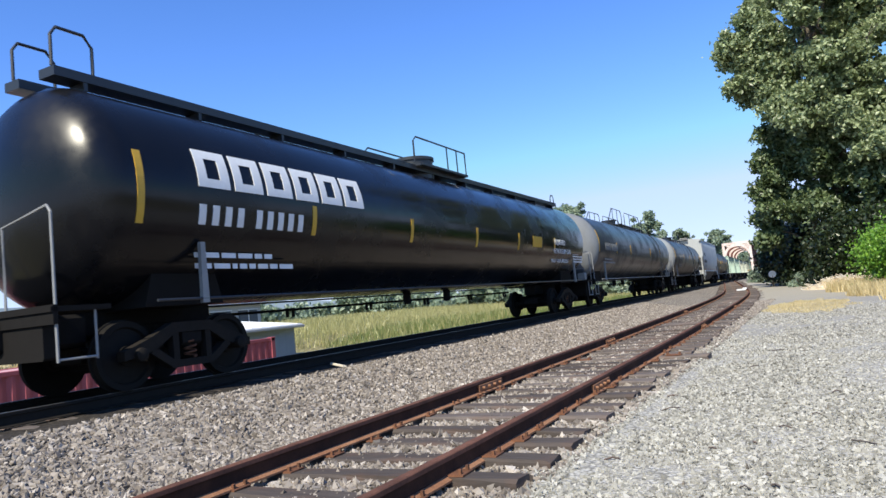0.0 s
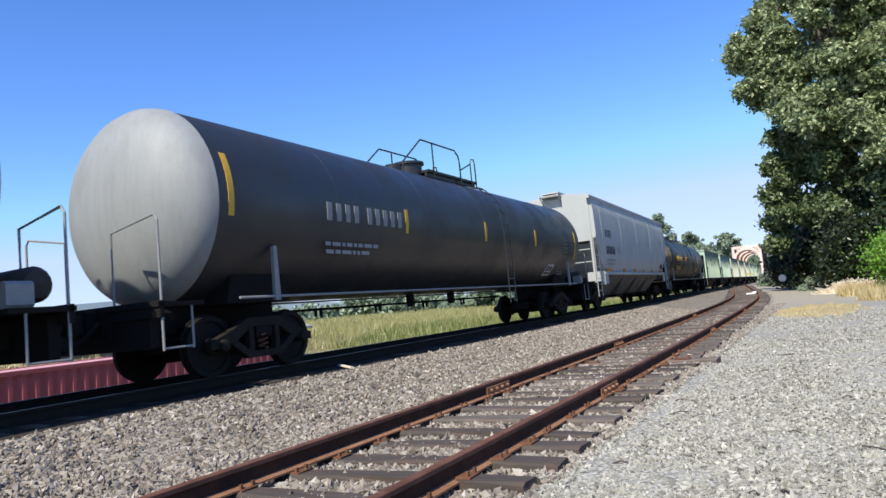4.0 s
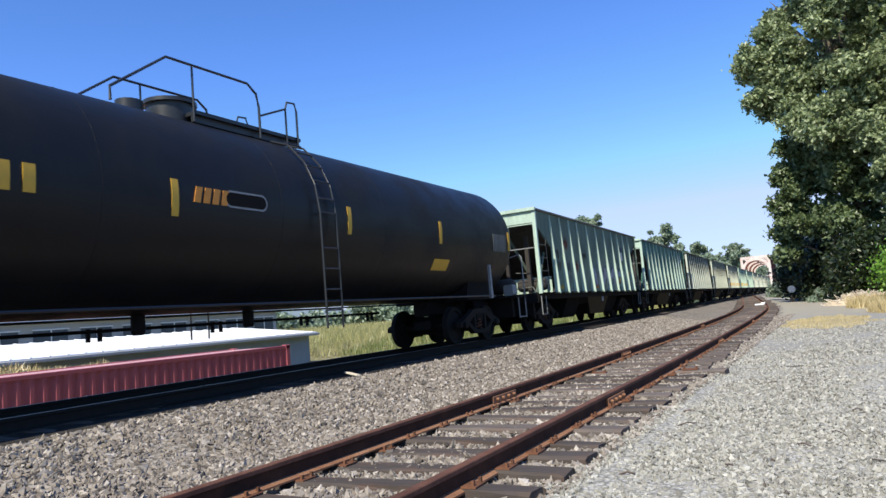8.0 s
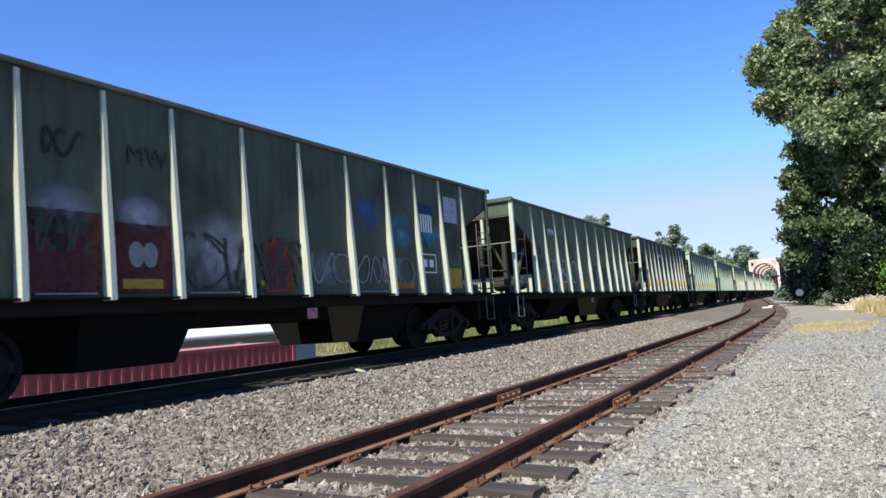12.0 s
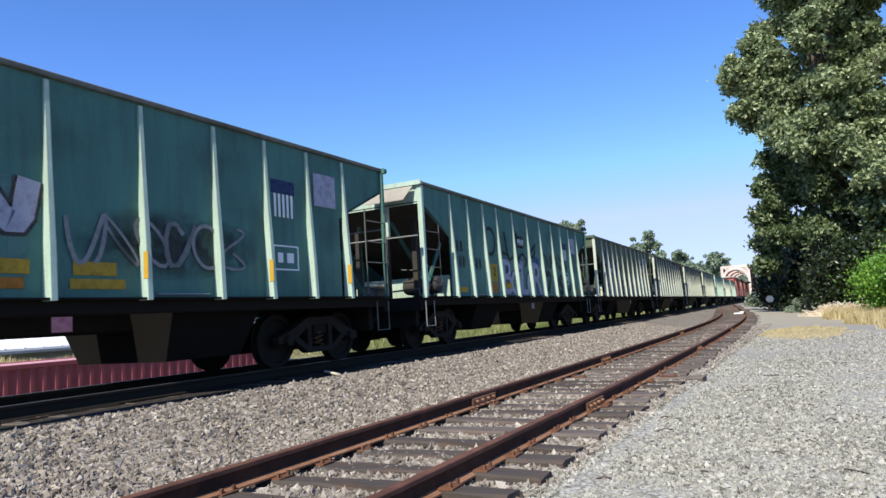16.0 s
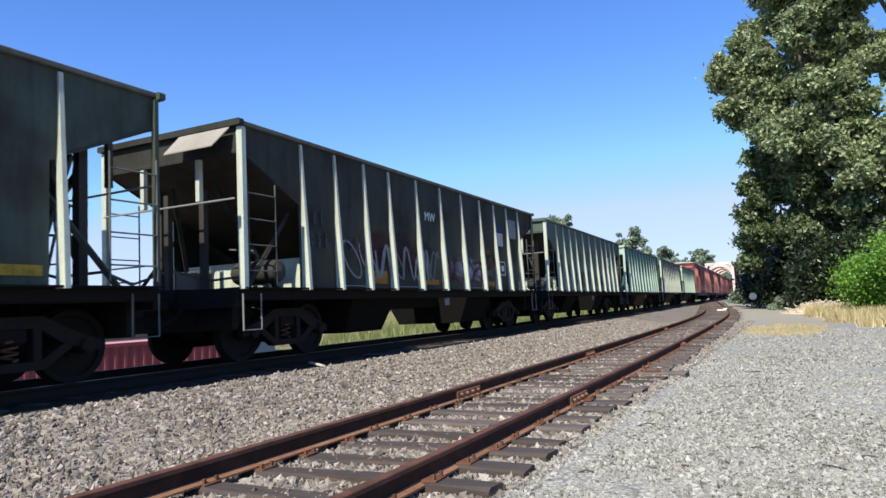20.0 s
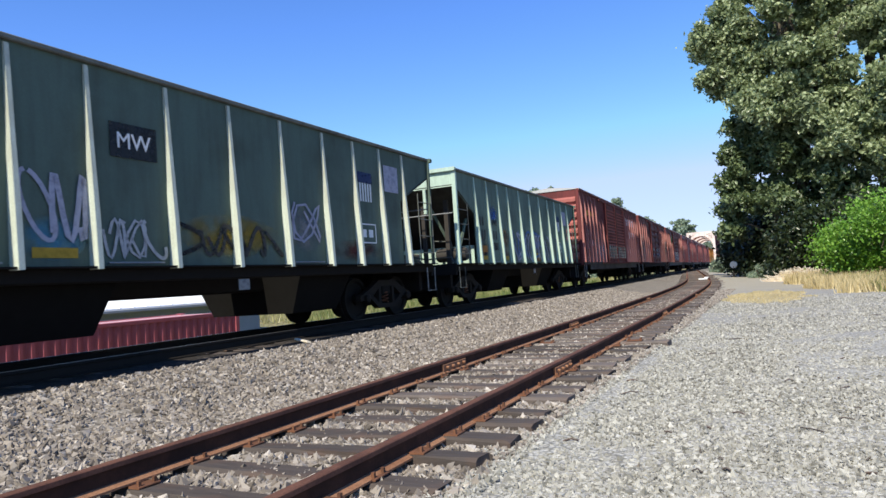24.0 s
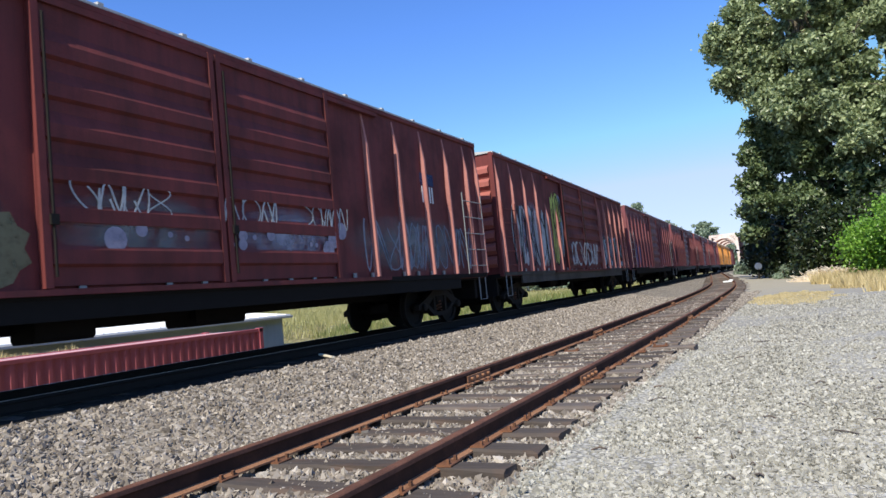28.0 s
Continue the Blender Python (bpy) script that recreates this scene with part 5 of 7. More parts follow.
        cloud(car, 6.05, 6.95, 1.3, 2.2, "grey")
        tag(car, 6.2, 6.8, 1.5, 2.2, "lilac", 0.03, 1, 44)
        cloud(car, 7.05, 8.9, 1.15, 1.6, "maroon")
    elif index == 13:
        cloud(car, 0.05, 0.95, 1.1, 1.9, "maroon", 0.001)
        block(car, 0.25, 0.8, 1.42, 1.62, "orange", 0.005, "reflector")
        cloud(car, 1.05, 1.95, 2.3, 2.9, "blue")
        lettering("MW", 0.24, x + 0.010, bay_y(1.35), 2.25, spray("dark", INK["dark"]), car)
        block(car, 1.35, 1.8, 1.5, 1.72, "black", 0.005, "placard")
        cloud(car, 2.05, 2.95, 1.5, 2.2, "orange")
        cloud(car, 2.1, 2.9, 1.1, 1.6, "red")
        tag(car, 2.3, 2.8, 1.7, 2.0, "dark", 0.035, 2, 45)
        cloud(car, 3.05, 7.9, 1.12, 2.3, "grey")
        tag(car, 3.1, 7.9, 1.2, 2.1, "lilac", 0.028, 9, 46)
        tag(car, 3.1, 6.4, 1.3, 2.2, "blue", 0.03, 5, 47, 0.006)
        block(car, 5.2, 5.8, 1.16, 1.28, "orange", 0.005, "reflector")
    else:
        cloud(car, 1.1, 3.9, 1.2, 2.0, "grey")
        tag(car, 1.2 + index % 3, 4.8, 1.3, 1.9, ("lilac", "dark", "white")[index % 3], 0.02, 6, 30 + index)
        cloud(car, 5.5, 7.8, 1.15, 1.9, ("maroon", "white", "dark", "blue")[index % 4])


# --- boxcar ---


def build_boxcar(index, half, paint, top=4.62, louvre=False, single=False):
    rng = random.Random(300 + index)
    car = new("boxcar")
    tagged(car, ("orange boxcar with a sliding door, paint fading" if paint is M["orange_box"] else "rusty red double-door boxcar with graffiti along its side"), "freight car", "cars of the freight train")
    key = (round(half, 2), top)
    for s in (-1, 1):
        side = part("side_wall", cached(("bw", s, key), lambda: Geo().box(s * 1.45, 0, (top + 1.0) / 2 + 0.0, 0.06, 2 * half, top - 1.0).mesh("side_wall")), paint, car)
        part("eave_rail", cached(("be", s, key), lambda: Geo().box(s * 1.47, 0, top - 0.05, 0.12, 2 * half + 0.04, 0.12, 0.02).mesh("eave_rail")), paint, side)
        part("side_sill", cached(("bs", s, key), lambda: Geo().box(s * 1.46, 0, 0.93, 0.06, 2 * half - 3.2, 0.34).box(s * 1.47, 0, 1.06, 0.1, 2 * half, 0.1).mesh("side_sill")), M["under"] if index % 2 else M["slope"], side)
        d0, d1 = ((-3.3, 2.92), (-3.0, 2.6), (-2.7, 3.15))[min(index, 2)] if not single else (-1.5, 1.6)
        rib = cached(("brib", s, top), lambda: Geo().add([(s * (1.478 + d), w, z) for z, d in ((1.12, 0.13), (top - 0.9, 0.10), (top - 0.15, 0.0)) for w in (-0.03, 0.03)] + [(s * 1.47, w, z) for z in (1.12, top - 0.9, top - 0.15) for w in (-0.035, 0.035)],
                                                        [(0, 1, 3, 2), (2, 3, 5, 4), (0, 2, 8, 6), (2, 4, 10, 8), (1, 7, 9, 3), (3, 9, 11, 5), (0, 6, 7, 1)]).mesh("side_post"))
        y = -half + 0.12
        ys = []
        while y < half:
            if not d0 - 0.3 < y < d1 + 0.3:
                ys.append(y)
            y += 1.19
        if index < 2:
            ys = [-half + 0.12] + list(((-8.59, -7.70, -6.83, -5.94, -4.99, -4.07, 3.96, 4.87, 5.82, 6.77, 7.70, 8.62), (-7.99, -6.76, -5.55, -4.21, 3.85, 5.05, 6.25, 7.45, 8.6))[index])
        low = top - 1.15
        short = cached(("brib_low", s, top), lambda: Geo().add([(s * (1.478 + d), w, z) for z, d in ((1.12, 0.13), (low - 0.5, 0.09), (low, 0.0)) for w in (-0.03, 0.03)] + [(s * 1.47, w, z) for z in (1.12, low - 0.5, low) for w in (-0.035, 0.035)],
                                                               [(0, 1, 3, 2), (2, 3, 5, 4), (0, 2, 8, 6), (2, 4, 10, 8), (1, 7, 9, 3), (3, 9, 11, 5), (0, 6, 7, 1)]).mesh("side_post"))
        for y in ys + [half - 0.08]:
            near_door = not single and d0 - 2.4 < y < d0
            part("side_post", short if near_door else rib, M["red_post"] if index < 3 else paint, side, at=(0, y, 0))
        # doors
        doors = [(d0, (d0 + d1) / 2), ((d0 + d1) / 2, d1)] if not single else [(d0, d1)]
        for a, b in doors:
            g = Geo().box(s * 1.515, (a + b) / 2, (top + 0.95) / 2 + 0.05, 0.05, b - a - 0.05, top - 1.25)
            door = part("door", g, paint, side, "sliding door with pressed horizontal ribs")
            n = 16 if louvre else 6
            for k in range(n):
                z = 1.3 + (top - 1.75) * (k + 0.5) / n
                h, o = (0.08, 0.05) if louvre else (0.36, 0.06)
                rib_h = Geo().add([(s * (1.538 + d), yy, z + dz) for yy in (a + 0.13, b - 0.13) for d, dz in ((0, -h / 2), (o, -h * 0.4), (o, h * 0.05), (0, h / 2))], [(0, 1, 5, 4), (1, 2, 6, 5), (2, 3, 7, 6), (0, 3, 2, 1), (4, 5, 6, 7)])
                part("door_rib", rib_h, M["red_end"] if louvre else paint, door)
            for yy in (a + 0.07, b - 0.07):
                part("door_edge", Geo().box(s * 1.56, yy, (top + 1) / 2, 0.08, 0.09, top - 1.25), paint, door)
            part("lock_rod", Geo().tube([(s * 1.6, a + 0.16, 1.25), (s * 1.6, a + 0.16, top - 0.35)], 0.018).box(s * 1.6, a + 0.16, 1.9, 0.06, 0.1, 0.12), M["frame"], door)
        g = Geo().box(s * 1.54, (d0 + d1) / 2, 1.08, 0.1, d1 - d0 + 3.4, 0.07).box(s * 1.54, (d0 + d1) / 2, top - 0.18, 0.1, d1 - d0 + 3.4, 0.08)
        part("door_track", g, paint, side)
        for e in (-1, 1):
            part("ladder", ladder(s * 1.585, e * (half - 0.1), e * (half - 1.25), 1.1, 3.2, 5), M["pipe"] if index % 2 else paint, side)
            part("step", Geo().tube([(s * 1.5, e * (half - 0.1), 1.0), (s * 1.5, e * (half - 0.1), 0.42), (s * 1.5, e * (half - 0.5), 0.42), (s * 1.5, e * (half - 0.5), 1.0)], 0.016), M["pipe"], side)
        g = Geo()
        for yy in [-half + 1.9 + 0.62 * i for i in range(int((2 * half - 3.8) / 0.62))]:
            if rng.random() < 0.75:
                g.box(s * 1.52, yy, 1.16, 0.03, 0.09, 0.09)
        tagged(part("sill_tabs", g, M["pipe"], side, "row of small worn bracket tabs"), kind="stuff")
    for e in (-1, 1):
        g = Geo().box(0, e * (half - 0.04), (top + 1.0) / 2, 2.9, 0.06, top - 1.0)
        end = part("end_wall", g, paint, car, "corrugated end wall")
        for k in range(8):
            z = 1.25 + (top - 1.6) * (k + 0.5) / 8
            h = (top - 1.6) / 8 * 0.88
            part("end_corrugation", Geo().add([(x, e * (half + o), z + dz) for x in (-1.33, 1.33) for o, dz in ((-0.01, -h / 2), (0.09, -h / 5), (0.09, h / 5), (-0.01, h / 2))],
                                             [(0, 1, 5, 4), (1, 2, 6, 5), (2, 3, 7, 6), (0, 3, 2, 1), (4, 5, 6, 7)]), M["red_end"] if index < 3 else paint, end)
        for s in (-1, 1):
            part("corner_post", Geo().box(s * 1.44, e * (half + 0.0), (top + 1) / 2, 0.12, 0.12, top - 1.0, 0.02), paint, end)
    roof = part("roof", cached(("br", key), lambda: Geo().extrude([(-1.53, top - 0.02), (1.53, top - 0.02), (1.53, top + 0.02), (0, top + 0.17), (-1.53, top + 0.02)], -half - 0.03, half + 0.03).mesh("roof")), M["roofgrey"], car)
    seam = cached(("bsm", top), lambda: Geo().extrude([(-1.53, top + 0.0), (1.53, top + 0.0), (1.53, top + 0.06), (0, top + 0.22), (-1.53, top + 0.06)], -0.04, 0.04).mesh("roof_seam"))
    for k in range(14):
        part("roof_seam", seam, M["roofgrey"], roof, at=(0, -half + 2 * half * (k + 0.5) / 14, 0))
    part("floor_frame", cached(("bf", key), lambda: Geo().box(0, 0, 1.02, 2.8, 2 * half, 0.12).box(0, 0, 0.82, 0.45, 2 * half, 0.35).box(0, 0.8, 0.72, 0.7, 1.1, 0.4, 0.05).box(0.5, -2.2, 0.7, 0.5, 0.8, 0.35, 0.05).mesh("floor_frame")), M["under"], car)
    for y in (-half + 2.0, half - 2.0):
        add_truck(car, y)
    add_couplers(car, half + 0.05)
    return car


def decorate_boxcar(car, index, half, top):
    rng = random.Random(900 + index)
    x = 1.484
    tones = [("white", (0.62, 0.63, 0.62)), ("bluegrey", (0.26, 0.30, 0.38)), ("silver", (0.52, 0.54, 0.56)), ("paleblue", (0.40, 0.52, 0.58)), ("yellowgreen", (0.55, 0.60, 0.15)), ("purple", (0.22, 0.18, 0.32))]
    if index == 0:
        lettering("CUSHION-CAR", 0.335, x + 0.008, -8.46, 3.46, M["yellow"], car, 0.003, 1.0, 0.012)
        pale = spray("worn_white", (0.5, 0.5, 0.5))
        parts("stencil", marks(x + 0.004, -half + 1.6, -half + 2.5, 2.6, 0.26, 2, (1,), 0.45), pale, car)
        parts("stencil", marks(x + 0.004, -half + 1.1, -half + 3.05, 2.1, 0.25, 6, (3,), 0.45), pale, car)
        # two stepped rows of white shapes, the first of each taller, solid and hollow by turns
        for y0, z0, big, n, w in ((4.14, 3.54, 0.66, 7, 0.475), (5.05, 2.72, 0.66, 6, 0.345)):
            part("brand_shape", Geo().slab([(y0, z0 - 0.1), (y0 + 0.3, z0 - 0.16), (y0 + 0.5, z0 + 0.1), (y0 + 0.48, z0 + big - 0.3), (y0 + 0.3, z0 + big - 0.16), (y0 + 0.02, z0 + big - 0.22), (y0 - 0.04, z0 + 0.3)], x + 0.002, x + 0.010), M["white"], car, "tall white rounded shape")
            for k in range(n):
                a, b = y0 + 0.6 + w * k, y0 + 0.6 + w * k + w * 0.84
                b -= 0.03
                part("brand_shape", Geo().slab([(a + 0.07, z0 - 0.02), (b - 0.07, z0 - 0.02), (b, z0 + 0.08), (b, z0 + 0.36), (b - 0.07, z0 + 0.46), (a + 0.07, z0 + 0.46), (a, z0 + 0.36), (a, z0 + 0.08)], x + 0.002, x + 0.010), M["white"], car, "white rounded block shape")
        cloud_at(car, x + 0.002, -6.9, -4.6, 1.15, 2.5, "grey")
        cloud_at(car, x + 0.003, -4.9, -2.9, 1.15, 2.3, "sky")
        cloud_at(car, x + 0.004, -6.2, -3.4, 1.2, 2.2, "lilac")
        parts("graffiti", scribble(1.594, -3.0, 2.7, 1.35, 2.05, rng, 0.025, 12), spray("greenwhite", (0.45, 0.55, 0.48)), car, "green and white graffiti across the doors")
        cloud_at(car, x + 0.002, 3.9, 5.6, 1.15, 2.6, "lilac")
        cloud_at(car, x + 0.004, 4.2, 5.3, 1.3, 2.4, "lilac")
        cloud_at(car, x + 0.003, 5.2, 8.0, 1.15, 2.5, "grey")
        parts("graffiti", scribble(x + 0.008, 4.0, 8.2, 1.2, 2.3, rng, 0.045, 8), spray("grey", INK["grey"]), car, "grey sprayed letters")
        cloud_at(car, x + 0.005, 6.0, 6.5, 1.2, 1.9, "yellow")
        part("stencil_panel", Geo().box(x + 0.004, 8.75, 1.9, 0.006, 0.5, 0.4), M["under"], car)
        return
    if index == 1:
        pale = spray("worn_white", (0.5, 0.5, 0.5))
        parts("stencil", marks(x + 0.004, -7.86, -7.2, 2.8, 0.3, 2, (), 0.5), pale, car)
        parts("stencil", marks(x + 0.004, -7.82, -5.72, 2.22, 0.34, 6, (3,), 0.45), pale, car)
        for a, b, n in ((-2.6, -1.2, 4), (-0.2, 0.9, 3), (1.6, 2.9, 5)):
            parts("graffiti", scribble(1.594, a, b, 2.0, 2.4, rng, 0.011, n), spray(*tones[2]), car, "thin silver tag on the doors")
        g = []
        for k in range(16):
            yy, zz, r = rng.uniform(-2.4, 2.9), rng.uniform(1.62, 2.0), rng.choice((0.04, 0.06, 0.09, 0.16))
            g.append(Geo().slab([(yy + r * math.cos(a), zz + r * math.sin(a)) for a in [2 * math.pi * i / 14 for i in range(14)]], 1.584, 1.5895 + 0.0003 * k))
        cloud_at(car, 1.582, -2.95, -0.3, 1.35, 2.35, "grey")
        cloud_at(car, 1.582, -0.1, 2.5, 1.35, 2.35, "lilac")
        cloud_at(car, x + 0.002, 2.8, 8.8, 1.15, 2.5, "grey")
        cloud_at(car, x + 0.003, -7.9, -5.9, 1.15, 2.1, "grey")
        cloud_at(car, x + 0.003, -5.7, -3.2, 1.15, 2.6, "white")
        parts("graffiti", g, spray("mauvegrey", (0.36, 0.33, 0.42)), car, "mauve-grey sprayed bubbles")
        parts("graffiti", scribble(x + 0.004, 3.6, half - 0.5, 1.25, 2.3, rng, 0.02, 12), spray(*tones[1]), car)
        parts("graffiti", spray_fill(x + 0.002, -half + 4.4, -3.1, 1.25, 2.0, rng, 3), spray("olive", (0.20, 0.18, 0.10)), car)
        part("shield_sign", Geo().slab([(6.1, 3.5), (6.75, 3.5), (6.75, 3.22), (6.1, 3.22)], x + 0.002, x + 0.008), spray("navy", (0.02, 0.04, 0.12)), car, "dark blue shield emblem")
        for k in range(5):
            part("shield_stripe", Geo().box(x + 0.004, 6.17 + 0.12 * k, 3.0, 0.006, 0.055, 0.38), M["white"], car)
        return
    if index == 2:
        for a, b, z1, tone in ((-half + 1.2, -half + 5.2, 3.2, tones[2]), (-half + 5.6, -half + 6.6, 3.9, tones[4]), (-half + 6.6, -half + 11.0, 3.9, tones[1]), (2.5, half - 1.0, 2.6, tones[3])):
            parts("graffiti", scribble(x + 0.006, a, b, 1.35, z1, rng, 0.10, max(2, int((b - a) / 0.8))), spray(*tone), car, "tall sprayed lettering shapes")
            cloud_at(car, x + 0.002, a, b, 1.15, z1 + 0.3, "lilac" if z1 < 3.5 else "grey")
            parts("graffiti", scribble(x + 0.014, a, b, 1.3, z1, rng, 0.03, max(2, int((b - a) / 0.6))), spray("black", INK["black"]), car)
        cloud_at(car, x + 0.003, -half + 5.4, -half + 7.2, 2.4, 4.1, "yellow")
        cloud_at(car, x + 0.004, -2.0, 2.4, 1.2, 2.6, "teal")
        parts("graffiti", scribble(1.60, -2.0, 2.4, 1.3, 2.2, rng, 0.04, 7), spray("white", INK["white"]), car)
        parts("graffiti", scribble(x + 0.012, -half + 6.6, -half + 11.0, 1.6, 3.8, rng, 0.07, 6), spray("silver", (0.52, 0.54, 0.56)), car)
        return
    for k in range(2):
        a = rng.uniform(-half + 1, half - 5)
        tone = rng.choice(tones)
        parts("graffiti", spray_fill(x + 0.002, a, a + rng.uniform(2, 4), 1.25, rng.uniform(1.9, 3.0), rng, 4), spray(*tone), car)

# --- tank cars ---
TANK_Z, TANK_R = 2.555, 1.53


def tank_mesh(half, rear=0.0, r=TANK_R):
    prof = []
    for k in range(9):
        a = math.pi / 2 * k / 8
        prof.append((max(0.001, r * math.sin(a)), -half + 0.72 * (1 - math.cos(a)) - 0.0))
    prof += [(r, -half * 0.5), (r, 0), (r, half * 0.5)]
    for k in range(9):
        a = math.pi / 2 * (8 - k) / 8
        prof.append((max(0.001, r * math.sin(a)), half + rear - 0.72 * (1 - math.cos(a))))
    return Geo().lathe(prof, 56, "y", (0, 0, TANK_Z)).mesh("tank", True)


def hoop(x, y0, y1, z0, z1, r=0.022):
    return [(x, y0, z0), (x, y0, z1 - 0.12), (x, y0 + 0.08 * (1 if y1 > y0 else -1), z1), (x, y1 - 0.12 * (1 if y1 > y0 else -1), z1), (x, y1, z1 - 0.15), (x, y1, z0)]


def seam_ring(y, r=TANK_R + 0.0025, w=0.014):
    return Geo().lathe([(r - 0.02, y - w), (r, y - w * 0.6), (r, y + w * 0.6), (r - 0.02, y + w)], 48, "y", (0, 0, TANK_Z))


def on_shell(y, z, out=0.006, r=TANK_R):
    d = z - TANK_Z
    return math.sqrt(max(0.0, r * r - d * d)) + out


def shell_band(y0, y1, z0, z1, out=0.008):
    """A patch that lies on the round shell."""
    n = 8
    g = Geo()
    for i in range(n + 1):
        z = z0 + (z1 - z0) * i / n
        x = on_shell(0, z, out)
        g.v += [(x, y0, z), (x, y1, z), (x - 0.01, y0, z), (x - 0.01, y1, z)]
    for i in range(n):
        a, b = 4 * i, 4 * i + 4
        g.f += [(a, a + 1, b + 1, b), (a + 2, b + 2, b + 3, a + 3), (a, b, b + 2, a + 2), (a + 1, a + 3, b + 3, b + 1)]
    g.f += [(0, 2, 3, 1), (4 * n, 4 * n + 1, 4 * n + 3, 4 * n + 2)]
    return g


TABLE_Z = 2.0   # foot of the load table on the third tank car


def build_tank(style, half):
    rng = random.Random(half)

    def shell(z, out):
        return on_shell(0, z, out)

    looks = {"gas": ("long glossy black pressure tank car with white block lettering", "black_tank"), "grey": ("weathered grey tank car with pale end and top railing", "grey_tank"),
             "pale": ("dirty grey tank car with a pale front head", "slate_tank"), "oil": ("satin black tank car with yellow markings and a side ladder", "satin_tank")}
    label, paint = looks[style]
    paint = M[paint]
    car = new("tank_car")
    tagged(car, label, "freight car", "cars of the freight train")
    rear = 0.65 if style == "oil" else 0.0   # this one is longer behind its trucks' middle
    part("tank", tank_mesh(half, rear), paint, car)
    if style in ("grey", "pale"):
        # pale front head shell just over the tank's own
        prof = [(max(0.001, (TANK_R + 0.008) * math.sin(math.pi / 2 * k / 8)), -half - 0.008 + 0.72 * (1 - math.cos(math.pi / 2 * k / 8))) for k in range(9)]
        g = Geo().lathe(prof + [(TANK_R - 0.01, -half + 0.725)], 56, "y", (0, 0, TANK_Z))
        part("head", g, M["grey_head" if style == "grey" else "white_head"], car, "pale front head", smooth=True)
    if style == "oil":
        g = Geo()
        shield = [(-1.42 * math.cos(q), 1.85 + 1.15 * math.sin(q) ** 0.7) for q in [math.pi * i / 20 for i in range(21)]] + [(1.25, 1.1), (-1.25, 1.1)]
        g.extrude(shield, -half - 0.06, -half - 0.02)
        part("head_shield", g, M["under"], car, "black steel head shield")
        prof = [(max(0.001, (TANK_R + 0.006) * math.sin(math.pi / 2 * k / 8)), -half - 0.006 + 0.72 * (1 - math.cos(math.pi / 2 * k / 8))) for k in range(9)]
        part("head", Geo().lathe(prof + [(TANK_R - 0.01, -half + 0.74)], 56, "y", (0, 0, TANK_Z)), M["brown_head"], car, "dusty brown-grey front head", smooth=True)
    top = TANK_Z + TANK_R
    rail = M["blackpipe"]
    for y in [-half * 0.62, -half * 0.28, half * 0.05, half * 0.36, half * 0.68]:
        part("weld_seam", seam_ring(y), paint, car, smooth=True)
    if style == "gas":
        for s in (-1, 1):
            part("running_board", Geo().box(s * 0.38, 0, top + 0.1, 0.32, 2 * half - 0.9, 0.13), rail, car, "black walkway along the tank's crown")
            for k in range(11):
                part("walkway_bracket", cached(("wb", s), lambda: Geo().box(s * 0.38, 0, top - 0.01, 0.3, 0.06, 0.16).mesh("walkway_bracket")), rail, car, at=(0, -half + 0.9 + (2 * half - 1.8) * k / 10, 0))
            g = Geo().tube(hoop(s * 0.42, -10.45, -9.85, top + 0.2, top + 0.75), 0.024)
            part("end_hoop", g, rail, car)
            part("end_hoop", Geo().tube(hoop(s * 0.42, half - 0.35, half - 0.75, top + 0.1, top + 0.5), 0.02), rail, car)
        part("valve_dome", Geo().lathe([(0.52, top - 0.08), (0.52, top + 0.42), (0.56, top + 0.42), (0.56, top + 0.5), (0.0, top + 0.52)], 28, "z", (0, -0.08, 0)), rail, car, "round valve housing", smooth=True)
        platform = part("dome_platform", Geo().box(0, 0.4, top + 0.16, 1.5, 2.7, 0.06), rail, car)
        for s in (-1, 1):
            g = Geo().tube([(s * 0.72, -1.3, top + 0.15), (s * 0.72, -1.3, top + 0.7), (s * 0.72, -1.15, top + 0.82), (s * 0.72, 1.7, top + 0.82), (s * 0.72, 1.7, top + 0.15)], 0.022)
            for y in (0.55, 1.15):
                g.tube([(s * 0.72, y, top + 0.15), (s * 0.72, y, top + 0.82)], 0.018)
            part("dome_railing", g, rail, platform)
    else:
        man, spans, hook = {"grey": (-0.6, ((-3.5, -0.1), (0.7, 5.25)), 6.2), "pale": (-0.6, ((-1.9, 1.2),), 2.2), "oil": (-0.35, ((-1.85, 1.02),), 2.0)}[style]
        walk_to = hook + 0.1
        part("running_board", Geo().box(0.3, (man + walk_to) / 2, top + 0.07, 0.6, walk_to - man, 0.06).box(0.5, (man + walk_to) / 2, top - 0.01, 0.05, walk_to - man, 0.12), rail, car, "black walkway along the tank's crown")
        part("manway", Geo().lathe([(0.36, top - 0.1), (0.36, top + 0.28), (0.42, top + 0.28), (0.42, top + 0.34), (0.0, top + 0.40)], 22, "z", (0, man, 0)), rail, car, "bolted manway lid", smooth=True)
        part("valve_box", Geo().lathe([(0.2, top - 0.1), (0.2, top + 0.2), (0, top + 0.24)], 14, "z", (0, man - 0.75, 0)), rail, car, smooth=True)
        for s in (-1, 1):
            for a, b in spans:
                slope = 0.95 if b < 2 else 0.12
                g = Geo().tube([(s * 0.62, a, top - 0.1), (s * 0.62, a, top + (0.1 if b < 2 else 0.55)), (s * 0.62, a + slope, top + 0.80), (s * 0.62, b - 0.25, top + 0.82), (s * 0.62, b - 0.05, top + 0.68), (s * 0.62, b, top + 0.45), (s * 0.62, b, top - 0.1)], 0.022)
                n = max(2, round((b - a) / 1.3))
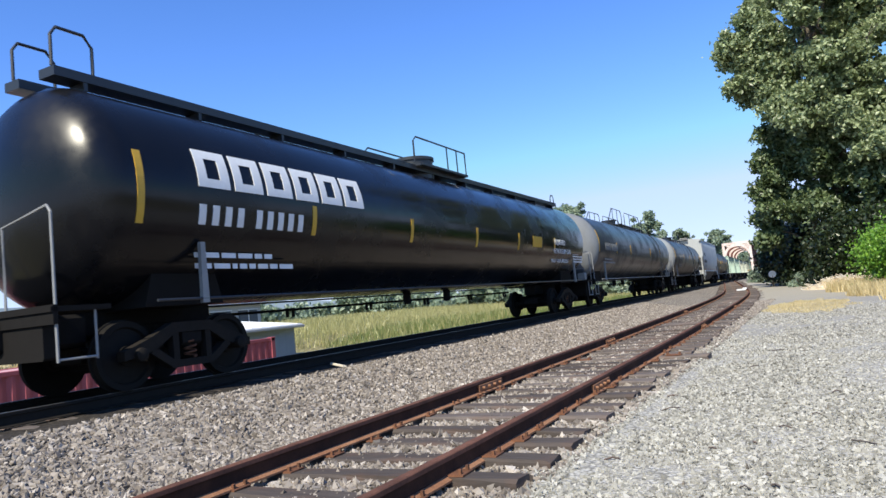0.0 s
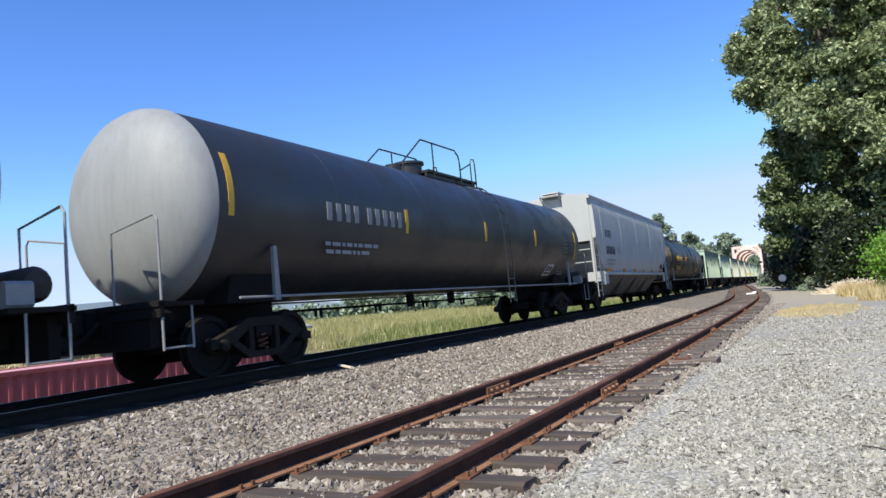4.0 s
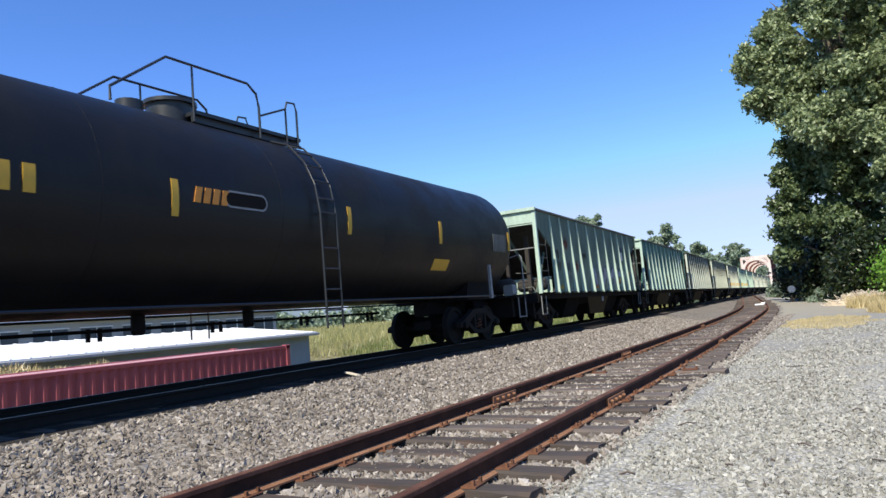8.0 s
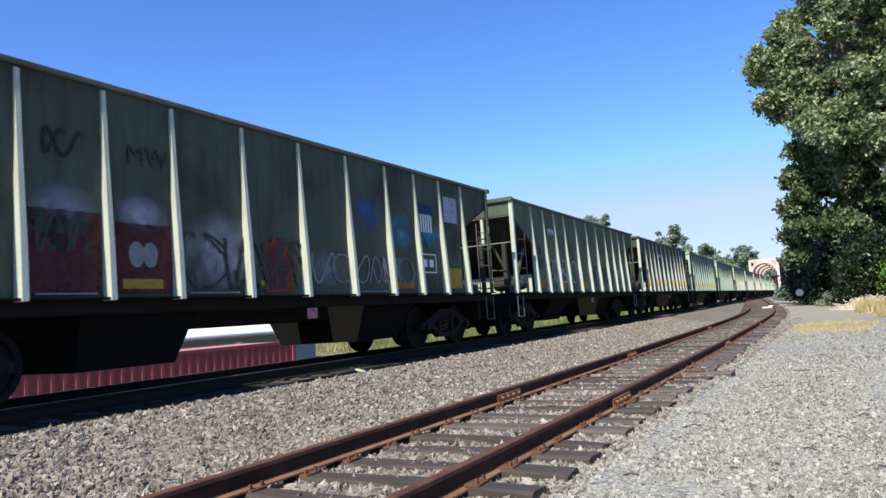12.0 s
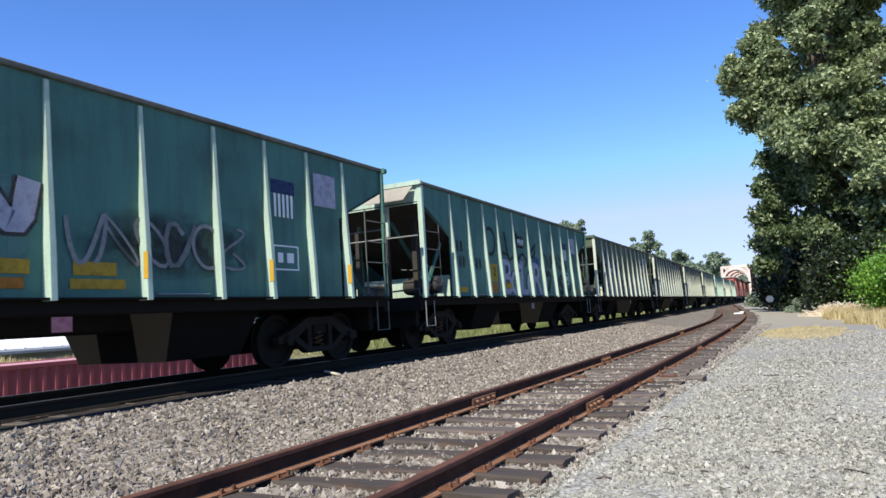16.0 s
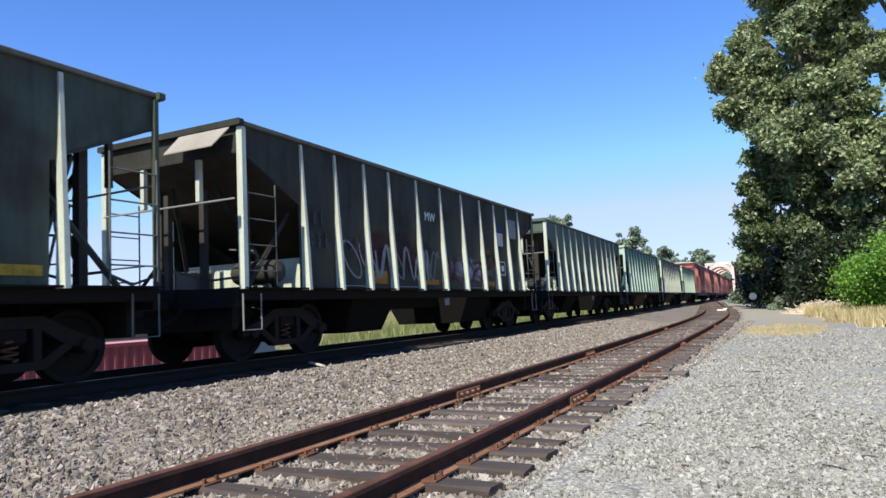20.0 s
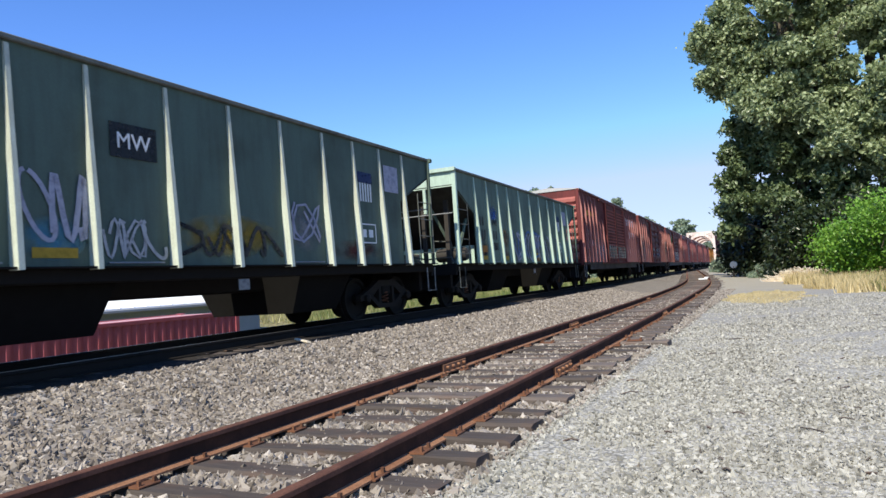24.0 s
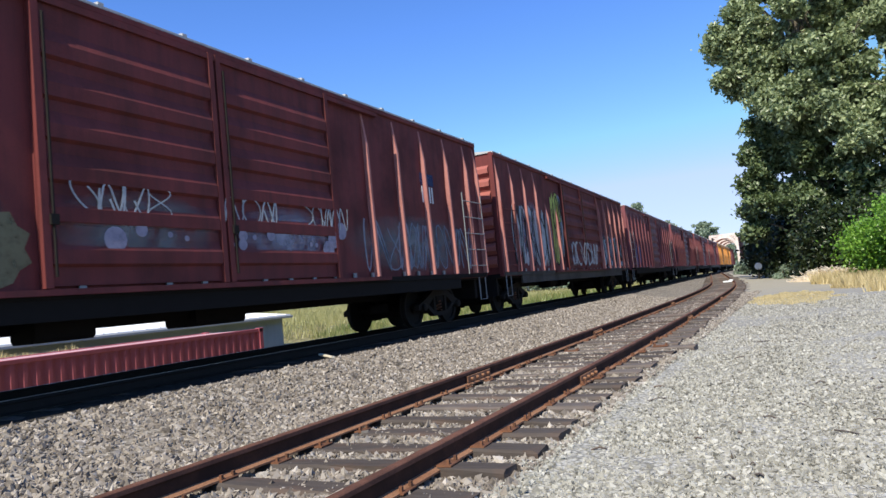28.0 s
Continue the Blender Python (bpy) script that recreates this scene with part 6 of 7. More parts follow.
                for k in range(1, n):
                    g.tube([(s * 0.62, a + (b - a) * k / n, top - 0.1), (s * 0.62, a + (b - a) * k / n, top + 0.80)], 0.018)
                part("railing", g, rail, car, "bent pipe railing round the manway")
            b = spans[-1][1]
            g = Geo().tube([(s * 0.62, b, top + 0.3), (s * 0.62, hook - 0.3, top + 0.58), (s * 0.62, hook - 0.25, top + 0.72), (s * 0.62, hook - 0.05, top + 0.74), (s * 0.62, hook, top + 0.6), (s * 0.62, hook, top - 0.1)], 0.02).tube([(s * 0.62, hook - 0.3, top + 0.58), (s * 0.62, hook - 0.3, top - 0.1)], 0.018)
            part("ladder_railing", g, rail, car, "curved grab rails at the ladder's head")
            # ladder that follows the shell
            g = Geo()
            y0 = hook - 0.75
            for yy in (y0, y0 + 0.42):
                g.tube([(s * (0.62 + 0.02), yy, top - 0.12)] + [(s * (TANK_R + 0.1) * math.cos(a), yy, TANK_Z + (TANK_R + 0.1) * math.sin(a)) for a in (0.9, 0.6, 0.3, 0.0)] + [(s * (TANK_R + 0.1), yy, 0.6)], 0.018)
            for a in (0.95, 0.75, 0.55, 0.35, 0.15, 0.0):
                x, z = s * (TANK_R + 0.1) * math.cos(a), TANK_Z + (TANK_R + 0.1) * math.sin(a)
                g.tube([(x, y0, z), (x, y0 + 0.42, z)], 0.016)
            for z in (1.95, 1.6, 1.25, 0.9):
                g.tube([(s * (TANK_R + 0.1), y0, z), (s * (TANK_R + 0.1), y0 + 0.42, z)], 0.016)
            part("ladder", g, rail, car)
    # ends: stub sills, platforms, railings, saddle
    middle_half = half
    for e in (-1, 1):
        half = middle_half + (rear if e > 0 else 0.0)
        part("stub_sill", Geo().box(0, e * (half - 1.3), 0.86, 0.42, 3.6, 0.36, 0.03), M["under"], car)
        plat = part("end_platform", Geo().box(0, e * (half - 0.02), 1.02, 2.9, 0.75, 0.06).box(0, e * (half + 0.3), 0.96, 2.9, 0.06, 0.22), M["under"], car, "end platform with steps")
        for s in (-1, 1):
            g = Geo().tube([(s * 1.42, e * (half + 0.28), 0.42), (s * 1.42, e * (half + 0.28), 2.12), (s * 1.36, e * (half + 0.28), 2.2), (s * 0.5, e * (half + 0.28), 2.05), (s * 0.5, e * (half + 0.28), 1.05)], 0.018)
            g.tube([(s * 1.42, e * (half - 0.2), 0.42), (s * 1.42, e * (half - 0.2), 1.0)], 0.016)
            g.tube([(s * 1.42, e * (half + 0.28), 0.45), (s * 1.42, e * (half - 0.2), 0.45)], 0.016)
            part("end_railing", g, M["pipe"], plat, "grey pipe handrail and step")
        part("saddle", Geo().slab([(e * (half - 2.6), 1.0), (e * (half - 1.2), 1.0), (e * (half - 1.35), 1.5), (e * (half - 2.45), 1.5)], -1.05, 1.05), M["under"], car)
        for s in (-1, 1):
            part("bolster_bracket", Geo().slab([(e * (half - 1.9) - 0.06, 1.0), (e * (half - 1.9) + 0.06, 1.0), (e * (half - 1.9) + 0.04, 1.85), (e * (half - 1.9) - 0.04, 1.85)], s * 1.38, s * 1.44), M["pipe"], car)
        part("outlet" if e > 0 else "brake_gear", Geo().lathe([(0.07, 0.74), (0.1, 0.78), (0.1, 1.06)], 12, "z", (0, e * 1.1, 0)), M["under"], car)
    half = middle_half
    for s in (-1, 1):
        g = Geo().tube([(s * 1.42, -half + 1.1, 1.06), (s * 1.42, half - 1.1, 1.06)], 0.022)
        part("side_handrail", g, M["pipe"] if style in ("grey", "pale") else M["blackpipe"], car, "long side handrail under the tank")
    # far brake rigging that hangs below
    g = Geo().tube([(-0.9, -half + 3.0, 0.86), (-0.9, half - 3.0, 0.86)], 0.03)
    for k in range(6):
        y = (-half + 3.4) + (2 * half - 6.8) * k / 5
        for d in (-0.16, 0.16):
            g.box(-0.9, y + d * 0.6, 0.8, 0.05, 0.05, 0.2)
    part("brake_piping", g, M["under"], car, "black piping slung below the tank")
    part("brake_wheel", brake_wheel(-0.55, half + rear + 0.34, 1.75), M["frame"], car)
    part("air_reservoir", Geo().lathe([(0.0, -0.42), (0.16, -0.38), (0.21, -0.3), (0.21, 0.3), (0.16, 0.38), (0, 0.42)], 16, "x", (0.85, half + rear + 0.06, 1.32)), M["slope"], car, "dark air tank on the end platform", smooth=True)
    part("brake_valve", Geo().box(1.2, half + rear - 0.2, 1.2, 0.28, 0.3, 0.3, 0.04), M["pipe"], car)
    for y in (-half + 1.95, half + rear - 1.95):
        add_truck(car, y)
    add_couplers(car, half + 0.4 + rear / 2)
    # markings
    ys = {"gas": (-10.09, -6.56, -3.17, 0.24, 3.28, 6.7), "grey": (-half + 0.85, -6.6, -3.25, 2.72, 6.22), "pale": (-half + 0.95, -3.5, 0.5, 4.2, half - 1.13), "oil": (-half + 0.95, -5.0, -1.6, 2.2, 5.55, 9.3)}[style]
    for i, y in enumerate(ys):
        z = 2.05 if style == "gas" else 2.25
        if style == "pale" and i == 4:
            z = 1.95
        part("reflector", shell_band(y - 0.055, y + 0.055, z, z + (0.95 if i == 0 or z < 2 else 0.5)), M["yellow"], car, "upright yellow reflector strip")
    if style == "gas":
        for k in range(6):
            a = -9.13 + 0.7 * k
            shape = Geo()
            for y0, y1, z0, z1 in ((a, a + 0.17, 2.62, 3.18), (a + 0.42, a + 0.6, 2.62, 3.18), (a + 0.15, a + 0.44, 3.05, 3.18), (a + 0.15, a + 0.44, 2.62, 2.75)):
                piece = bar(0, y0, y1, z0, z1, shell)
                shape.add(piece.v, piece.f)
            part("brand_shape", shape, M["white"], car, "big hollow white block shape")
        parts("stencil", marks(0, -9.13, -6.75, 2.23, 0.28, 9, (4,), 0.5, shell), M["white"], car)
        tagged(part("small_print", small_lines(on_shell(0, 1.75, 0.01), -9.1, 1.84, 3, 2.0, 0.075, rng, 2.1), M["white"], car), kind="stuff")
        tagged(part("small_print", small_lines(on_shell(0, 2.0, 0.012), half - 2.0, 2.05, 4, 1.3, 0.05, rng, 2.0), M["white"], car), kind="stuff")
        words = part("stencil_panel", shell_band(4.5, 5.36, 2.18, 2.52), M["yellow"], car, "yellow notice panel")
        for k, line in enumerate(("LIQUEFIED", "PETROLEUM GAS", "NOT ODORIZED")):
            lettering(line, 0.26, on_shell(0, 2.4 - 0.3 * k, 0.02), 6.6, 2.32 - 0.3 * k, M["white"], car)
    else:
        tone = M["yellow"] if style == "oil" else M["pipe"]
        a = {"grey": -9.0, "pale": -6.2, "oil": -5.9}[style]
        parts("stencil", marks(0, a, a + 2.6, 2.5, 0.32, 9, (4,), 0.5, shell), tone, car)
        tagged(part("small_print", small_lines(on_shell(0, 2.0, 0.01), a, 2.08, 3, 2.0, 0.07, rng, 2.0), tone, car), kind="stuff")
        if style == "pale":
            # load table in dark type on dull grey, and a white-lined box below it
            table = part("stencil_panel", shell_band(6.98, 8.16, TABLE_Z, TABLE_Z + 0.58), M["chord"], car, "dull grey table of small lettering")
            for k in range(7):
                z = TABLE_Z + 0.06 + 0.07 * k
                cuts = (7.06, 7.42, 7.6, 7.8, 7.98, 8.12)
                for a0, b0 in zip(cuts[k % 2:], cuts[k % 2 + 1:]):
                    part("text_line", shell_band(a0, b0 - 0.06, z, z + 0.028, 0.013), M["under"], table)
            for y0, y1, z0, z1 in ((5.82, 6.38, TABLE_Z - 0.30, TABLE_Z - 0.28), (5.82, 6.38, TABLE_Z - 0.5, TABLE_Z - 0.48), (5.82, 6.38, TABLE_Z - 0.6, TABLE_Z - 0.575), (5.8, 5.825, TABLE_Z - 0.6, TABLE_Z - 0.28), (6.375, 6.4, TABLE_Z - 0.6, TABLE_Z - 0.28), (6.1, 6.115, TABLE_Z - 0.5, TABLE_Z - 0.28)):
                part("stencil_frame", shell_band(y0, y1, z0, z1), M["white"], car, "thin white line of a stencilled box")
            tagged(part("small_print", small_lines(on_shell(0, TABLE_Z - 0.45, 0.012), 6.85, TABLE_Z - 0.38, 3, 0.55, 0.05, rng, 2.0), M["chord"], car), kind="stuff")
        else:
            part("stencil_panel", shell_band(half - 1.1, half - 0.3, 2.2, 2.65) if style == "oil" else shell_band(6.4, 7.3, 2.45, 2.85), M["chord" if style == "oil" else "pipe"], car, "grey table of small lettering")
            if style == "oil":
                part("stencil_panel", shell_band(5.4, 6.1, 1.68, 1.92), M["yellow"], car, "yellow notice panel")
        if style == "oil":
            for k in range(4):
                y = -1.3 + 0.16 * k
                part("brand_shape", Geo().slab([(y, 2.47), (y + 0.11, 2.47), (y + 0.16, 2.69), (y + 0.05, 2.69)], on_shell(0, 2.6, 0.0), on_shell(0, 2.6, 0.012)), M["orange"], car, "slanted orange bar")
            for out, tone in ((0.0, "pipe"), (0.03, "under")):
                pts = [(-0.32 + (0.3 if math.cos(a) > 0 else -0.3) + (0.13 - out) * math.cos(a), 2.58 + (0.13 - out) * math.sin(a)) for a in [2 * math.pi * (i + 0.5) / 16 for i in range(16)]]
                part("brand_shape", Geo().slab(pts, on_shell(0, 2.6, 0.0), on_shell(0, 2.6, 0.010 + 0.15 * out)), M[tone], car, "rounded brand tablet")
    return car


# --- covered hopper ---


def add_end_step(car, e, half):
    """Grated step that juts from the roof's end, on two raking brackets."""
    y = e * (half + 0.02)
    step = part("end_step", Geo().box(0, y - e * 0.21, 4.71, 0.84, 0.03, 0.09), M["roofgrey"], car, "grated end step")
    for k in range(6):
        part("slat", Geo().box(0, e * (half - 0.14 + 0.07 * k), 4.72, 0.745, 0.035, 0.03), M["roofgrey"], step)
    for s in (-1, 1):
        part("side_bar", Geo().box(s * 0.39, y, 4.72, 0.035, 0.44, 0.08), M["roofgrey"], step)
        part("bracket", Geo().tube([(s * 0.36, e * (half - 0.2), 4.36), (s * 0.38, e * (half + 0.2), 4.70)], 0.02), M["roofgrey"], step)


def build_covered_hopper(half=8.75, top=4.71):
    car = new("covered_hopper_car")
    tagged(car, "pale grey covered hopper car with rounded sides and stencilled marks", "freight car", "cars of the freight train")
    prof = [(1.36, 1.35), (1.50, 1.55), (1.60, 2.2), (1.63, 3.0), (1.61, 3.9), (1.55, 4.44), (1.44, 4.59), (1.3, 4.65), (0.5, top + 0.05), (-0.5, top + 0.05), (-1.3, 4.65), (-1.44, 4.59), (-1.55, 4.44), (-1.61, 3.9), (-1.63, 3.0), (-1.60, 2.2), (-1.50, 1.55), (-1.36, 1.35)]
    # the ends rise from the sill in a slope under the corner of each side
    g = Geo()
    stations = [(-half + 0.25, 2.85), (-half + 0.6, 2.45), (-half + 1.3, 1.8), (-half + 1.8, 1.35), (half - 1.8, 1.35), (half - 1.3, 1.8), (half - 0.6, 2.45), (half - 0.25, 2.85)]
    m = len(prof)
    for y, low in stations:
        g.v += [(x, y, max(z, low)) for x, z in prof]
    g.f = [(i * m + k, i * m + (k + 1) % m, (i + 1) * m + (k + 1) % m, (i + 1) * m + k) for i in range(len(stations) - 1) for k in range(m)]
    part("body", g, M["furx"], car, smooth=True)
    for at_y in (-half + 0.25, half - 0.25):
        part("end_cap", Geo().add([(x, at_y, max(z, 2.85)) for x, z in prof], [tuple(range(m))]), M["furx"], car)
    for s in (-1, 1):
        part("roof_rail", Geo().box(s * 1.50, 0, 4.51, 0.16, 2 * half, 0.16, 0.03), M["furx"], car)
        part("side_sill", Geo().box(s * 1.5, 0, 1.42, 0.16, 2 * half - 2.7, 0.12, 0.02), M["furx"], car)
        for y in (-7.45, -3.9, -0.3, 3.4, 7.45):
            part("panel_seam", Geo().tube([(s * (x + 0.001), y, z) for x, z in prof[2:6]], 0.007), M["furx"], car)
    for e in (-1, 1):
        g = Geo().slab([(e * (half - 0.24), 4.64), (e * (half - 0.24), 2.75), (e * (half - 0.22), 2.75), (e * (half - 0.2), 4.64)], -1.46, 1.46)
        part("end_sheet", g, M["furx"], car)
        part("slope_sheet", Geo().add([(x, e * y, z) for x, y, z in ((-1.45, half - 0.25, 2.75), (1.45, half - 0.25, 2.75), (1.45, half - 3.0, 1.3), (-1.45, half - 3.0, 1.3), (-1.45, half - 0.3, 2.75), (1.45, half - 0.3, 2.75))], [(0, 1, 2, 3), (0, 3, 4), (1, 5, 2), (4, 3, 2, 5)]), M["grimy_shaded_bay"], car)
        add_end_step(car, e, half)
        plat = part("end_platform", Geo().box(0, e * (half - 0.9), 1.06, 2.9, 1.7, 0.08).box(0, e * (half - 0.06), 1.0, 2.9, 0.12, 0.24), M["under"], car)
        for s in (-1, 1):
            part("corner_post", Geo().box(s * 1.46, e * (half - 0.08), 2.0, 0.08, 0.08, 1.9, 0.02), M["furx"], car)
            part("ladder", ladder(s * 1.53, e * (half - 0.08), e * (half - 0.7), 0.5, 2.85, 5, 0.018), M["furx"], car)
            part("ladder", Geo().tube([(s * 0.6, e * (half - 0.02), 1.1), (s * 0.6, e * (half - 0.02), 2.9)], 0.02).tube([(s * 1.4, e * (half - 0.02), 2.4), (s * 0.6, e * (half - 0.02), 2.4)], 0.02).tube([(s * 1.4, e * (half - 0.02), 1.9), (s * 0.6, e * (half - 0.02), 1.9)], 0.02), M["furx"], car)
            part("corner_plate", Geo().box(s * 1.2, e * (half - 1.32), 1.24, 0.72, 0.04, 0.56).box(s * 1.54, e * (half - 1.62), 1.24, 0.03, 0.56, 0.5), M["furx"], car)
    for k in (-4.6, -1.55, 1.55, 4.6):
        g = Geo().add([(x, k + y, z) for x, y, z in ((-1.4, -1.5, 1.36), (1.4, -1.5, 1.36), (1.4, 1.5, 1.36), (-1.4, 1.5, 1.36), (-0.7, -0.8, 0.5), (0.7, -0.8, 0.5), (0.7, 0.8, 0.5), (-0.7, 0.8, 0.5))],
                      [(0, 1, 2, 3), (4, 7, 6, 5), (0, 4, 5, 1), (1, 5, 6, 2), (2, 6, 7, 3), (3, 7, 4, 0)])
        part("hopper_bay", g, M["grimy_shaded_bay"], car)
        part("gate", Geo().box(0, k, 0.45, 1.5, 1.2, 0.14, 0.02), M["under"], car)
    part("centre_sill", Geo().box(0, 0, 0.92, 0.4, 2 * half, 0.3), M["under"], car)
    part("roof_walk", Geo().box(0, 0, top + 0.14, 0.7, 2 * half, 0.05), M["roofgrey"], car)
    for y in (-half + 1.7, half - 1.7):
        add_truck(car, y)
    add_couplers(car, half)
    parts("stencil", marks(1.632, -6.92, -5.82, 3.1, 0.32, 4, (), 0.42), M["frame"], car)
    parts("stencil", marks(1.622, -6.92, -5.3, 2.4, 0.34, 6, (), 0.42), M["frame"], car)
    tagged(part("small_print", small_lines(1.605, -6.9, 1.98, 2, 1.9, 0.07, random.Random(3), 2.4), M["pipe"], car), kind="stuff")
    for y, w in ((-6.5, 1.05), (-3.55, 0.45), (-1.08, 0.45), (1.12, 0.45), (3.5, 0.45), (6.45, 0.9)):
        part("reflector", Geo().box(1.545, y, 1.56, 0.012, w, 0.12), M["orange"], car, "worn orange reflector strip")
    for yy, zz, w, h in ((-4.7, 2.57, 0.3, 0.025), (-4.7, 2.29, 0.3, 0.025), (-4.84, 2.43, 0.025, 0.3), (-4.56, 2.43, 0.025, 0.3), (-4.7, 2.43, 0.12, 0.12)):
        part("stencil_box", Geo().box(1.632, yy, zz, 0.006, w, h), M["pipe"], car)
    g = Geo().box(1.60, 6.32, 1.82, 0.012, 0.5, 0.28)
    part("stencil_panel", g, M["under"], car)
    return car


# ---- train order: distance of each car's middle along the track at the clip's start ----
TRAIN = []


def build_train():
    for style, a, b in (("gas", 4.85, 26.75), ("grey", 27.95, 49.9), ("pale", 51.65, 70.45)):
        TRAIN.append((build_tank(style, (b - a) / 2), (a + b) / 2, (b - a) / 2 - 1.95))
    TRAIN.append((build_covered_hopper(), 80.57, 7.05))
    TRAIN.append((build_tank("oil", 9.4), 100.1, 7.45))
    for i in range(14):
        car = build_hopper(i)
        decorate_hopper(car, i)
        TRAIN.append((car, 111.52 + 6.93 + 15.367 * i, 5.33))
    s = 326.7
    for i in range(10):
        half = (9.62, 9.35, 9.55, 9.5, 9.5, 9.5, 9.5, 9.5, 9.5, 9.5)[i]
        paint = (M["red_box"], M["red_box"], M["red_box"], M["red_box2"], M["red_box2"], M["red_box2"], M["red_box2"], M["orange_box"], M["orange_box"], M["red_box2"])[i]
        car = build_boxcar(i, half, paint, 4.66 if i else 4.64, louvre=(i == 0), single=(i > 2))
        decorate_boxcar(car, i, half, 4.66)
        TRAIN.append((car, s + half, half - 2.0))
        s += 2 * half + 1.35


def rolled(t):
    """How far the train has come by t seconds: it gathers speed a little."""
    return 11.2 * t + 0.04525 * t * t + 0.3 * smooth_step(0, 1.1, t) * smooth_step(3.2, 1.2, t)


def on_main(y):
    return Vector((main_x(y), y, CAR_Z))


build_train()

# ---- things beyond the main track ----


def build_container(x, y0, length, z0):
    top = new("shipping_container")
    tagged(top, "faded red corrugated steel shipping container on the low yard", "container")
    w, h = 2.44, 2.59
    for s in (-1, 1):
        g = Geo()
        n = int(length / 0.28)
        prof = []
        for i in range(n):
            a = y0 + 0.12 + (length - 0.24) * i / n
            d = (length - 0.24) / n
            prof += [(a, -0.01), (a + d * 0.28, -0.01), (a + d * 0.36, -0.07), (a + d * 0.66, -0.07)]
        prof.append((y0 + length - 0.12, -0.01))
        for y, o in prof:
            for z in (z0 + 0.14, z0 + h - 0.1):
                g.v.append((x + s * (w / 2 + o), y, z))
        g.f = [(2 * i, 2 * i + 2, 2 * i + 3, 2 * i + 1) for i in range(len(prof) - 1)]
        part("side_panel", g, M["container"], top, "vertical corrugated panel")
        part("top_rail", Geo().box(x + s * (w / 2 - 0.045), y0 + length / 2, z0 + h - 0.06, 0.09, length, 0.1, 0.01), M["container"], top)
        part("bottom_rail", Geo().box(x + s * (w / 2 - 0.045), y0 + length / 2, z0 + 0.08, 0.09, length, 0.16, 0.01), M["container"], top)
        for e in (y0 + 0.06, y0 + length - 0.06):
            part("corner_post", Geo().box(x + s * (w / 2 - 0.05), e, z0 + h / 2, 0.14, 0.14, h, 0.01), M["container"], top)
            for z in (z0 + 0.06, z0 + h - 0.055):
                part("corner_casting", Geo().box(x + s * (w / 2 - 0.07), e, z, 0.18, 0.17, 0.13, 0.015), M["container"], top)
    part("roof_panel", Geo().box(x, y0 + length / 2, z0 + h - 0.05, w - 0.1, length - 0.1, 0.03), M["container_roof"], top, "faded pink roof with sunlight in its tone")
    part("floor", Geo().box(x, y0 + length / 2, z0 + 0.12, w - 0.1, length - 0.1, 0.1), M["under"], top)
    for e in (y0 + 0.05, y0 + length - 0.05):
        part("end_door", Geo().box(x, e, z0 + h / 2, w - 0.2, 0.05, h - 0.2), M["container"], top)
    return top


def build_shed():
    """A long low building with a white metal roof whose eave faces the track."""
    top = new("white_roofed_shed")
    tagged(top, "long low shed with a white metal roof and grey-blue walls", "shed")
    x0, x1, y0, y1, z = -22.0, -33.0, -2.0, 25.8, -1.95
    part("wall", Geo().box((x0 + x1) / 2, (y0 + y1) / 2, (z + 0.70) / 2, x0 - x1 - 0.6, y1 - y0 - 0.6, 0.70 - z), M["wall_blue"], top)
    rise = 0.55
    roof = part("roof", Geo().extrude([(x0, 0.70), (x0, 0.84), ((x0 + x1) / 2, 0.84 + rise), (x1, 0.84), (x1, 0.70), ((x0 + x1) / 2, 0.70 + rise)], y0, y1), M["roof_white"], top)
    for k in range(46):
        y = y0 + (y1 - y0) * (k + 0.5) / 46
        part("roof_rib", cached("shed_rib", lambda: Geo().extrude([(x0, 0.842), (x0, 0.87), ((x0 + x1) / 2, 0.87 + rise), ((x0 + x1) / 2, 0.842 + rise)], -0.03, 0.03).mesh("roof_rib")), M["roof_white"], roof, at=(0, y, 0))
    part("gutter", Geo().box(x0 + 0.07, (y0 + y1) / 2, 0.74, 0.14, y1 - y0, 0.12, 0.02), M["wall_grey"], top)
    gable = Geo().add([(x0 - 0.3, y1 - 0.28, z), (x1 + 0.3, y1 - 0.28, z), (x1 + 0.3, y1 - 0.28, 0.70), ((x0 + x1) / 2, y1 - 0.28, 0.70 + rise), (x0 - 0.3, y1 - 0.28, 0.70)], [(0, 1, 2, 3, 4)])
    part("gable", gable, M["wall_blue"], top)
    return top


def build_office():
    top = new("office_building")
    tagged(top, "long light grey low building with a row of windows", "building")
    x, y0, y1 = -42.0, 8.0, 44.0
    part("wall", Geo().box(x - 5, (y0 + y1) / 2, 0.4, 10, y1 - y0, 4.7), M["wall_grey"], top)
    part("roof", Geo().box(x - 5, (y0 + y1) / 2, 2.9, 11, y1 - y0 + 1, 0.3), M["roof_white"], top)
    for k in range(12):
        y = y0 + (y1 - y0) * (k + 0.5) / 12
        w = part("window", Geo().box(x + 0.03, y, 1.75, 0.08, 2.1, 1.1), M["glass"], top)
        part("frame", Geo().box(x + 0.06, y, 2.33, 0.1, 2.3, 0.08).box(x + 0.06, y, 1.17, 0.14, 2.3, 0.08).box(x + 0.06, y, 1.75, 0.1, 0.07, 1.1), M["white"], w)
    return top


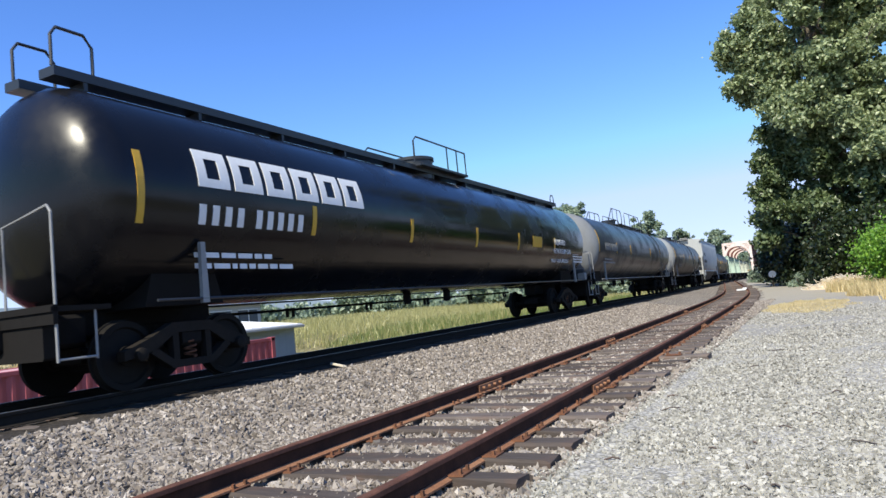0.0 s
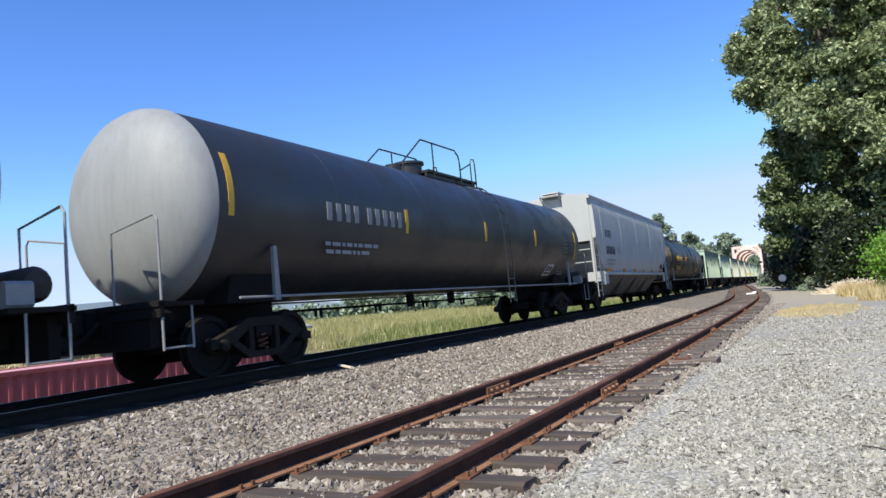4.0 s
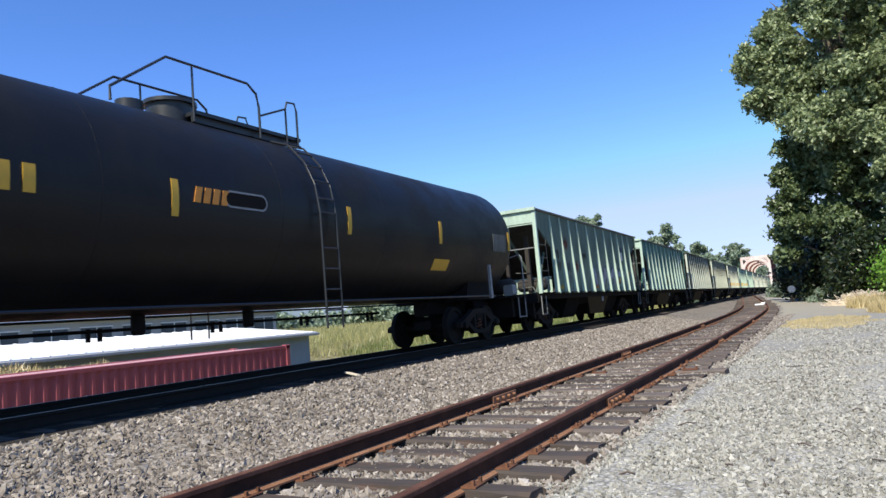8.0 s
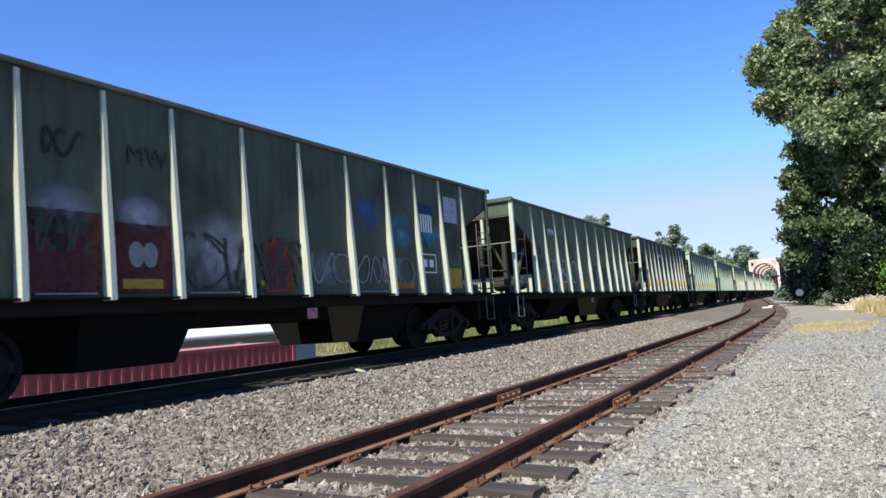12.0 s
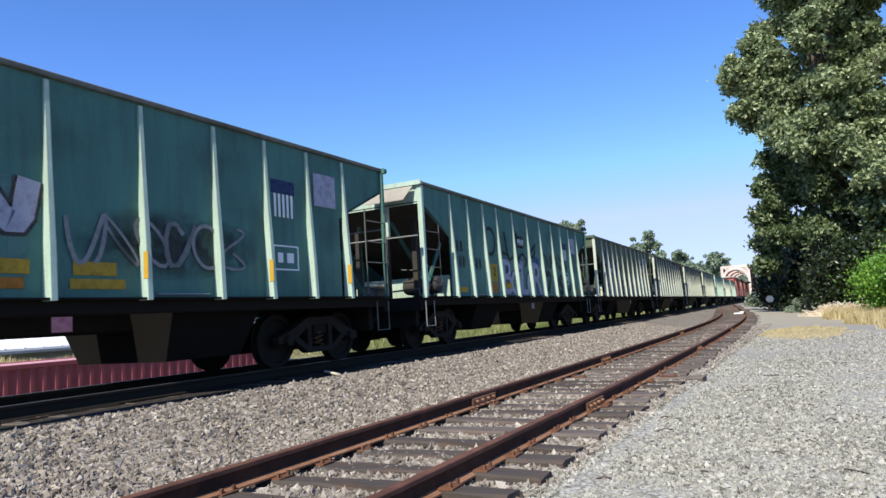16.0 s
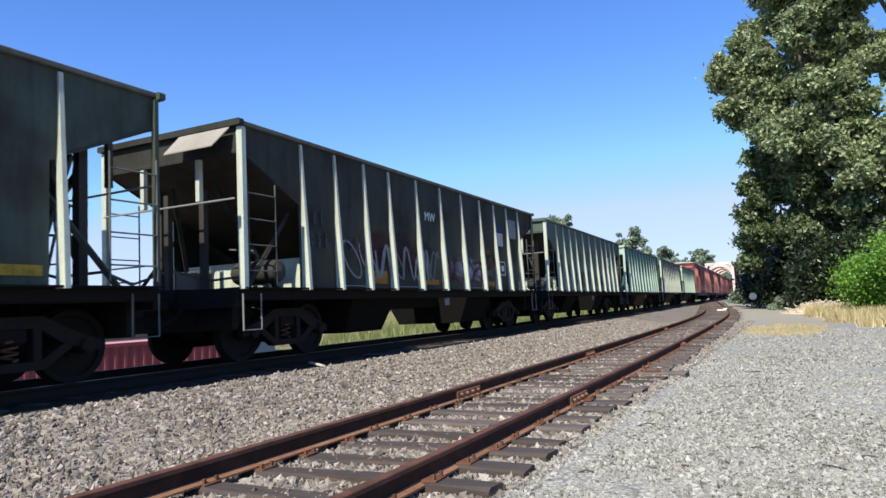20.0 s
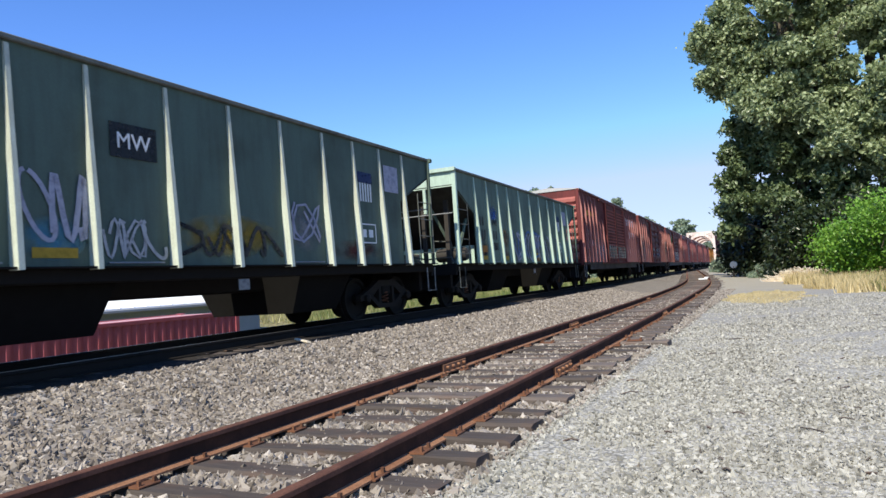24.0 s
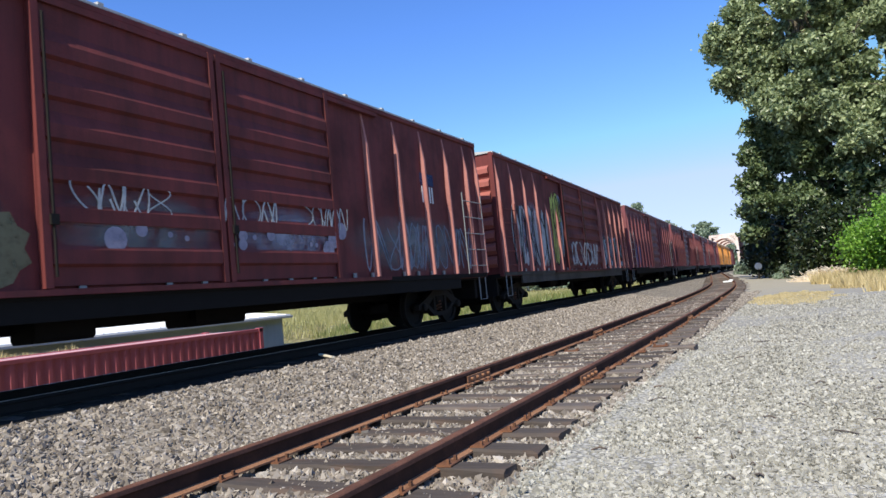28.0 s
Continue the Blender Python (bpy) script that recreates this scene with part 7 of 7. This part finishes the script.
def build_bridge():
    """A through truss with arched sway frames over the main track."""
    top = new("truss_bridge")
    tagged(top, "faded pink-white steel truss railway bridge with red-brown bracing", "bridge")
    y0, bays, step = 172.0, 6, 7.0
    half, high = 2.85, 8.1
    slope = -0.041
    ang = math.degrees(math.atan(-slope))
    m = pose(main_x(y0), y0, MAIN_Z, 0, 0, ang)
    for s in (-1, 1):
        part("end_post", Geo().box(s * half, 0, high / 2, 0.55, 0.6, high), M["bridge"], top, at=m)
        part("top_chord", Geo().box(s * half, bays * step / 2, high, 0.55, bays * step, 0.6), M["bridge"], top, at=m)
        part("bottom_chord", Geo().box(s * half, bays * step / 2, -0.2, 0.55, bays * step, 0.7), M["bridge"], top, at=m)
        for k in range(1, bays + 1):
            part("post", Geo().box(s * half, k * step, high / 2, 0.5, 0.5, high), M["bridge_red"], top, at=m)
            a, b = ((0, high), (step, 0)) if k % 2 else ((0, 0), (step, high))
            g = Geo().slab([((k - 1) * step + a[0] - 0.2, a[1]), ((k - 1) * step + a[0] + 0.2, a[1]), ((k - 1) * step + b[0] + 0.2, b[1]), ((k - 1) * step + b[0] - 0.2, b[1])], s * half - 0.2, s * half + 0.2)
            part("diagonal", g, M["bridge_red"], top, at=m)
        part("pier", Geo().box(s * half * 1.0, 0, -2.0, 1.6, 2.0, 3.6, 0.1), M["concrete"], top, at=m)
    for k in range(bays + 1):
        # an arched sway frame: a ring of even depth under a straight strut
        arch = [math.pi * i / 16 for i in range(17)]
        outer = [(half * math.cos(a), high - 2.6 + 2.6 * math.sin(a)) for a in arch]
        inner = [((half - 0.5) * math.cos(a), high - 2.6 + 1.95 * math.sin(a)) for a in arch]
        g = Geo()
        for y in (k * step - 0.25, k * step + 0.25):
            g.v += [(a, y, b) for a, b in outer + inner]
        for i in range(16):
            g.f += [(i, i + 1, i + 18, i + 17), (i + 34, i + 51, i + 52, i + 35), (i, i + 34, i + 35, i + 1), (i + 17, i + 18, i + 52, i + 51)]
        part("portal_arch", g, M["bridge"] if k % 2 == 0 else M["bridge_red"], top, "arched sway frame", at=m)
        part("top_strut", Geo().box(0, k * step, high + 0.05, 2 * half, 0.4, 0.6), M["bridge"], top, at=m)
    # wide brace panels, added so that the underside looks dark
    for k in range(bays):
        for s in (-1, 1):
            y = k * step
            part("lateral_brace", Geo().add([(s * (half - 0.5), y + 0.4, high - 0.2 + o) for o in (0, 0.3)] + [(s * (half - 0.5), y + 2.2, high - 0.2 + o) for o in (0, 0.3)] + [(-s * 0.2, y + 6.6, high - 0.2 + o) for o in (0, 0.3)] + [(-s * 0.2, y + 4.8, high - 0.2 + o) for o in (0, 0.3)],
                                            [(0, 2, 4, 6), (1, 7, 5, 3), (0, 1, 3, 2), (2, 3, 5, 4), (4, 5, 7, 6), (6, 7, 1, 0)]), M["bridge_red"], top, at=m)
    part("deck", Geo().box(0, bays * step / 2, -0.75, 2 * half, bays * step, 0.4), M["bridge_red"], top, at=m)
    return top


def leaf_cloud(name, clumps, per, size, seed, flat=0.5):
    """Leaves as small bent blades in many loose clumps: (x, y, z, r)."""
    rng = np.random.default_rng(seed)
    centres = np.repeat(np.array([c[:3] for c in clumps]), per, 0)
    radii = np.repeat(np.array([c[3] for c in clumps]), per)
    n = len(centres)
    pos = centres + rng.normal(size=(n, 3)) * (radii * 0.62)[:, None] * np.array([1, 1, 0.8])
    a = rng.normal(size=(n, 3))
    a[:, 2] -= 0.3
    a /= np.linalg.norm(a, axis=1)[:, None]
    b = np.cross(a, rng.normal(size=(n, 3)))
    b /= np.linalg.norm(b, axis=1)[:, None]
    c = np.cross(a, b)
    s = size * rng.uniform(0.6, 1.35, n)[:, None]
    v = np.stack([pos - a * s, pos + b * s * 0.62 + c * s * 0.12, pos + a * s, pos - b * s * 0.62 + c * s * 0.12], 1).reshape(-1, 3)
    i = 4 * np.arange(n)[:, None]
    f = np.concatenate([i + np.array([0, 1, 2]), i + np.array([0, 2, 3])])
    me = bpy.data.meshes.new(name)
    me.from_pydata(v, [], f)
    me.update()
    return me


def limb(g, a, b, r0, r1, rng, bend=0.08):
    a, b = Vector(a), Vector(b)
    pts, rad = [], []
    for k in range(6):
        t = k / 5
        off = Vector((rng.uniform(-1, 1), rng.uniform(-1, 1), rng.uniform(-0.5, 0.5))) * (b - a).length * bend * (1 if 0 < k < 5 else 0)
        pts.append(a.lerp(b, t) + off)
        rad.append(r0 + (r1 - r0) * t)
    n = 8
    base = len(g.v)
    for p, r in zip(pts, rad):
        d = (b - a).normalized()
        u = d.cross(Vector((0.2, 0.9, 0.3))).normalized()
        w = d.cross(u)
        g.v += [tuple(p + (u * math.cos(q) + w * math.sin(q)) * r) for q in [2 * math.pi * i / n for i in range(n)]]
    for k in range(5):
        for i in range(n):
            g.f.append((base + k * n + i, base + k * n + (i + 1) % n, base + (k + 1) * n + (i + 1) % n, base + (k + 1) * n + i))
    return pts[-1]


def build_tree(x, y, height, spread, seed, leaf, label, low=0.12, clumps=70, per=230, size=0.17, z=None):
    rng = random.Random(seed)
    z0 = land(x, y) - 0.1 if z is None else z
    top = new("tree")
    tagged(top, label, "tree")
    g = Geo()
    limb(g, (0, 0, 0), (rng.uniform(-0.5, 0.5), rng.uniform(-0.5, 0.5), height * 0.86), height * 0.02, height * 0.004, rng, 0.02)
    cl = []
    limbs = max(12, clumps // 12)
    for k in range(limbs):
        t = low + (0.93 - low) * (k + rng.random()) / limbs
        a = k * 2.4 + rng.uniform(-0.5, 0.5)
        # widest in the lower middle, ragged
        reach = spread * (0.45 + 0.75 * math.sin(math.pi * min(1, 0.18 + 0.8 * t)) ** 0.9) * rng.uniform(0.7, 1.12)
        reach *= 1 - 0.55 * max(0, t - 0.7) / 0.3
        tip = (math.cos(a) * reach, math.sin(a) * reach, height * min(0.98, t + 0.10 + 0.04 * rng.random()))
        limb(g, (0, 0, height * t * 0.9), tip, height * 0.007, height * 0.0015, rng, 0.07)
        for j in range(max(1, clumps // limbs)):
            f = 0.2 + 0.85 * rng.random() ** 0.75
            r = spread * rng.uniform(0.08, 0.16)
            w = spread * 0.17
            cl.append((tip[0] * f + rng.gauss(0, w), tip[1] * f + rng.gauss(0, w), height * t * 0.9 * (1 - f) + tip[2] * f + rng.gauss(0, w), r))
    part("trunk", g, M["bark"], top, "grey-brown trunk and limbs", smooth=True)
    part("crown", leaf_cloud("crown", cl, per, size, seed), leaf, top, "leafy crown with gaps")
    top.matrix_basis = pose(x, y, z0, 0, 0, rng.uniform(0, 360))
    return top


def build_massed_tree(x, y, height, seed, label, leaf, masses):
    """A tall tree whose boughs carry separate leaf masses (x, y, z, radius, half height), each a shell of small leaf sprays."""
    rng = random.Random(seed)
    top = new("tree")
    tagged(top, label, "tree")
    g, cl = Geo(), []
    limb(g, (0, 0, -0.2), (0.4, 0.2, height * 0.9), height * 0.021, height * 0.004, rng, 0.018)
    for mx, my, mz, r, h in masses:
        c = Vector((mx - x, my - y, mz))
        root = Vector((0.1, 0, max(0.8, mz * 0.72 - 0.6)))
        limb(g, root, c, height * 0.0085, height * 0.003, rng, 0.06)
        for k in range(5):
            d = Vector((rng.gauss(0, 1), rng.gauss(0, 1), rng.gauss(0.2, 0.8))).normalized()
            limb(g, c, c + Vector((d.x * r, d.y * r, d.z * h)) * 0.9, height * 0.003, 0.015, rng, 0.08)
        lobes = [c] + [c + Vector((rng.uniform(-0.75, 0.75) * r, rng.uniform(-0.75, 0.75) * r, rng.uniform(-0.8, 0.8) * h)) for _ in range(int(2.2 + 2.0 * r))]
        for i, lobe in enumerate(lobes):
            q = r * rng.uniform(0.36, 0.56)
            for k in range(int(20 * q + 5)):
                d = Vector((rng.gauss(0, 1), rng.gauss(0, 1), rng.gauss(0, 1))).normalized()
                f = q * (0.35 + 0.75 * rng.random() ** 0.6)
                cl.append((lobe.x + d.x * f, lobe.y + d.y * f, lobe.z + d.z * f * 0.72, rng.uniform(0.2, 0.5)))
    part("trunk", g, M["bark"], top, "pale grey-brown trunk and limbs", smooth=True)
    part("crown", leaf_cloud("crown", cl, 50, 0.18, seed), leaf, top, "leafy crown with dark gaps between its boughs")
    top.matrix_basis = pose(x, y, land(x, y) - 0.1)
    return top


def build_bush(name, x, y, w, h, seed, leaf, label, category, per=260, size=0.07, depth=None):
    rng = random.Random(seed)
    cl = []
    for k in range(int(14 + w * h * 1.6)):
        u, v = rng.uniform(-1, 1), rng.uniform(-1, 1)
        hh = h * (1 - 0.55 * u * u) * rng.uniform(0.75, 1.05)
        cl.append((u * w / 2, v * (depth or w) / 2 * 0.8, rng.uniform(0.12, 1) * hh, min(w, h) * rng.uniform(0.12, 0.24)))
    top = new(name)
    tagged(top, label, category)
    g = Geo()
    for k in range(7):
        a = 2.4 * k
        limb(g, (0.1 * math.cos(a), 0.1 * math.sin(a), 0), (w * 0.3 * math.cos(a), w * 0.3 * math.sin(a), h * 0.7), 0.04, 0.01, rng)
    part("stems", g, M["bark"], top)
    part("leaves", leaf_cloud("leaves", cl, per, size, seed), leaf, top)
    top.matrix_basis = pose(x, y, land(x, y) - 0.05)
    return top


def grass_field(name, count, place, h, leaf, label, seed):
    """Blades as thin upright triangles."""
    rng = np.random.default_rng(seed)
    p = place(rng, count)
    n = len(p)
    a = rng.uniform(0, 2 * np.pi, n)
    hh = h * rng.uniform(0.45, 1.25, n)
    w = 0.012 + 0.022 * rng.random(n) * (h / 0.5)
    lean = rng.normal(0, 0.28, (n, 2)) * hh[:, None]
    side = np.stack([np.cos(a) * w, np.sin(a) * w, np.zeros(n)], 1)
    tip = p + np.concatenate([lean, hh[:, None]], 1)
    v = np.stack([p - side, p + side, tip], 1).reshape(-1, 3)
    me = bpy.data.meshes.new(name)
    me.from_pydata(v, [], (3 * np.arange(n)[:, None] + np.arange(3)))
    me.materials.append(leaf)
    me.update()
    return tagged(new(name, me), label, "grass", kind="stuff")


def ground_points(xs, ys, keep=lambda x, y: True):
    def place(rng, count):
        x, y = rng.uniform(*xs, count), rng.uniform(*ys, count)
        return np.array([(a, b, land(a, b) - 0.03) for a, b in zip(x, y) if keep(a, b)])
    return place


def build_switch_target(x, y):
    z = land(x, y)
    top = new("switch_stand")
    tagged(top, "round white switch target on a dark post", "track signal")
    part("post", Geo().box(0, 0, 0.3, 0.16, 0.16, 0.6, 0.02).box(0, 0, 0.06, 0.5, 0.35, 0.12, 0.02).box(0.12, 0, 0.4, 0.4, 0.05, 0.05), M["frame"], top)
    part("target", Geo().lathe([(0.0, -0.02), (0.28, -0.02), (0.29, 0.0), (0.28, 0.02), (0.0, 0.02)], 28, "y", (0, 0, 1.09)), M["white"], top, "round white disc")
    part("spindle", Geo().tube([(0, 0, 0.55), (0, 0, 0.95)], 0.03), M["frame"], top)
    top.matrix_basis = pose(x, y, z - 0.03, 0, 2)
    return top


build_container(-16.2, 4.0, 12.19, -2.02)
build_shed()
build_office()
build_bridge()
build_switch_target(-3.2, 62.5)

# big trees beside the lot
TALL = "tall dense cottonwood tree in full summer leaf"
build_massed_tree(2.2, 60.5, 33, 21, TALL, M["leaf"], (
    (-2.5, 58.5, 19.0, 2.1, 2.4), (-3.0, 58.3, 16.2, 1.4, 1.3), (-1.2, 58.0, 15.4, 2.0, 1.7), (-1.0, 59.0, 22.2, 2.0, 2.2), (0.8, 57.5, 17.8, 2.6, 2.4), (1.2, 57.0, 13.6, 2.6, 2.0),
    (0.6, 58.0, 24.0, 2.2, 2.2), (3.2, 57.5, 22.5, 3.0, 3.4), (4.6, 57.0, 16.4, 2.8, 2.6), (1.6, 60.0, 27.4, 2.8, 3.2), (3.0, 60.0, 31.0, 2.4, 3.0), (5.8, 58.5, 25.5, 3.0, 3.2), (3.2, 57.0, 12.0, 2.2, 1.6), (3.0, 61.5, 20.0, 3.2, 3.6), (2.6, 61.5, 15.0, 3.0, 2.6), (5.2, 61.0, 21.0, 3.0, 3.2)))
build_massed_tree(7.6, 59.0, 30, 22, TALL, M["leaf"], (
    (7.2, 57.0, 12.6, 3.0, 2.6), (8.6, 58.0, 19.5, 3.2, 3.4), (5.4, 56.5, 9.6, 2.6, 2.0), (9.6, 57.0, 15.0, 3.0, 3.0), (7.8, 59.0, 26.0, 3.0, 3.6), (9.4, 56.5, 9.0, 3.0, 2.6)))
build_massed_tree(0.4, 62.0, 13, 25, "broad leafy tree, its hanging boughs darkened by shade in the leaf colour", M["leaf_shade"], (
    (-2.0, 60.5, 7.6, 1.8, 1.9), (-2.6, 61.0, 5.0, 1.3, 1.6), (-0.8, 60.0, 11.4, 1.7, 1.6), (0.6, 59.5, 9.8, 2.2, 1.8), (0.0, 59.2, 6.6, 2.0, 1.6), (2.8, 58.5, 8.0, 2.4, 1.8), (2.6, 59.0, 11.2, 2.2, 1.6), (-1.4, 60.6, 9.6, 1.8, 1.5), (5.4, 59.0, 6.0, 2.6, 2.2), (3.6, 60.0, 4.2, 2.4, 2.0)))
# undergrowth leaves carry the crowns' shade in their colour
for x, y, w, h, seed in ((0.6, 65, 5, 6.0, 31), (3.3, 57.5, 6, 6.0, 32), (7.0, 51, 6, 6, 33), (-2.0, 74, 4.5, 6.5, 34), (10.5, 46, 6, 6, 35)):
    build_bush("undergrowth", x, y, w, h, seed, M["leaf_dark"], "undergrowth below the tall trees, shade painted into its leaves", "shrub", 260, 0.15)
build_bush("leafy_bush", 4.6, 38, 4.6, 4.0, 41, M["leaf_bush"], "bright green leafy bush at the lot's edge", "bush", 420, 0.085)
build_bush("leafy_bush", 8.2, 36, 5.0, 4.4, 42, M["leaf_bush"], "bright green leafy bush at the lot's edge", "bush", 420, 0.085)
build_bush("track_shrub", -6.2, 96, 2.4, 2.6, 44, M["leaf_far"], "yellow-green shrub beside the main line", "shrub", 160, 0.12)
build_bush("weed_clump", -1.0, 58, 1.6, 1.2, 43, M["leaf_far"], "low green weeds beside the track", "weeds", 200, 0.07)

# dry grass, weeds, brush
grass_field("dry_grass", 26000, ground_points((0.3, 9), (27, 50), lambda x, y: x > 0.6 + 0.5 * math.sin(y * 0.9) + (46 - y) * 0.10 - 0.4), 0.55, M["straw"], "tall dry straw-coloured grass at the lot's edge", 51)
grass_field("dry_grass_patch", 42000, ground_points((-2.6, 2.2), (19, 34), lambda x, y: ((x + 0.4) / 1.6) ** 2 + ((y - 27) / 5) ** 2 < 0.75 + 0.5 * noise.noise((x * 2, y * 0.8, 3))), 0.09, M["straw"], "flat patch of dead straw on the gravel", 52)
grass_field("green_grass", 16000, ground_points((2.4, 10), (27, 43), lambda x, y: x > 2.4 + 0.8 * math.sin(y * 1.3) + (43 - y) * 0.08), 0.5, M["grass"], "green and yellow grass under the bush", 53)
grass_field("field_grass", 60000, ground_points((-48, -13.4), (20, 75), lambda x, y: x - main_x(y) < -3.6 and not (-34 < x < -21.5 and y < 28.0)), 0.5, M["field"], "yellow summer grass in the field behind the tracks", 54)
grass_field("field_weeds", 40000, ground_points((-26, -12.6), (17.5, 60), lambda x, y: x - main_x(y) < -3.0 and not (-34 < x < -21.5 and y < 28.0) and x > -26 + 0.12 * y), 0.42, M["grass"], "green weeds along the embankment", 55)

def bank_height(x, y):
    across = max(0.0, 1 - ((x + 19.6) / 2.0) ** 2)
    along = smooth_step(1.0, 5.0, y) * smooth_step(16.5, 13.0, y)
    return -2.0 + 2.45 * across ** 0.6 * along * (1 + 0.1 * noise.noise((x * 0.9, y * 0.7, 2)))


bank = new("earth_bank", grid_mesh("earth_bank", lines([(-21.6, -17.6, 0.25)]), lines([(1.0, 16.5, 0.3)]), bank_height))
bank.data.materials.append(M["earth"])
tagged(bank, "weedy bank of dry earth between the container and the shed", "earth bank")
grass_field("bank_weeds", 9000, lambda rng, count: np.array([(a, b, bank_height(a, b) - 0.02) for a, b in zip(rng.uniform(-21.2, -18.0, count), rng.uniform(2.5, 15.5, count))]), 0.22, M["straw"], "dry weeds on the earth bank", 56)

# trees behind the train
FAR = "distant green tree behind the railway"
# those at -4.9 and -5.6 are added to fill the bridge's opening
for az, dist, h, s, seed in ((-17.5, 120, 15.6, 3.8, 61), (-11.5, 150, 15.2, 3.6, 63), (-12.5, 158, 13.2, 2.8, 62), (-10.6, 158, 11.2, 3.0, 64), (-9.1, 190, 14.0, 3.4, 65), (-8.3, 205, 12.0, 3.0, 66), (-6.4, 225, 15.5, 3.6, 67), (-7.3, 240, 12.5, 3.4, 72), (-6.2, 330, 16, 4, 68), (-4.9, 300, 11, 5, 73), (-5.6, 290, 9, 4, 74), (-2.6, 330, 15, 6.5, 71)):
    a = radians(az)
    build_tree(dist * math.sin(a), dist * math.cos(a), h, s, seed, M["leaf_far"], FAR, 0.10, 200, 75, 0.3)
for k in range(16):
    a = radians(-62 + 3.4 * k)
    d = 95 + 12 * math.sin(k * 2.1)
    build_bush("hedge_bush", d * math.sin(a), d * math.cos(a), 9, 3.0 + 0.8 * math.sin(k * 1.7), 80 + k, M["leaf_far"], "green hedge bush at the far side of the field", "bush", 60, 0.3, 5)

# blue hills on the horizon
g = Geo()
pts = 60
for i in range(pts + 1):
    a = radians(-110 + 220 * i / pts)
    hgt = 30 + 22 * noise.noise((i * 0.23, 2, 0)) + 10 * noise.noise((i * 0.9, 7, 0)) + 105 * smooth_step(22, 14, i)
    g.v += [(2600 * math.sin(a), 2600 * math.cos(a), -20), (2600 * math.sin(a), 2600 * math.cos(a), hgt), (2900 * math.sin(a), 2900 * math.cos(a), -20)]
for i in range(pts):
    a, b = 3 * i, 3 * i + 3
    g.f += [(a, b, b + 1, a + 1), (a + 1, b + 1, b + 2, a + 2)]
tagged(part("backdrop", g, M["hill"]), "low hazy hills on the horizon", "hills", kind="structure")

# a broken pale stick on the ballast, and scraps of wood by the brush
def build_brush_pile(x, y):
    rng = random.Random(77)
    top = new("brush_pile")
    tagged(top, "heap of pale dead brush and dirt at the lot's edge", "brush pile")
    g = Geo()
    n, m = 22, 8
    for j in range(m + 1):
        for i in range(n):
            a = 2 * math.pi * i / n
            r = (1 - j / m) * (1 + 0.18 * noise.noise((math.cos(a) * 2, math.sin(a) * 2, j)))
            g.v.append((2.3 * r * math.cos(a), 1.6 * r * math.sin(a), 0.6 * (1 - (1 - j / m) ** 1.6) * (1 + 0.5 * noise.noise((i, j, 3))) - 0.05))
    g.f = [(j * n + i, j * n + (i + 1) % n, (j + 1) * n + (i + 1) % n, (j + 1) * n + i) for j in range(m) for i in range(n)]
    part("dirt", g, M["straw_dirt"], top, smooth=True)
    t = Geo()
    for k in range(160):
        a, r = rng.uniform(0, 6.3), rng.random() ** 0.5
        px, py = 2.1 * r * math.cos(a), 1.4 * r * math.sin(a)
        pz = 0.6 * (1 - r ** 1.6)
        d = Vector((rng.uniform(-1, 1), rng.uniform(-1, 1), rng.uniform(-0.1, 0.5))).normalized() * rng.uniform(0.3, 0.9)
        t.tube([(px - d.x / 2, py - d.y / 2, pz - d.z / 2), (px + d.x / 2, py + d.y / 2, pz + d.z / 2 + 0.08)], rng.uniform(0.012, 0.03), 4)
    tagged(part("twigs", t, M["wood"], top), kind="stuff")
    top.matrix_basis = pose(x, y, land(x, y))


build_brush_pile(1.2, 46.5)
build_brush_pile(3.6, 45.0)


def litter_places(rng, count):
    y = 3 + 14 * rng.random(count)
    return np.array([(a, b, land(a, b) + 0.012) for a, b in zip(-1.2 + rng.random(count) * (1.6 + 0.2 * y), y)])


def bark_strips(count, seed):
    rng = random.Random(seed)
    g = Geo()
    for _ in range(count):
        y = 4.5 + 15 * rng.random() ** 1.4
        x = -1.7 + rng.random() * (1.5 + 0.22 * y)
        a, n = rng.uniform(-0.9, 0.9), 0.02 + 0.09 * rng.random() ** 2
        z = land(x, y) + 0.018
        dx, dy = math.cos(a) * n, math.sin(a) * n
        g.tube([(x - dx, y - dy, z), (x, y + 0.01, z + rng.uniform(0.0, 0.02)), (x + dx, y + dy, z + rng.uniform(-0.005, 0.012))], rng.uniform(0.004, 0.008), 4)
    return tagged(part("bark_scraps", g, M["tie"]), "dark scraps of bark and twig scattered on the gravel", "litter", kind="stuff")


bark_strips(42, 98)
crushed_stones("leaf_litter", 130, litter_places, 0.011, M["bark"], "dark bits of bark and dead leaf on the gravel", 99)
stick = part("stick", Geo().box(0, 0, 0.02, 0.07, 0.52, 0.035, 0.008), M["wood"], at=pose(-7.35, 9.45, 0.16, 4, 6, 62))
tagged(stick, "pale broken lath lying on the ballast", "stick")


def motions():
    times = [0.5 * i for i in range(57)]
    for car, middle, wheelbase in TRAIN:
        rows = []
        for t in times:
            s = middle - rolled(t)
            a, b = on_main(s - wheelbase), on_main(s + wheelbase)
            d = b - a
            c = (a + b) / 2
            rows.append((t, pose(c.x, c.y, c.z, 0, 0, -math.degrees(math.atan2(d.x, d.y)))))
        walk(car, rows)


motions()
